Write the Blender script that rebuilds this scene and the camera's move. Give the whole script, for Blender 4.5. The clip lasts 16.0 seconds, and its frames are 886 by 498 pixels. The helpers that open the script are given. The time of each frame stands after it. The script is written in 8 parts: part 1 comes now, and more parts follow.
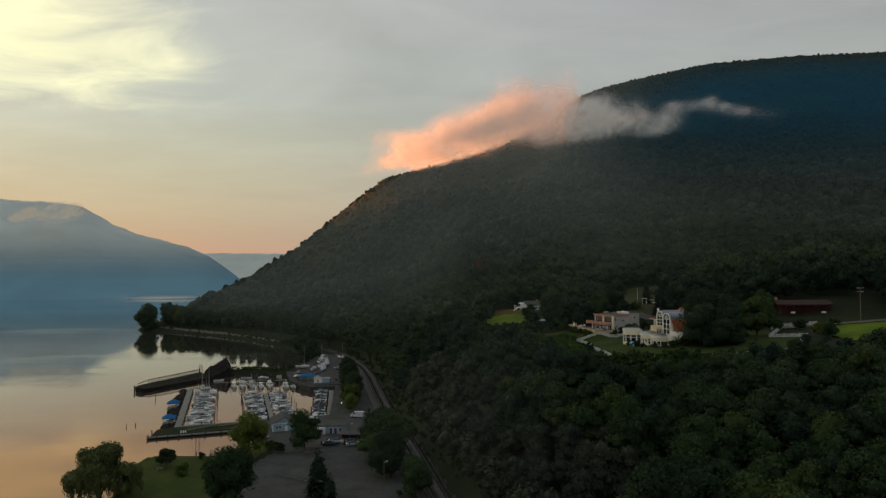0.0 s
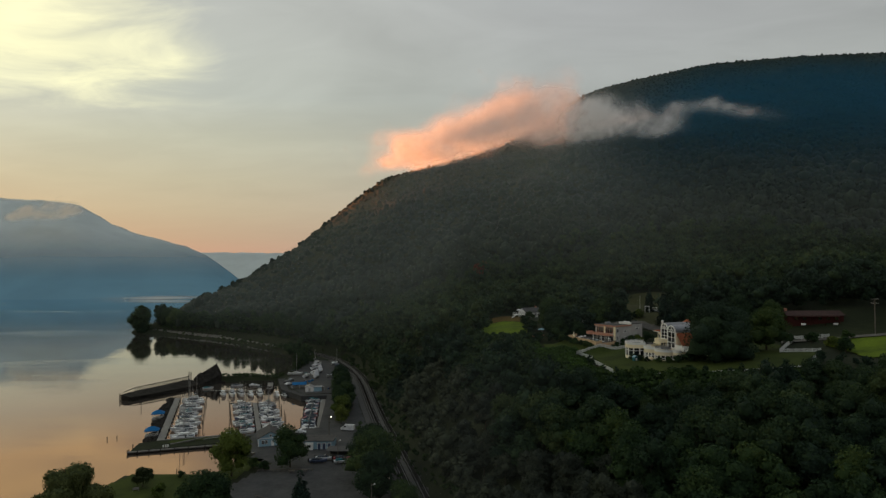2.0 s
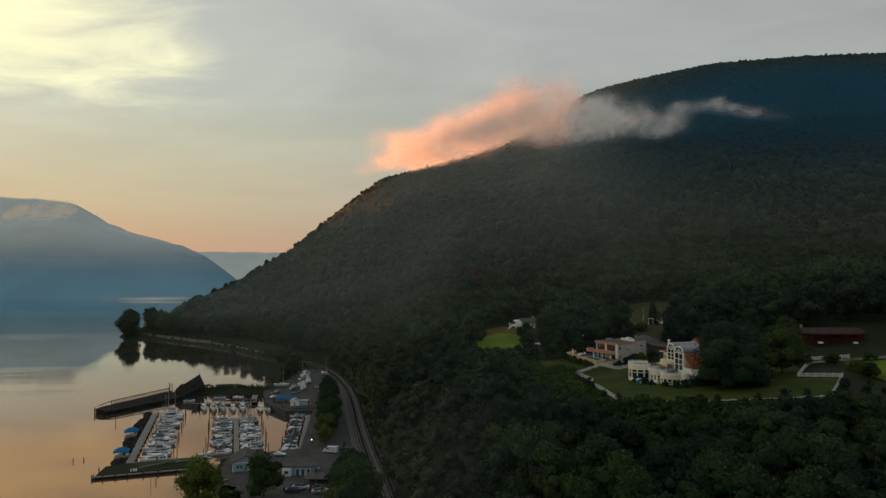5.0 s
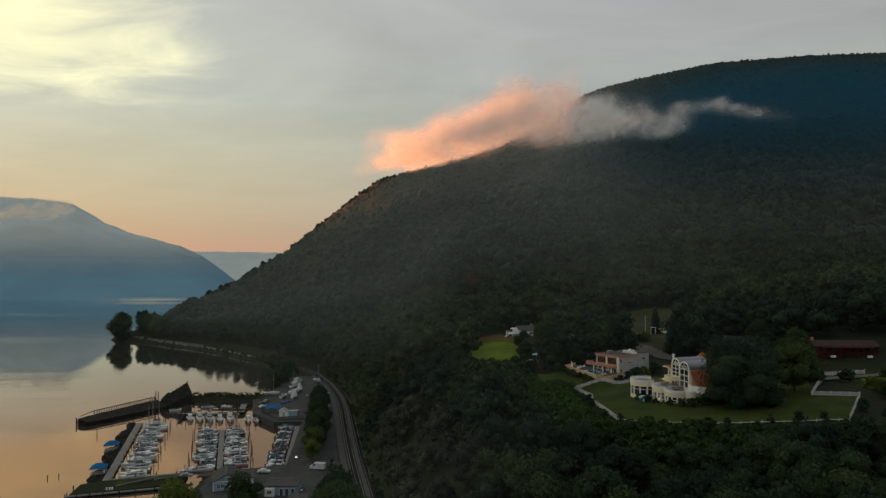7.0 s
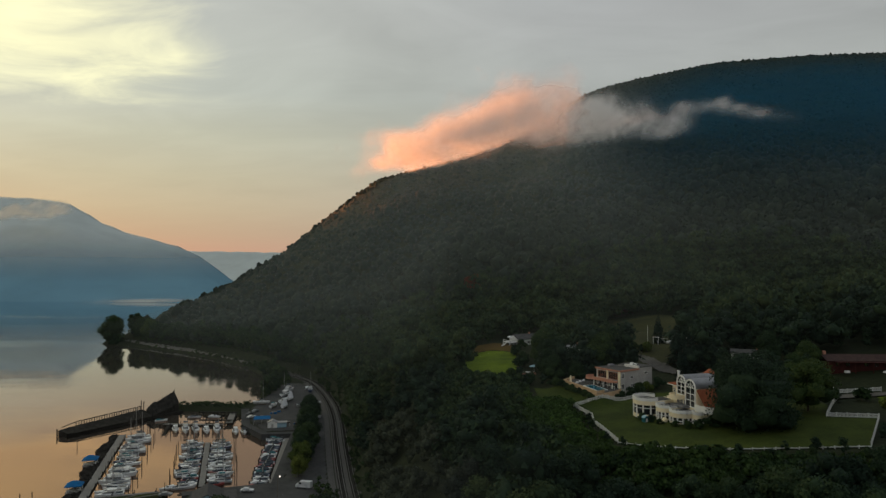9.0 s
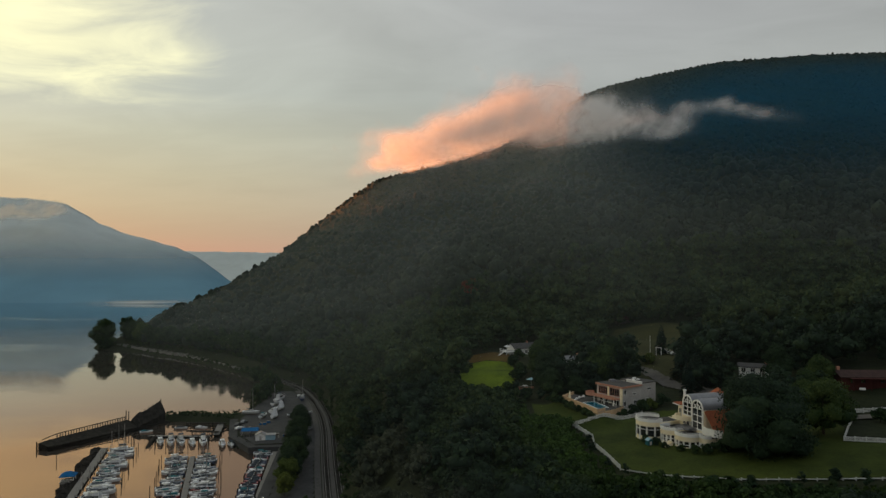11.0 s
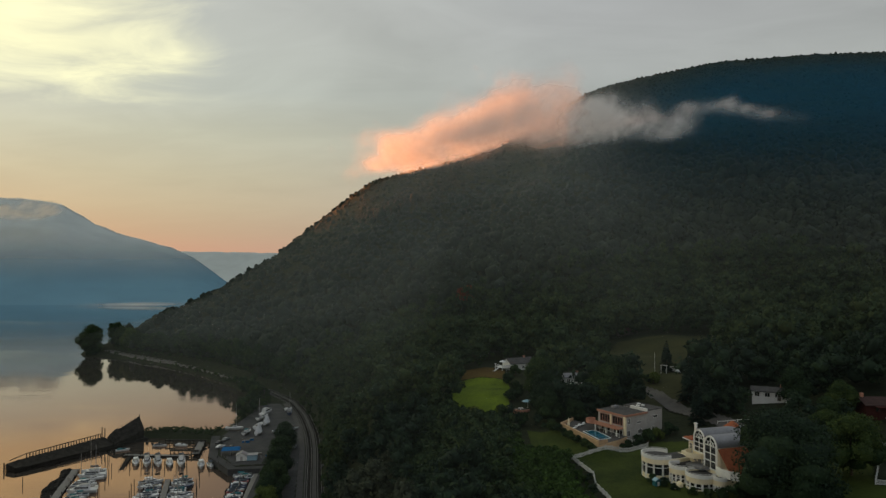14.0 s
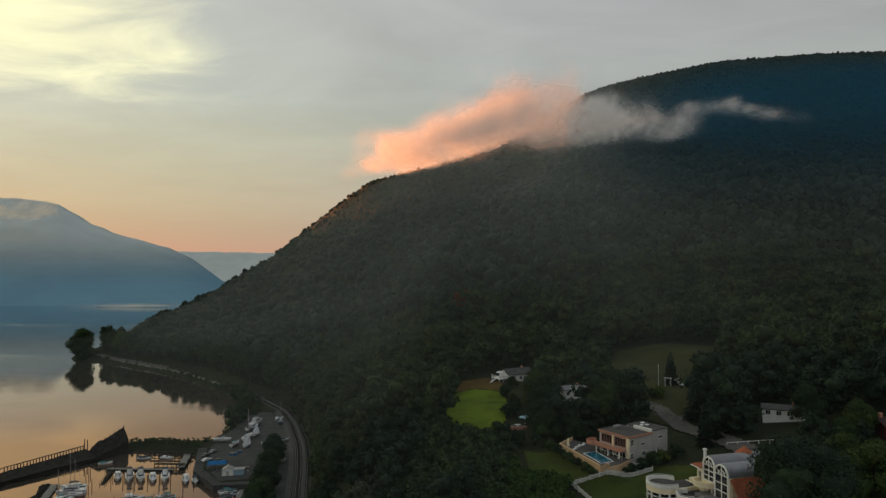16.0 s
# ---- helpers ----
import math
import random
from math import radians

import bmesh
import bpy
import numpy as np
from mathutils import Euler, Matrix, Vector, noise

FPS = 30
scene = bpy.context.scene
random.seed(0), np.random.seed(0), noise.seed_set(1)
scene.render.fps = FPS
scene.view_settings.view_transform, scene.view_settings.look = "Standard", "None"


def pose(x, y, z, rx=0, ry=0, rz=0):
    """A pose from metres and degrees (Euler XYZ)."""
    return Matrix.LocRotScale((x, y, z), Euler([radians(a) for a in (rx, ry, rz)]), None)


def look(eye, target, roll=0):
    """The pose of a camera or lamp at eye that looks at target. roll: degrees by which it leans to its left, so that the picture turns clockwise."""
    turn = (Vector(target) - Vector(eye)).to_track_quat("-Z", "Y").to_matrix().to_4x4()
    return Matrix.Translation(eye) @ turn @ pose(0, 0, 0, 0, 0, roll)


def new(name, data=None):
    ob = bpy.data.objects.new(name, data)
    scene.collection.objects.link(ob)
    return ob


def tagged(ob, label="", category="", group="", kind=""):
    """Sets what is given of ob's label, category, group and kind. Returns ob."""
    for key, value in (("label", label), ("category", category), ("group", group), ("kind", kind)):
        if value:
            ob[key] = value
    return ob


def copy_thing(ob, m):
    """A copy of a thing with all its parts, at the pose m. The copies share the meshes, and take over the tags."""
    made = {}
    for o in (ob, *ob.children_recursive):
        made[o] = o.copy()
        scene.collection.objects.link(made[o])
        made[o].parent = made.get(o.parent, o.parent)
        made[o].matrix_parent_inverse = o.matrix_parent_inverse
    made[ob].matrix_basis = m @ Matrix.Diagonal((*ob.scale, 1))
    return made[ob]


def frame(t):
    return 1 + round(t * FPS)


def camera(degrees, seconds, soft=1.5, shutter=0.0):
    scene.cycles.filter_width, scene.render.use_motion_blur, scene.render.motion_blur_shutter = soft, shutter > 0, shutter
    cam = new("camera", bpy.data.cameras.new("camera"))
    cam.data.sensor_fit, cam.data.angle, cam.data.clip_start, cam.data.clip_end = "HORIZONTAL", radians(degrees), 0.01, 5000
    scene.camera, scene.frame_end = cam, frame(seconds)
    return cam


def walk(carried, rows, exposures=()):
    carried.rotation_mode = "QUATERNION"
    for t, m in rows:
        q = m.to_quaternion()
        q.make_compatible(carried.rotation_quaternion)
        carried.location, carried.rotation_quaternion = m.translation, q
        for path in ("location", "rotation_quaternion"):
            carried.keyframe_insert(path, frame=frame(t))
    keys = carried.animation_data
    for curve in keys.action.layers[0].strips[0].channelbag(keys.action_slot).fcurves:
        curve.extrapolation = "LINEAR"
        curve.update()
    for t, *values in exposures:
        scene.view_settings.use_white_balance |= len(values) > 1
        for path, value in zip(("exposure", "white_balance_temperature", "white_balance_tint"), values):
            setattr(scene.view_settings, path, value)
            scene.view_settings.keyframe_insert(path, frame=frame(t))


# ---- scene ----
cam = camera(66.0, 16.0, soft=1.4)
# seconds, eye x y z, turn to the left, look up, lean (degrees)
PATH = [
    (0, 3.15, 3.739, 68.454, 1.88, 1.082, -0.598),
    (1, 4.158, 9.572, 70.098, 1.913, 1.048, -0.494),
    (2, 5.231, 15.553, 71.655, 1.941, 1.018, -0.404),
    (3, 6.346, 21.63, 73.152, 1.964, 0.991, -0.325),
    (4, 7.486, 27.756, 74.613, 1.982, 0.967, -0.258),
    (5, 8.633, 33.892, 76.057, 1.995, 0.945, -0.2),
    (6, 9.773, 40.009, 77.501, 2.006, 0.925, -0.151),
    (7, 10.897, 46.081, 78.957, 2.013, 0.907, -0.11),
    (8, 11.995, 52.095, 80.43, 2.018, 0.89, -0.076),
    (9, 13.063, 58.042, 81.927, 2.021, 0.873, -0.048),
    (10, 14.098, 63.923, 83.445, 2.023, 0.857, -0.025),
    (11, 15.102, 69.743, 84.982, 2.024, 0.841, -0.005),
    (12, 16.076, 75.52, 86.528, 2.024, 0.824, 0.011),
    (13, 17.028, 81.276, 88.072, 2.025, 0.805, 0.026),
    (14, 17.966, 87.041, 89.597, 2.026, 0.786, 0.04),
    (15, 18.903, 92.854, 91.082, 2.029, 0.765, 0.054),
    (16, 19.852, 98.76, 92.505, 2.033, 0.741, 0.069),
]


def glide(x, y, z, yaw, pitch, roll):
    """The camera's pose from its eye and its turn, tilt and lean."""
    return pose(x, y, z, 90 + pitch, 0, yaw) @ pose(0, 0, 0, 0, 0, roll)


walk(cam, [(row[0], glide(*row[1:])) for row in PATH])

# ---- daylight: a cloudy dawn, the sun low ahead and to the left behind the far ridge ----
SUN_AZ, SUN_EL, GLOW_AZ = radians(-39), radians(0.9), radians(-60)
world = bpy.data.worlds.new("dawn_sky")
scene.world = world
world.use_nodes = True


class Net:
    """A short way to write node trees."""

    def __init__(self, tree):
        self.tree = tree
        tree.nodes.clear()

    def add(self, kind, ins=None, **props):
        n = self.tree.nodes.new("ShaderNode" + kind)
        if "operation" in props:
            n.operation = props["operation"]
        if "use_clamp" in props:
            n.use_clamp = props["use_clamp"]
        if "interpolation_type" in props:
            n.interpolation_type = props["interpolation_type"]
        if "attribute_name" in props:
            n.attribute_name = props["attribute_name"]
        for k, v in (ins or {}).items():
            if isinstance(v, bpy.types.NodeSocket):
                self.tree.links.new(v, n.inputs[k])
            else:
                n.inputs[k].default_value = v
        return n

    def math(self, op, a, b=0.0, c=0.0, clamp=False):
        return self.add("Math", {0: a, 1: b, 2: c}, operation=op, use_clamp=clamp).outputs[0]

    def vec(self, op, a, b=(0, 0, 0)):
        n = self.add("VectorMath", {0: a, 1: b}, operation=op)
        return n.outputs["Value"] if op == "DOT_PRODUCT" else n.outputs[0]

    def ramp(self, fac, stops, mode="LINEAR"):
        n = self.add("ValToRGB", {0: fac})
        n.color_ramp.interpolation = mode
        el = n.color_ramp.elements
        while len(el) < len(stops):
            el.new(0.5)
        for e, (p, c) in zip(el, stops):
            e.position = p
            e.color = (*c, 1) if len(c) == 3 else c
        return n.outputs[0]

    def mix(self, fac, a, b, blend="MIX"):
        n = self.add("Mix")
        n.data_type, n.blend_type = "RGBA", blend
        for k, v in ((0, fac), (6, a), (7, b)):
            if isinstance(v, bpy.types.NodeSocket):
                self.tree.links.new(v, n.inputs[k])
            else:
                n.inputs[k].default_value = (*v, 1) if isinstance(v, tuple) and len(v) == 3 else v
        return n.outputs[2]

    def noise(self, vector, scale, detail=4.0, rough=0.55, dist=0.0):
        return self.add("TexNoise", {"Vector": vector, "Scale": scale, "Detail": detail, "Roughness": rough, "Distortion": dist}).outputs[0]

    def shift(self, vector, scale=(1, 1, 1), loc=(0, 0, 0), rot=(0, 0, 0)):
        return self.add("Mapping", {"Vector": vector, "Scale": scale, "Location": loc, "Rotation": rot}).outputs[0]


def dawn_sky():
    n = Net(world.node_tree)
    way = n.add("TexCoord").outputs["Generated"]
    sep = n.add("SeparateXYZ", {0: way})
    up = n.math("MAXIMUM", sep.outputs[2], 0.0)
    # clouds lie on a flat layer: the way divided by its rise
    rise = n.math("ADD", up, 0.16)
    flat = n.add("CombineXYZ", {0: n.math("DIVIDE", sep.outputs[0], rise), 1: n.math("DIVIDE", sep.outputs[1], rise)}).outputs[0]
    big = n.noise(n.shift(flat, (0.7, 1.0, 1), (1.3, 0.4, 0), (0, 0, -0.5)), 1.1, 3, 0.5, 0.9)
    fine = n.noise(n.shift(flat, (0.9, 1.5, 1), (0.2, 2.4, 0), (0, 0, 0.5)), 2.2, 6, 0.58, 1.0)
    cloud = n.math("ADD", n.math("MULTIPLY", big, 0.6), n.math("MULTIPLY", fine, 0.4))
    # how near the way is to the glow
    glow_at = Vector((math.sin(GLOW_AZ), math.cos(GLOW_AZ), 0.42)).normalized()
    near = n.math("MAXIMUM", n.vec("DOT_PRODUCT", n.vec("NORMALIZE", way), tuple(glow_at)), 0.0)
    side = Vector((math.sin(GLOW_AZ), math.cos(GLOW_AZ), 0))
    east = n.add("MapRange", {0: n.vec("DOT_PRODUCT", way, tuple(side)), 1: 0.26, 2: 0.95}, interpolation_type="SMOOTHSTEP").outputs[0]
    warm = n.ramp(up, [(0.0, (0.59, 0.33, 0.22)), (0.035, (0.53, 0.385, 0.25)), (0.07, (0.55, 0.46, 0.30)), (0.115, (0.57, 0.525, 0.36)), (0.17, (0.60, 0.60, 0.455)), (0.23, (0.53, 0.56, 0.49)), (0.36, (0.56, 0.58, 0.53)), (1.0, (0.38, 0.43, 0.47))])
    cool = n.ramp(up, [(0.0, (0.45, 0.35, 0.30)), (0.06, (0.42, 0.36, 0.32)), (0.15, (0.388, 0.385, 0.358)), (0.22, (0.370, 0.393, 0.376)), (0.33, (0.406, 0.42, 0.417)), (1.0, (0.38, 0.43, 0.47))])
    base = n.mix(east, cool, warm)
    # the cloud deck breaks open towards the glow, with an uneven lower edge
    lift = n.math("ADD", up, n.math("MULTIPLY", n.math("SUBTRACT", cloud, 0.5), 0.16))
    high = n.add("MapRange", {0: lift, 1: 0.205, 2: 0.275}, interpolation_type="SMOOTHSTEP").outputs[0]
    open_sky = n.math("ADD", near, n.math("MULTIPLY", n.math("SUBTRACT", cloud, 0.5), 0.42))
    glow = n.math("MULTIPLY", high, n.add("MapRange", {0: open_sky, 1: 0.79, 2: 0.93}, interpolation_type="SMOOTHSTEP").outputs[0])
    lit = n.mix(1.0, base, n.mix(glow, (0, 0, 0), (0.54, 0.48, 0.15)), "ADD")
    shade = n.add("MapRange", {0: cloud, 1: 0.36, 2: 0.64, 3: 0.90, 4: 1.08}).outputs[0]
    shade = n.mix(n.math("MULTIPLY", up, 4.5, clamp=True), (1, 1, 1), n.add("CombineXYZ", {0: shade, 1: shade, 2: shade}).outputs[0])
    clouds = n.add("Background", {0: n.mix(1.0, lit, shade, "MULTIPLY"), 1: 1.1})
    clear = n.add("TexSky")
    clear.sky_type, clear.sun_disc, clear.sun_elevation, clear.sun_rotation, clear.altitude = "NISHITA", False, SUN_EL, SUN_AZ, 70
    blue = n.add("Background", {0: clear.outputs[0], 1: 0.08})
    both = n.add("MixShader", {0: 0.9, 1: blue.outputs[0], 2: clouds.outputs[0]})
    out = n.add("OutputWorld")
    n.tree.links.new(both.outputs[0], out.inputs[0])


dawn_sky()
sun = new("sun", bpy.data.lights.new("sun", "SUN"))
sun.data.energy, sun.data.angle, sun.data.color = 7.4, radians(1.5), (1.0, 0.315, 0.09)
sun_way = Vector((math.sin(SUN_AZ) * math.cos(SUN_EL), math.cos(SUN_AZ) * math.cos(SUN_EL), math.sin(SUN_EL)))
sun.matrix_world = look(tuple(sun_way * 100), (0, 0, 0))
scene.view_settings.exposure = 0.0

# ---- materials ----
def material(name):
    m = bpy.data.materials.new(name)
    m.use_nodes = True
    return m, Net(m.node_tree)


def finish(n, shader):
    out = n.add("OutputMaterial")
    n.tree.links.new(shader, out.inputs[0])


def plain(name, dark, light, rough=0.7, scale=1.0, metal=0.0, bump=0.15, by="Object", fine=8.0, vary=0.12):
    """A weathered surface: two tones by noise at two scales, a little change from object to object, and fine relief."""
    m, n = material(name)
    co = n.add("TexCoord").outputs[by]
    a = n.noise(co, scale, 4, 0.6, 0.3)
    b = n.noise(co, scale * fine, 3, 0.6)
    f = n.math("ADD", n.math("MULTIPLY", a, 0.65), n.math("MULTIPLY", b, 0.35))
    f = n.add("MapRange", {0: f, 1: 0.36, 2: 0.64}).outputs[0]
    col = n.mix(f, dark, light)
    rnd = n.add("ObjectInfo").outputs["Random"]
    col = n.mix(1.0, col, n.ramp(rnd, [(0, (1 - vary,) * 3), (1, (1.0,) * 3)]), "MULTIPLY")
    relief = n.add("Bump", {"Height": b, "Strength": bump, "Distance": 0.05})
    s = n.add("BsdfPrincipled", {"Base Color": col, "Roughness": rough, "Metallic": metal, "Specular IOR Level": 0.12 if rough > 0.72 else 0.5, "Normal": relief.outputs[0]})
    finish(n, s.outputs[0])
    return m


def leaves(name, tones, scale=0.35, speckle=0.32):
    """Foliage: each clump and each tree with a tone of its own, matt, a little light coming through."""
    m, n = material(name)
    geo = n.add("NewGeometry")
    pos = n.add("TexCoord").outputs["Object"]
    island = geo.outputs["Random Per Island"]
    rnd = n.add("ObjectInfo").outputs["Random"]
    f = n.math("ADD", n.math("MULTIPLY", n.noise(geo.outputs["Position"], 0.045, 3), 0.9), n.math("MULTIPLY", n.math("SUBTRACT", island, 0.5), 0.45))
    f = n.math("ADD", f, n.math("MULTIPLY", n.math("SUBTRACT", rnd, 0.5), 0.55))
    col = n.ramp(f, tones)
    speck = n.noise(pos, 1.0 / scale, 3, 0.7)
    col = n.mix(1.0, col, n.ramp(speck, [(0.3, (1 - speckle * 1.2,) * 3), (0.7, (1 + speckle * 0.8,) * 3)]), "MULTIPLY")
    d = n.add("BsdfPrincipled", {"Base Color": col, "Roughness": 0.75, "Specular IOR Level": 0.12})
    t = n.add("BsdfTranslucent", {0: col})
    finish(n, n.add("MixShader", {0: 0.22, 1: d.outputs[0], 2: t.outputs[0]}).outputs[0])
    return m


LEAF = leaves("broad_leaves", [(0.15, (0.015, 0.031, 0.016)), (0.42, (0.025, 0.049, 0.020)), (0.62, (0.037, 0.067, 0.022)), (0.86, (0.064, 0.093, 0.024))], 0.35, 0.26)
BRUSH = leaves("dry_brush", [(0.15, (0.028, 0.036, 0.027)), (0.45, (0.037, 0.046, 0.033)), (0.65, (0.046, 0.056, 0.037)), (0.9, (0.060, 0.071, 0.042))], 0.5, 0.14)
# darker copy of the broad leaves, the woods' shade put into its tones
LEAF_SHADED = leaves("woodland_leaves", [(0.15, (0.017, 0.032, 0.021)), (0.42, (0.025, 0.047, 0.024)), (0.62, (0.035, 0.060, 0.025)), (0.86, (0.055, 0.077, 0.027))], 0.6, 0.22)
LUSH_SHRUB = leaves("lush_shrub_leaves", [(0.15, (0.030, 0.058, 0.014)), (0.42, (0.050, 0.098, 0.019)), (0.62, (0.075, 0.130, 0.023)), (0.86, (0.12, 0.165, 0.030))])
SHRUB = leaves("shrub_leaves", [(0.15, (0.018, 0.035, 0.012)), (0.42, (0.028, 0.055, 0.015)), (0.62, (0.042, 0.074, 0.018)), (0.86, (0.075, 0.108, 0.022))])
LEAF_FAR = leaves("forest_canopy", [(0.15, (0.022, 0.032, 0.025)), (0.45, (0.027, 0.040, 0.028)), (0.65, (0.032, 0.046, 0.029)), (0.9, (0.040, 0.055, 0.030))], 3.0, 0.12)
NEEDLE = leaves("spruce_needles", [(0.2, (0.014, 0.030, 0.022)), (0.6, (0.024, 0.046, 0.032)), (0.9, (0.045, 0.066, 0.045))])
WILLOW = leaves("willow_leaves", [(0.2, (0.036, 0.050, 0.022)), (0.6, (0.064, 0.082, 0.030)), (0.9, (0.108, 0.122, 0.040))])
RUSTY = leaves("red_leaves", [(0.2, (0.11, 0.030, 0.018)), (0.6, (0.16, 0.042, 0.022)), (0.9, (0.22, 0.075, 0.03))])
BARK = plain("bark", (0.045, 0.035, 0.026), (0.11, 0.088, 0.066), 0.9, 2.0)
WHITE = plain("white_painted_wood", (0.74, 0.73, 0.69), (0.86, 0.85, 0.82), 0.6, 0.5)
CREAM = plain("cream_stucco", (0.80, 0.69, 0.46), (0.90, 0.80, 0.58), 0.8, 0.4)
GREY_STUCCO = plain("grey_stucco", (0.36, 0.34, 0.32), (0.48, 0.46, 0.43), 0.85, 0.4)
ROOF_METAL = plain("grey_metal_roof", (0.20, 0.20, 0.21), (0.29, 0.29, 0.30), 0.45, 0.3, 0.4)
ROOF_FLAT = plain("flat_roof_membrane", (0.055, 0.052, 0.05), (0.10, 0.095, 0.09), 0.9, 0.3)
TILE_RED = plain("terracotta_roof", (0.26, 0.075, 0.035), (0.40, 0.13, 0.06), 0.8, 0.6)
PINK_STONE = plain("salmon_stucco", (0.40, 0.19, 0.13), (0.50, 0.26, 0.18), 0.85, 0.5)
OCHRE = plain("ochre_stucco", (0.50, 0.33, 0.19), (0.62, 0.43, 0.26), 0.85, 0.5)
FENCE_WHITE = plain("weathered_white_paint", (0.56, 0.56, 0.54), (0.72, 0.72, 0.70), 0.75, 0.5)
BARN_RED = plain("red_painted_boards", (0.040, 0.012, 0.010), (0.066, 0.019, 0.016), 0.8, 0.5)
SHINGLE = plain("asphalt_shingles", (0.055, 0.053, 0.052), (0.10, 0.096, 0.094), 0.9, 1.0)
ASPHALT = plain("worn_asphalt", (0.042, 0.042, 0.043), (0.077, 0.076, 0.074), 0.9, 0.12)
GRAVEL = plain("packed_gravel", (0.085, 0.078, 0.07), (0.14, 0.13, 0.115), 0.95, 0.2)
STONE = plain("pale_bank_stone", (0.13, 0.125, 0.115), (0.24, 0.23, 0.21), 0.9, 0.3)
BALLAST = plain("rail_ballast", (0.065, 0.062, 0.059), (0.12, 0.115, 0.108), 0.95, 0.8)
STEEL = plain("worn_steel", (0.14, 0.13, 0.125), (0.26, 0.25, 0.24), 0.4, 3.0, 0.7)
TIMBER = plain("weathered_timber", (0.09, 0.078, 0.064), (0.19, 0.168, 0.14), 0.9, 0.8)
OLD_TIMBER = plain("rotten_dark_timber", (0.013, 0.012, 0.010), (0.038, 0.034, 0.029), 0.95, 0.5)
DOCK = plain("grey_dock_boards", (0.17, 0.16, 0.145), (0.28, 0.265, 0.245), 0.85, 0.7)
HULL = plain("white_gelcoat", (0.50, 0.51, 0.52), (0.78, 0.78, 0.77), 0.35, 0.7, vary=0.3)
HULL_NAVY = plain("navy_gelcoat", (0.03, 0.045, 0.09), (0.05, 0.07, 0.13), 0.3, 0.4)
HULL_RED = plain("red_gelcoat", (0.22, 0.03, 0.03), (0.30, 0.05, 0.045), 0.35, 0.4)
CANVAS_BLUE = plain("blue_canvas", (0.010, 0.09, 0.24), (0.016, 0.15, 0.35), 0.85, 0.8)
CANVAS_DARK = plain("dark_canvas", (0.03, 0.04, 0.055), (0.07, 0.085, 0.10), 0.85, 0.8)
CANVAS_TEAL = plain("teal_canvas", (0.02, 0.11, 0.13), (0.04, 0.17, 0.19), 0.85, 0.8)
TARP = plain("white_shrink_wrap", (0.64, 0.65, 0.66), (0.8, 0.8, 0.8), 0.4, 0.8)
ALLOY = plain("dull_aluminium", (0.42, 0.42, 0.42), (0.55, 0.55, 0.55), 0.35, 1.0, 0.8)
TEAL_WALL = plain("pale_blue_siding", (0.24, 0.38, 0.46), (0.33, 0.48, 0.56), 0.75, 0.6)
RUBBER = plain("black_rubber", (0.015, 0.015, 0.015), (0.03, 0.03, 0.03), 0.8, 2.0)
POOL = plain("pool_water", (0.010, 0.10, 0.15), (0.02, 0.15, 0.22), 0.06, 0.4, 0.0, 0.05)
LUSH = plain("lush_lawn", (0.034, 0.056, 0.004), (0.120, 0.172, 0.007), 0.95, 0.06, fine=22.0)
DRY = plain("dry_mown_grass", (0.066, 0.040, 0.012), (0.105, 0.070, 0.016), 0.95, 0.06, fine=16.0)
MEADOW = plain("rough_meadow", (0.026, 0.030, 0.011), (0.052, 0.052, 0.018), 0.95, 0.08, fine=12.0)
LAWN = plain("mown_lawn", (0.022, 0.035, 0.006), (0.052, 0.068, 0.011), 0.95, 0.12, fine=14.0)


def glass_material():
    m, n = material("window_glass")
    s = n.add("BsdfPrincipled", {"Base Color": (0.02, 0.022, 0.025, 1), "Roughness": 0.05, "Specular IOR Level": 0.8})
    finish(n, s.outputs[0])
    return m


GLASS = glass_material()


def river_material():
    """Calm river: silty water, mirror-smooth, its reflections tinted by viewing angle, with breeze streaks where the
    surface is a little rougher.
    """
    m, n = material("river_water")
    co = n.add("NewGeometry").outputs["Position"]
    streak = n.noise(n.shift(co, (0.0030, 0.0105, 1), (0.3, 0.9, 0), (0, 0, 0.10)), 1.0, 5, 0.6, 0.5)
    breeze = n.add("MapRange", {0: streak, 1: 0.50, 2: 0.74, 3: 0.0, 4: 0.7}, interpolation_type="SMOOTHSTEP").outputs[0]
    ripple = n.noise(n.shift(co, (0.10, 0.28, 1)), 1.0, 4, 0.6)
    swell = n.noise(n.shift(co, (0.02, 0.05, 1)), 1.0, 2, 0.5)
    h = n.math("ADD", n.math("MULTIPLY", ripple, n.math("ADD", n.math("MULTIPLY", breeze, 0.16), 0.012)), n.math("MULTIPLY", swell, 0.05))
    relief = n.add("Bump", {"Height": h, "Strength": 1.0, "Distance": 1.0}).outputs[0]
    rough = n.math("ADD", n.math("MULTIPLY", breeze, 0.22), 0.03)
    body = n.add("BsdfDiffuse", {0: (0.055, 0.048, 0.040, 1)})
    # reflected light put into the gloss colour: peach seen steeply, pale blue at grazing
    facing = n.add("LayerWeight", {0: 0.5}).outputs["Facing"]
    angle_tint = n.mix(n.add("MapRange", {0: facing, 1: 0.77, 2: 0.87}).outputs[0], (1.0, 0.635, 0.455), (0.88, 0.94, 0.97))
    top = n.add("BsdfGlossy", {0: angle_tint, "Roughness": rough, "Normal": relief})
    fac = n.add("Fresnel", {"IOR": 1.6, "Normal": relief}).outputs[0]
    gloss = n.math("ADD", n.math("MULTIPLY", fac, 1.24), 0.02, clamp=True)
    finish(n, n.add("MixShader", {0: gloss, 1: body.outputs[0], 2: top.outputs[0]}).outputs[0])
    return m


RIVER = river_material()


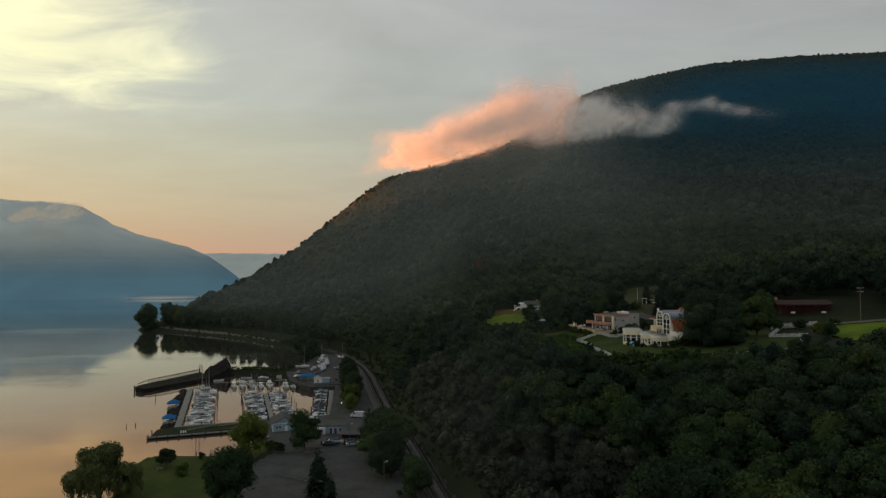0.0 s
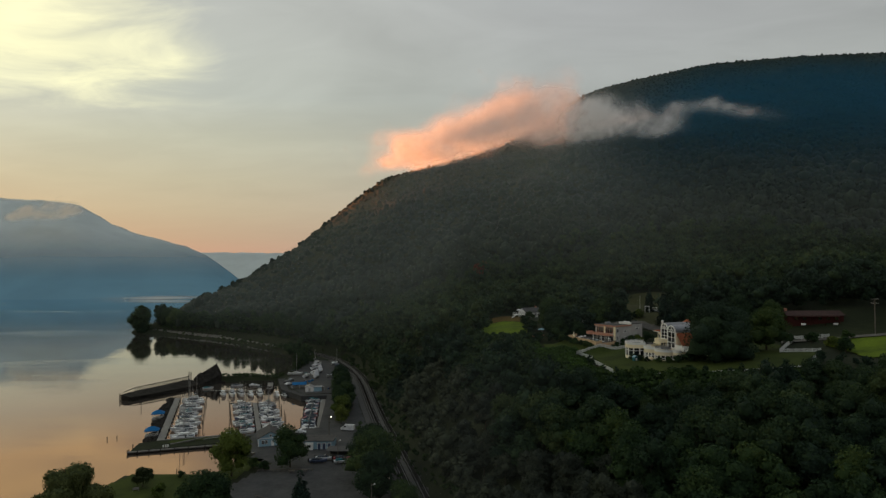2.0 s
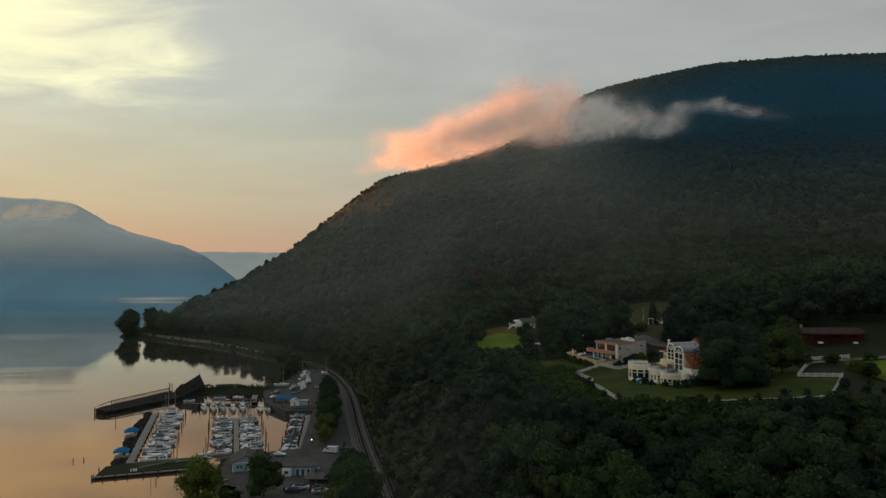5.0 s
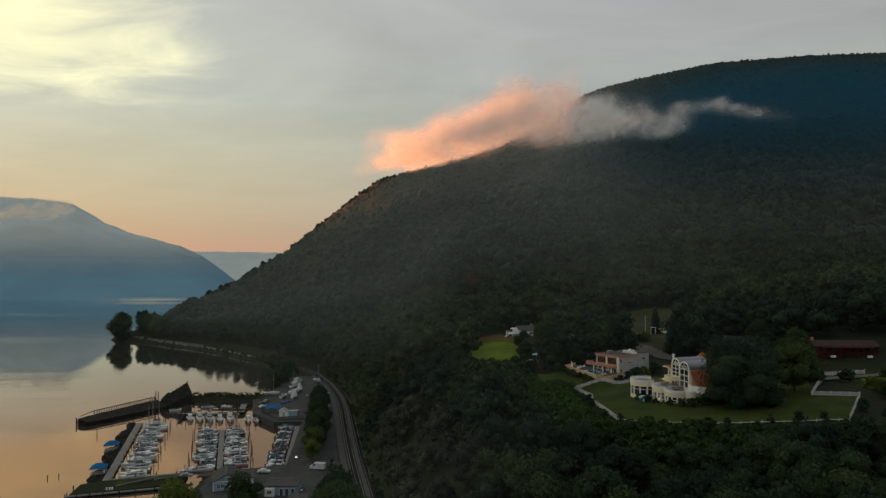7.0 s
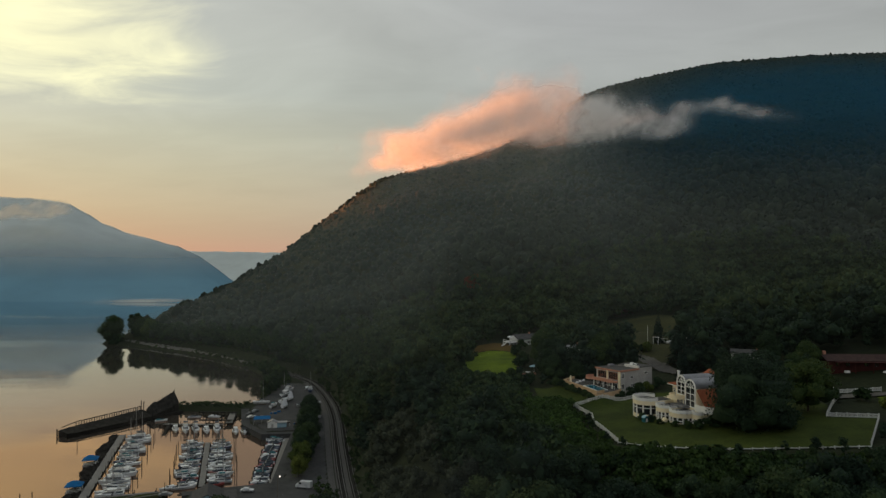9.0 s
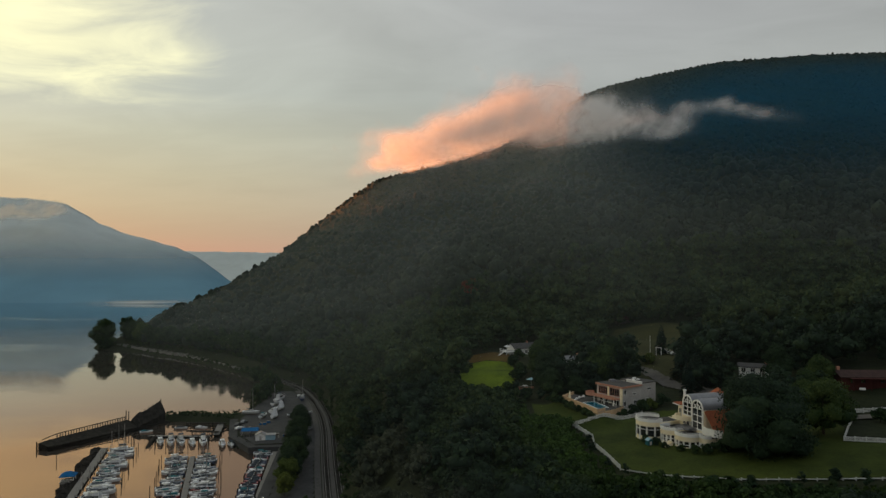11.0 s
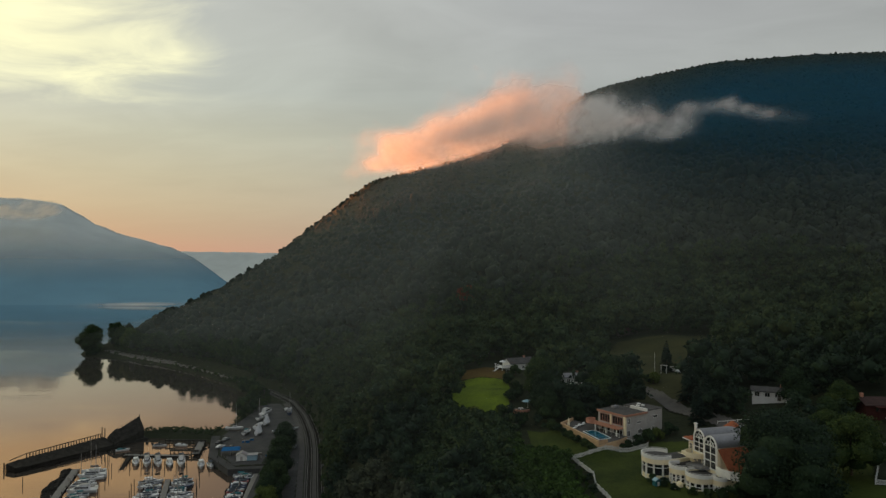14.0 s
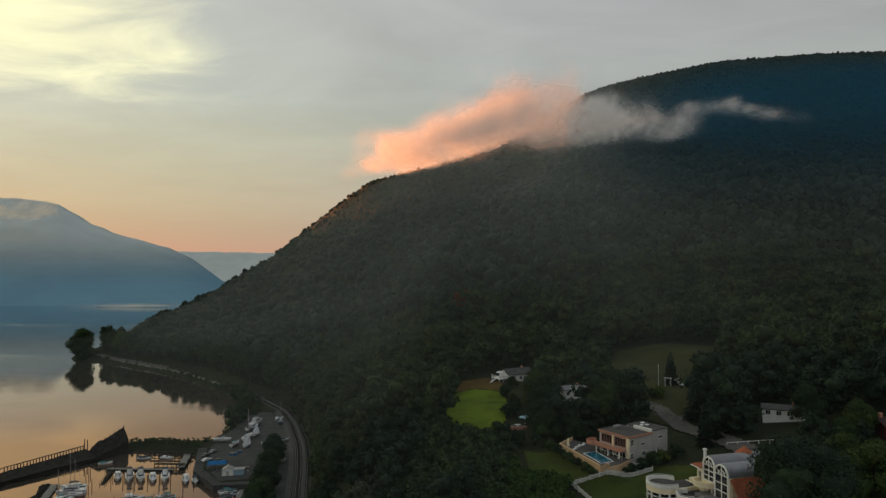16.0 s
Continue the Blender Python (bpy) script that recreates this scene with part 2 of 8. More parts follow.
def earth_material():
    """Woodland floor: leaf litter, low scrub and grass."""
    m, n = material("woodland_floor")
    co = n.add("NewGeometry").outputs["Position"]
    a = n.noise(co, 0.035, 4, 0.6)
    b = n.noise(co, 0.6, 4, 0.65)
    f = n.math("ADD", n.math("MULTIPLY", a, 0.6), n.math("MULTIPLY", b, 0.4))
    col = n.ramp(f, [(0.3, (0.013, 0.016, 0.010)), (0.5, (0.020, 0.025, 0.012)), (0.7, (0.034, 0.040, 0.016))])
    relief = n.add("Bump", {"Height": b, "Strength": 0.6, "Distance": 0.4}).outputs[0]
    s = n.add("BsdfPrincipled", {"Base Color": col, "Roughness": 0.95, "Specular IOR Level": 0.1, "Normal": relief})
    finish(n, s.outputs[0])
    return m


EARTH = earth_material()


def part(name, bm, mat, parent=None, label=""):
    """One mesh object from a bmesh (or a mesh), under a thing or a part."""
    if isinstance(bm, bpy.types.Mesh):
        me = bm
    else:
        me = bpy.data.meshes.new(name)
        bm.to_mesh(me)
        bm.free()
    if mat and not me.materials:
        me.materials.append(mat)
    ob = new(name, me)
    if parent:
        ob.parent = parent
    if label:
        ob["label"] = label
    return ob


def sheet(name, verts, faces, mat, smooth=False):
    """A mesh from arrays of points and of faces with one number of corners."""
    me = bpy.data.meshes.new(name)
    verts, faces = np.asarray(verts, np.float32), np.asarray(faces, np.int32)
    k = faces.shape[1]
    me.vertices.add(len(verts))
    me.vertices.foreach_set("co", verts.ravel())
    me.loops.add(faces.size)
    me.loops.foreach_set("vertex_index", faces.ravel())
    me.polygons.add(len(faces))
    me.polygons.foreach_set("loop_start", np.arange(0, faces.size, k, dtype=np.int32))
    me.polygons.foreach_set("loop_total", np.full(len(faces), k, np.int32))
    me.polygons.foreach_set("use_smooth", np.full(len(faces), smooth, bool))
    me.update(calc_edges=True)
    me.materials.append(mat)
    return me

# ---- the land ----
# the railway along the river, from the near end to the point
TRACK = [(46, 40), (26, 100), (8, 155), (-4, 194), (-13, 233), (-22, 270), (-31, 306), (-40, 345), (-51, 395), (-59, 425), (-72, 463), (-87, 497), (-105, 522), (-123, 545), (-148, 577), (-184, 615), (-219, 645), (-258, 672), (-300, 702), (-335, 736), (-340, 800), (-325, 900), (-300, 1100), (-295, 1500)]
# the water's edge, the basin of the marina cut into it
SHORE = [(-40, -300), (-62, 60), (-85, 150), (-98, 195), (-110, 226), (-107, 238), (-87, 239), (-80.5, 238.5), (-74.5, 248), (-74, 257), (-82, 271), (-84, 288), (-55, 299), (-67, 370), (-80, 366), (-95, 384), (-106, 417), (-146, 424), (-147, 431), (-108, 434), (-106, 446), (-113, 500), (-133, 541), (-157, 575), (-192, 612), (-226, 641), (-265, 667), (-306, 695), (-330, 699), (-340, 712), (-344, 738), (-350, 800), (-335, 900), (-310, 1100), (-305, 1500), (-300, 4900), (4900, 4900), (4900, -300)]


def off_line(px, py, line):
    """Distance from points to a polyline, and on which side they lie (positive to the right of its run)."""
    best, sign = np.full(px.shape, 1e9), np.ones(px.shape)
    for (ax, ay), (bx, by) in zip(line, line[1:]):
        dx, dy = bx - ax, by - ay
        s = np.clip(((px - ax) * dx + (py - ay) * dy) / (dx * dx + dy * dy), 0, 1)
        d = np.hypot(px - ax - s * dx, py - ay - s * dy)
        side = np.where((px - ax) * dy - (py - ay) * dx > 0, 1.0, -1.0)
        closer = d < best
        best, sign = np.where(closer, d, best), np.where(closer, side, sign)
    return best * sign


def inside(px, py, ring):
    hit = np.zeros(px.shape, bool)
    for (ax, ay), (bx, by) in zip(ring, ring[1:] + ring[:1]):
        if ay != by:
            hit ^= ((ay > py) != (by > py)) & (px < (bx - ax) * (py - ay) / (by - ay) + ax)
    return hit


def ease(v, a, b):
    s = np.clip((v - a) / (b - a), 0, 1)
    return s * s * (3 - 2 * s)


def lumps(x, y, size, seed=0):
    """Smooth waves of several directions, for gullies and swells."""
    out = np.zeros(np.shape(x))
    rng = np.random.RandomState(seed)
    for k in range(7):
        a, ph, f = rng.uniform(0, 6.283), rng.uniform(0, 6.283), rng.uniform(0.7, 2.1) / size
        out += np.sin((x * math.cos(a) + y * math.sin(a)) * f * 6.283 + ph) / 7 * 1.6
    return out


# the mountain by bearing (x / y): distance and height of the crest, and distance of the foot
BEARING = [-0.60, -0.47, -0.43, -0.40, -0.316, -0.245, -0.182, -0.115, -0.065, -0.012, 0.052, 0.107, 0.146, 0.172, 0.2, 0.24, 0.354, 0.476, 0.61, 0.9, 1.6]
CREST_AT = [700, 720, 760, 780, 950, 1083, 1110, 1147, 1180, 1215, 1270, 1330, 1390, 1450, 1500, 1560, 1650, 1700, 1700, 1700, 1700]
CREST_UP = [-20, -8, 8, 18, 50, 94, 149, 208, 228, 249, 282, 324, 374, 416, 443, 474, 535, 565, 571, 562, 530]
FOOT_AT = [690, 700, 735, 715, 625, 565, 520, 450, 400, 370, 345, 330, 325, 322, 320, 320, 320, 330, 340, 360, 360]


def height(x, y):
    """The ground's height above the river."""
    x, y = np.asarray(x, float), np.asarray(y, float)
    d = off_line(x, y, TRACK)
    bluff = 2.6 + 36.6 * (1 - np.exp(-np.maximum(d - 4, 0) / 20)) * (1 - 0.55 * ease(y, 430, 520)) * ease(y, -200, 150)
    bluff += 0.07 * np.clip(x - 60, 0, 150) * ease(d, 20, 60) + 0.014 * np.clip(y - 262, 0, 170) * ease(d, 30, 80)
    bluff += 0.075 * np.clip(x - 60, 0, 90) * ease(y, 258, 288) - 0.16 * np.clip(207 - y, 0, 70) * ease(d, 8, 40)
    bluff += lumps(x, y, 60, 3) * 1.6 * ease(d, 12, 50) * (1 - ease(y, 185, 215) * (1 - ease(y, 300, 360)))
    bluff += 2.3 * np.exp(-(off_line(x, y, [(45.5, 287), (52.6, 267)]) / 4.2) ** 2)
    u = x / np.maximum(y, 40)
    foot, at, top = (np.interp(u, BEARING, v) for v in (FOOT_AT, CREST_AT, CREST_UP))
    t = (y - foot) / (at - foot)
    up = np.clip(t, 0, 1)
    even = np.interp(u, [-0.1, 0.05, 0.2], [0.55, 0.75, 0.93])
    rise = top * (even * up + (1 - even) * up * up * (3 - 2 * up)) + lumps(x, y, 330, 5) * 22 * up * (1 - up) * 2 + lumps(x, y, 110, 6) * 7 * up * (1 - up) * 2
    rise = np.where(t > 1, top - (y - at) * 0.22, rise)
    soft = 12.0
    land = np.maximum(bluff, rise) + np.where(t > 0, soft * np.exp(-np.abs(bluff - rise) / soft) * 0.35, 0)
    ring = inside(x, y, SHORE)
    edge = np.abs(off_line(x, y, SHORE + SHORE[:1])) * np.where(ring, 1, -1)
    land = np.minimum(land, -1.2 + 1.9 * np.maximum(edge + 1.0, 0))
    return np.where(edge < -0.2, np.maximum(-4.0, -0.9 + edge * 0.4), land)


def steps(*runs):
    out = [runs[0][0]]
    for a, b, s in runs:
        out += list(np.linspace(a, b, max(2, round((b - a) / s) + 1))[1:])
    return np.array(out)


def ground_sheet():
    xs = steps((-4900, -900, 250), (-900, -380, 26), (-380, -190, 7), (-190, 170, 3.2), (170, 420, 10), (420, 1500, 24), (1500, 4900, 250))
    ys = steps((-300, 30, 20), (30, 450, 3.2), (450, 780, 6), (780, 1400, 18), (1400, 1720, 9), (1720, 1800, 20), (1800, 4900, 250))
    gx, gy = np.meshgrid(xs, ys)
    gz = height(gx, gy)
    w, h = len(xs), len(ys)
    i = np.arange((h - 1) * (w - 1))
    a = (i // (w - 1)) * w + i % (w - 1)
    faces = np.stack([a, a + 1, a + 1 + w, a + w], 1)
    me = sheet("ground", np.stack([gx.ravel(), gy.ravel(), gz.ravel()], 1), faces, EARTH, True)
    return tagged(new("ground", me), "dark wooded hillside and riverbank earth", "ground", kind="structure")


ground_sheet()


def river():
    xs = steps((-4900, 600, 110))
    ys = steps((-300, 4900, 104))
    gx, gy = np.meshgrid(xs, ys)
    w, h = len(xs), len(ys)
    i = np.arange((h - 1) * (w - 1))
    a = (i // (w - 1)) * w + i % (w - 1)
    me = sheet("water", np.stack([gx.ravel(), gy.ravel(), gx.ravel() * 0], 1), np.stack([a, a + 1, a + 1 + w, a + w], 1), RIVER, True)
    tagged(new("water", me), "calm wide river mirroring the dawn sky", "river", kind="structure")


river()


SLOPES = {}


def far_ridge(name, crest, at, depth, label, wave=10):
    """A wooded ridge across the river: crest points (x, z) at the distance at, its foot depth metres nearer."""
    cx, cz = zip(*crest)
    xs = np.arange(cx[0], cx[-1] + 1, 30.0)
    ts = np.linspace(0, 1.3, 40)
    gx, gt = np.meshgrid(xs, ts)
    top = np.interp(gx, cx, cz)
    gy = at - depth + gt * depth
    gx = gx * gy / at
    up = np.clip(gt, 0, 1)
    gz = -3 + (top + 3) * (0.6 * up + 0.4 * up * up * (3 - 2 * up)) + lumps(gx, gy, 420, 8) * 12 * np.clip(top / 300, 0, 1) * up * (1 - up) * 2 + lumps(gx, gy, 90, 9) * wave * up * up
    gz += 5.0 * ease(up, 0.0, 0.04) * (1 - ease(up, 0.3, 0.8))
    gz = np.where(gt > 1, top * (1 - (gt - 1) * 0.8), gz)
    w, h = len(xs), len(ts)
    i = np.arange((h - 1) * (w - 1))
    a = (i // (w - 1)) * w + i % (w - 1)
    me = sheet(name, np.stack([gx.ravel(), gy.ravel(), gz.ravel()], 1), np.stack([a, a + 1, a + 1 + w, a + w], 1), LEAF_FAR, True)
    SLOPES[name] = gx, gy, gz, gt
    return tagged(new(name, me), label, "mountain", kind="structure")


# crest left of x = -1320 is unseen, added to keep the sun off the land
far_ridge("mountain_1", [(-2214, 233), (-1740, 264), (-1320, 255), (-1172, 245), (-1112, 239), (-1074, 229), (-1032, 207), (-993, 183), (-920, 152), (-842, 133), (-750, 106), (-705, 80), (-670, 58), (-604, 4), (-534, -6)], 1900, 530, "hazy blue wooded mountain across the river", 3)
far_ridge("mountain_2", [(-1676, 115), (-1224, 116), (-966, 113), (-708, 107), (-386, 95), (1, 82)], 3000, 330, "faint low ridge at the river's bend", 3)

# ---- woods ----
# gardens and lawns, then house plots, yards and gaps opened for the camera's view
GARDENS = [
    [(43, 266), (47, 250), (46, 236), (48.5, 225), (54, 221.4), (62, 216.6), (72.5, 211), (84, 208), (99.5, 205), (119, 238), (122, 262), (108, 268), (66, 277)],
    [(41, 286), (48, 262), (66, 272), (86, 288), (84, 314), (52, 298)],
    [(11, 364), (11.5, 328), (17, 315), (25, 309), (33, 313), (36.5, 340), (36, 386), (28, 393), (14, 391)],
    [(70, 322), (73, 350), (77, 388), (83, 414), (91, 428), (130, 422), (136, 408), (116, 362), (113, 346), (98, 325), (86, 298), (78, 298)],
    [(35, 296), (45, 288), (53, 262), (43, 250), (38, 250)],
]
PLOTS = [
    [(112, 205), (118, 262), (112, 290), (165, 285), (165, 205)],
    [(96, 280), (100, 305), (120, 308), (118, 284), (94, 262), (84, 262), (84, 290)],
    [(24, 364), (30, 410), (56, 412), (50, 366)],
    [(51, 338), (51, 364), (68, 364), (66, 340)],
    [(26, 336), (28, 366), (50, 368), (44, 338)],
    [(29, 306), (46, 306), (46, 330), (29, 330)],
]
# the last rings only clear the camera's view of houses and shrubs
CLEARINGS = GARDENS + PLOTS + [[(50, 318), (58, 318), (67, 354), (53, 354)], [(68, 268), (84, 276), (80, 300), (68, 296)], [(29, 284), (36, 296), (44, 262), (44, 236), (42, 216), (36, 220), (30, 250)]]


def ico(level):
    bm = bmesh.new()
    bmesh.ops.create_icosphere(bm, subdivisions=level, radius=1.0)
    v = np.array([p.co[:] for p in bm.verts])
    f = np.array([[q.index for q in p.verts] for p in bm.faces])
    bm.free()
    return v, f


ICO1 = ico(1)


def blob(rng, shape, centre, size, rough=0.25):
    """A lumpy ball of foliage."""
    v, f = shape
    k = rng.uniform(-1, 1, (3, 3)) * 2.4
    wave = np.sin(v @ k + rng.uniform(0, 6, 3)).mean(1) * rough * 1.4 + rng.uniform(-rough, rough, len(v)) * 0.5
    return v * (1 + wave)[:, None] * size + centre, f


def joined(pieces):
    vs, fs, at = [], [], 0
    for v, f in pieces:
        vs.append(v), fs.append(f + at)
        at += len(v)
    return np.concatenate(vs), np.concatenate(fs)


def sprays(rng, centre, size, count, leaf):
    """Small tilted leaf sprays over the outside of a lobe, a triangle each."""
    count *= 2
    way = rng.normal(size=(count, 3))
    way[:, 2] = np.where(rng.rand(count) < 0.75, np.abs(way[:, 2]), way[:, 2])
    way /= np.linalg.norm(way, axis=1)[:, None]
    mid = centre + way * size * rng.uniform(0.80, 1.15, (count, 1))
    side = np.cross(way + rng.normal(size=(count, 3)) * 0.6, rng.normal(size=(count, 3)))
    side /= np.linalg.norm(side, axis=1)[:, None] + 1e-6
    other = np.cross(side, way + rng.normal(size=(count, 3)) * 0.5)
    other /= np.linalg.norm(other, axis=1)[:, None] + 1e-6
    s = leaf * rng.uniform(0.5, 1.25, (count, 1))
    v = np.stack([mid - side * s * 0.62, mid + side * s * 0.62, mid + other * s * 1.1], 1).reshape(-1, 3)
    return v, np.arange(3 * count).reshape(-1, 3)


def crown(seed, tall, wide, lobes, count, leaf, shape=ICO1):
    """A broadleaf crown of lobes with leaf sprays, an uneven outline and gaps; its foot at z = 0."""
    rng = np.random.RandomState(seed)
    pieces = []
    for k in range(lobes):
        a, up = rng.uniform(0, 6.283), (k + rng.uniform(0.1, 0.9)) / lobes
        reach = wide * math.sqrt(max(0.05, 1 - (1.6 * up - 0.62) ** 2)) * rng.uniform(0.25, 0.75)
        c = np.array([math.cos(a) * reach, math.sin(a) * reach, tall * (0.24 + 0.64 * up)])
        size = np.array([1, 1, rng.uniform(0.75, 1.0)]) * wide * rng.uniform(0.32, 0.52)
        pieces.append(blob(rng, shape, c, size * 0.72, 0.4))
        pieces.append(sprays(rng, c, size, count // lobes, leaf))
    return joined(pieces)


def spruce_crown(seed, tall, wide, count):
    """Tiers of drooping boughs that narrow to a tip."""
    rng = np.random.RandomState(seed)
    pieces = []
    tiers = 15
    for k in range(tiers):
        up = k / tiers
        r = wide * (1 - up) ** 0.62 * rng.uniform(0.85, 1.1)
        z = tall * (0.08 + 0.9 * up)
        for j in range(max(5, int(11 * (1 - up)))):
            a = rng.uniform(0, 6.283)
            d = np.array([math.cos(a), math.sin(a), -0.28])
            s = np.array([-math.sin(a), math.cos(a), 0]) * (0.22 * r + 0.25)
            tip = np.array([0, 0, z]) + d * r * rng.uniform(0.8, 1.1)
            root = np.array([0, 0, z + 0.3])
            mid = (tip + root) / 2 + np.array([0, 0, 0.12 * r])
            v = np.array([root, mid + s, tip, mid - s, mid - np.array([0, 0, 0.45])])
            pieces.append((v, np.array([[0, 1, 2], [0, 2, 3], [0, 4, 1], [1, 4, 2], [2, 4, 3], [3, 4, 0]])))
    pieces.append(sprays(rng, np.array([0, 0, tall * 0.4]), np.array([wide * 0.5, wide * 0.5, tall * 0.3]), count, 0.5))
    return joined(pieces)


def willow_crown(seed, tall, wide, count):
    """Several domes of foliage at different heights, each with a skirt of hanging twigs, and gaps between them."""
    rng = np.random.RandomState(seed)
    pieces, domes = [], []
    for k in range(8):
        a = k * 0.785 + rng.uniform(-0.25, 0.25)
        domes.append((math.cos(a) * wide * rng.uniform(0.56, 0.74), math.sin(a) * wide * rng.uniform(0.56, 0.74), tall * rng.uniform(0.48, 0.76), wide * rng.uniform(0.25, 0.34)))
    for k in range(4):
        a = k * 1.571 + rng.uniform(-0.4, 0.4)
        domes.append((math.cos(a) * wide * 0.3, math.sin(a) * wide * 0.3, tall * rng.uniform(0.76, 0.93), wide * rng.uniform(0.24, 0.33)))
    n = count // len(domes)
    for dx, dy, top, r in domes:
        c = np.array([dx, dy, top - r * 0.6])
        pieces.append(blob(rng, ICO1, c, np.array([0.8, 0.8, 0.5]) * r, 0.3))
        pieces.append(sprays(rng, c, np.array([1, 1, 0.65]) * r, 130, 0.5))
        # bunches of twigs, longest in their middle, each twig a string of narrow leaves
        for g in range(15):
            a, q = rng.uniform(0, 6.283), r * math.sqrt(rng.uniform(0.25, 1.2))
            bx, by, bz = dx + math.cos(a) * q, dy + math.sin(a) * q, top - r * 0.5 * (q / r) ** 2
            long = rng.uniform(0.14, 0.40) * tall
            m = n // 15
            ox, oy = rng.normal(0, 0.42, m), rng.normal(0, 0.42, m)
            hang = long * np.maximum(0.25, 1 - np.hypot(ox, oy) * 0.6) * rng.uniform(0.7, 1.05, m)
            for k in range(5):
                z = np.maximum(bz - hang * (k + rng.uniform(0, 0.6, m)) / 5, 0.9)
                l, t, w = hang / 5 * 0.9, rng.uniform(0, 6.283, m), rng.uniform(0.07, 0.17, m)
                x, y = bx + ox + rng.normal(0, 0.12, m), by + oy + rng.normal(0, 0.12, m)
                cx, cy = np.cos(t) * w, np.sin(t) * w
                v = np.stack([np.stack([x - cx, y - cy, z], 1), np.stack([x + cx, y + cy, z], 1), np.stack([x + cy, y - cx, np.maximum(z - l, 0.4)], 1)], 1).reshape(-1, 3)
                pieces.append((v, np.arange(3 * m).reshape(-1, 3)))
    return joined(pieces)


def limb(v0, v1, r0, r1, sides=6):
    """A tapered round bar between two points: points and triangles."""
    v0, v1 = np.array(v0, float), np.array(v1, float)
    d = (v1 - v0) / np.linalg.norm(v1 - v0)
    s = np.cross(d, [0.3, 0.9, 0.2])
    s /= np.linalg.norm(s)
    o = np.cross(d, s)
    a = np.arange(sides) * 6.2832 / sides
    ring = np.cos(a)[:, None] * s + np.sin(a)[:, None] * o
    i = np.arange(sides)
    j = (i + 1) % sides
    return np.concatenate([v0 + ring * r0, v1 + ring * r1]), np.concatenate([np.stack([i, j, j + sides], 1), np.stack([i, j + sides, i + sides], 1)])


def trunk_mesh(seed, tall, wide, thick):
    rng = np.random.RandomState(seed)
    pieces = [limb((0, 0, -1.2), (0.1, 0.05, tall * 0.55), thick, thick * 0.55), limb((0.1, 0.05, tall * 0.55), (0, 0.2, tall * 0.86), thick * 0.55, 0.05)]
    for k in range(6):
        a, z = rng.uniform(0, 6.283), tall * rng.uniform(0.25, 0.6)
        e = (math.cos(a) * wide * 0.6, math.sin(a) * wide * 0.6, z + tall * rng.uniform(0.12, 0.3))
        pieces.append(limb((0.05, 0.03, z), e, thick * 0.4, 0.04, 5))
    return joined(pieces)


def tree_kind(name, crown_data, trunk_data, leaf_mat, label, category="tree"):
    """A tree as a thing with trunk and crown; its first planting moves the pattern itself."""
    thing = tagged(new(name), label, category)
    part("trunk", sheet("trunk", *trunk_data, BARK, True), None, thing)
    part("crown", sheet("crown", *crown_data, leaf_mat, True), None, thing)
    return thing


used = set()


def plant(kind, x, y, scale=1.0, turn=0.0, z=None, group="", label=""):
    """Stands a tree of that kind on the ground; the first one is the pattern itself."""
    h = float(height(np.array([x]), np.array([y]))[0]) if z is None else z
    m = pose(x, y, h, 0, 0, turn) @ Matrix.Diagonal((scale, scale, scale, 1))
    if kind.name in used:
        ob = copy_thing(kind, m)
        ob.scale = (scale, scale, scale)
    else:
        used.add(kind.name)
        ob = kind
        ob.matrix_basis = m
    return tagged(ob, label, group=group)


BROAD, BROAD_DARK, BROAD_DRY = [], [], []
for k, (tall, wide) in enumerate([(11.5, 4.8), (10.0, 5.2), (12.5, 4.8), (9.0, 4.8), (13.0, 5.4)]):
    for kinds, mat in ((BROAD, LEAF), (BROAD_DARK, LEAF_SHADED), (BROAD_DRY, BRUSH))[:3 if k < 2 else 2]:
        kinds.append(tree_kind("tree", crown(20 + k, tall, wide, 14 + k, 1350, 0.44), trunk_mesh(k, tall, wide, 0.22), mat, "leafy green broadleaf tree on the wooded bluff"))


def wooded(x, y):
    """Where trees stand."""
    d = off_line(x, y, TRACK)
    ok = (d > 7.5) & inside(x, y, SHORE)
    for ring in CLEARINGS:
        ok &= ~inside(x, y, ring)
    return ok


def low_wood(x, y):
    """How tall the wood stands: thicket under the garden fences, lowered to fit the camera's view, full height
    elsewhere.
    """
    thicket = ((y > 188) & (y < 224) & (x > 36)) | ((y > 205) & (y < 300) & (x > 20) & (x < 50)) | ((y > 258) & (y < 330) & (x > 2) & (x < 36))
    edge = (y > 168) & (y <= 188) & (x > 44)
    return np.where(edge, 0.82, 1.0) * np.where(thicket, np.where((y > 195) & (x > 40), 0.27, 0.42), 1.0)


def scattered(rng, x0, x1, y0, y1, gap):
    gx, gy = np.meshgrid(np.arange(x0, x1, gap), np.arange(y0, y1, gap * 0.87))
    gx = gx + (np.arange(gx.shape[0])[:, None] % 2) * gap / 2
    x, y = gx.ravel() + rng.uniform(-0.42, 0.42, gx.size) * gap, gy.ravel() + rng.uniform(-0.42, 0.42, gx.size) * gap
    return x, y


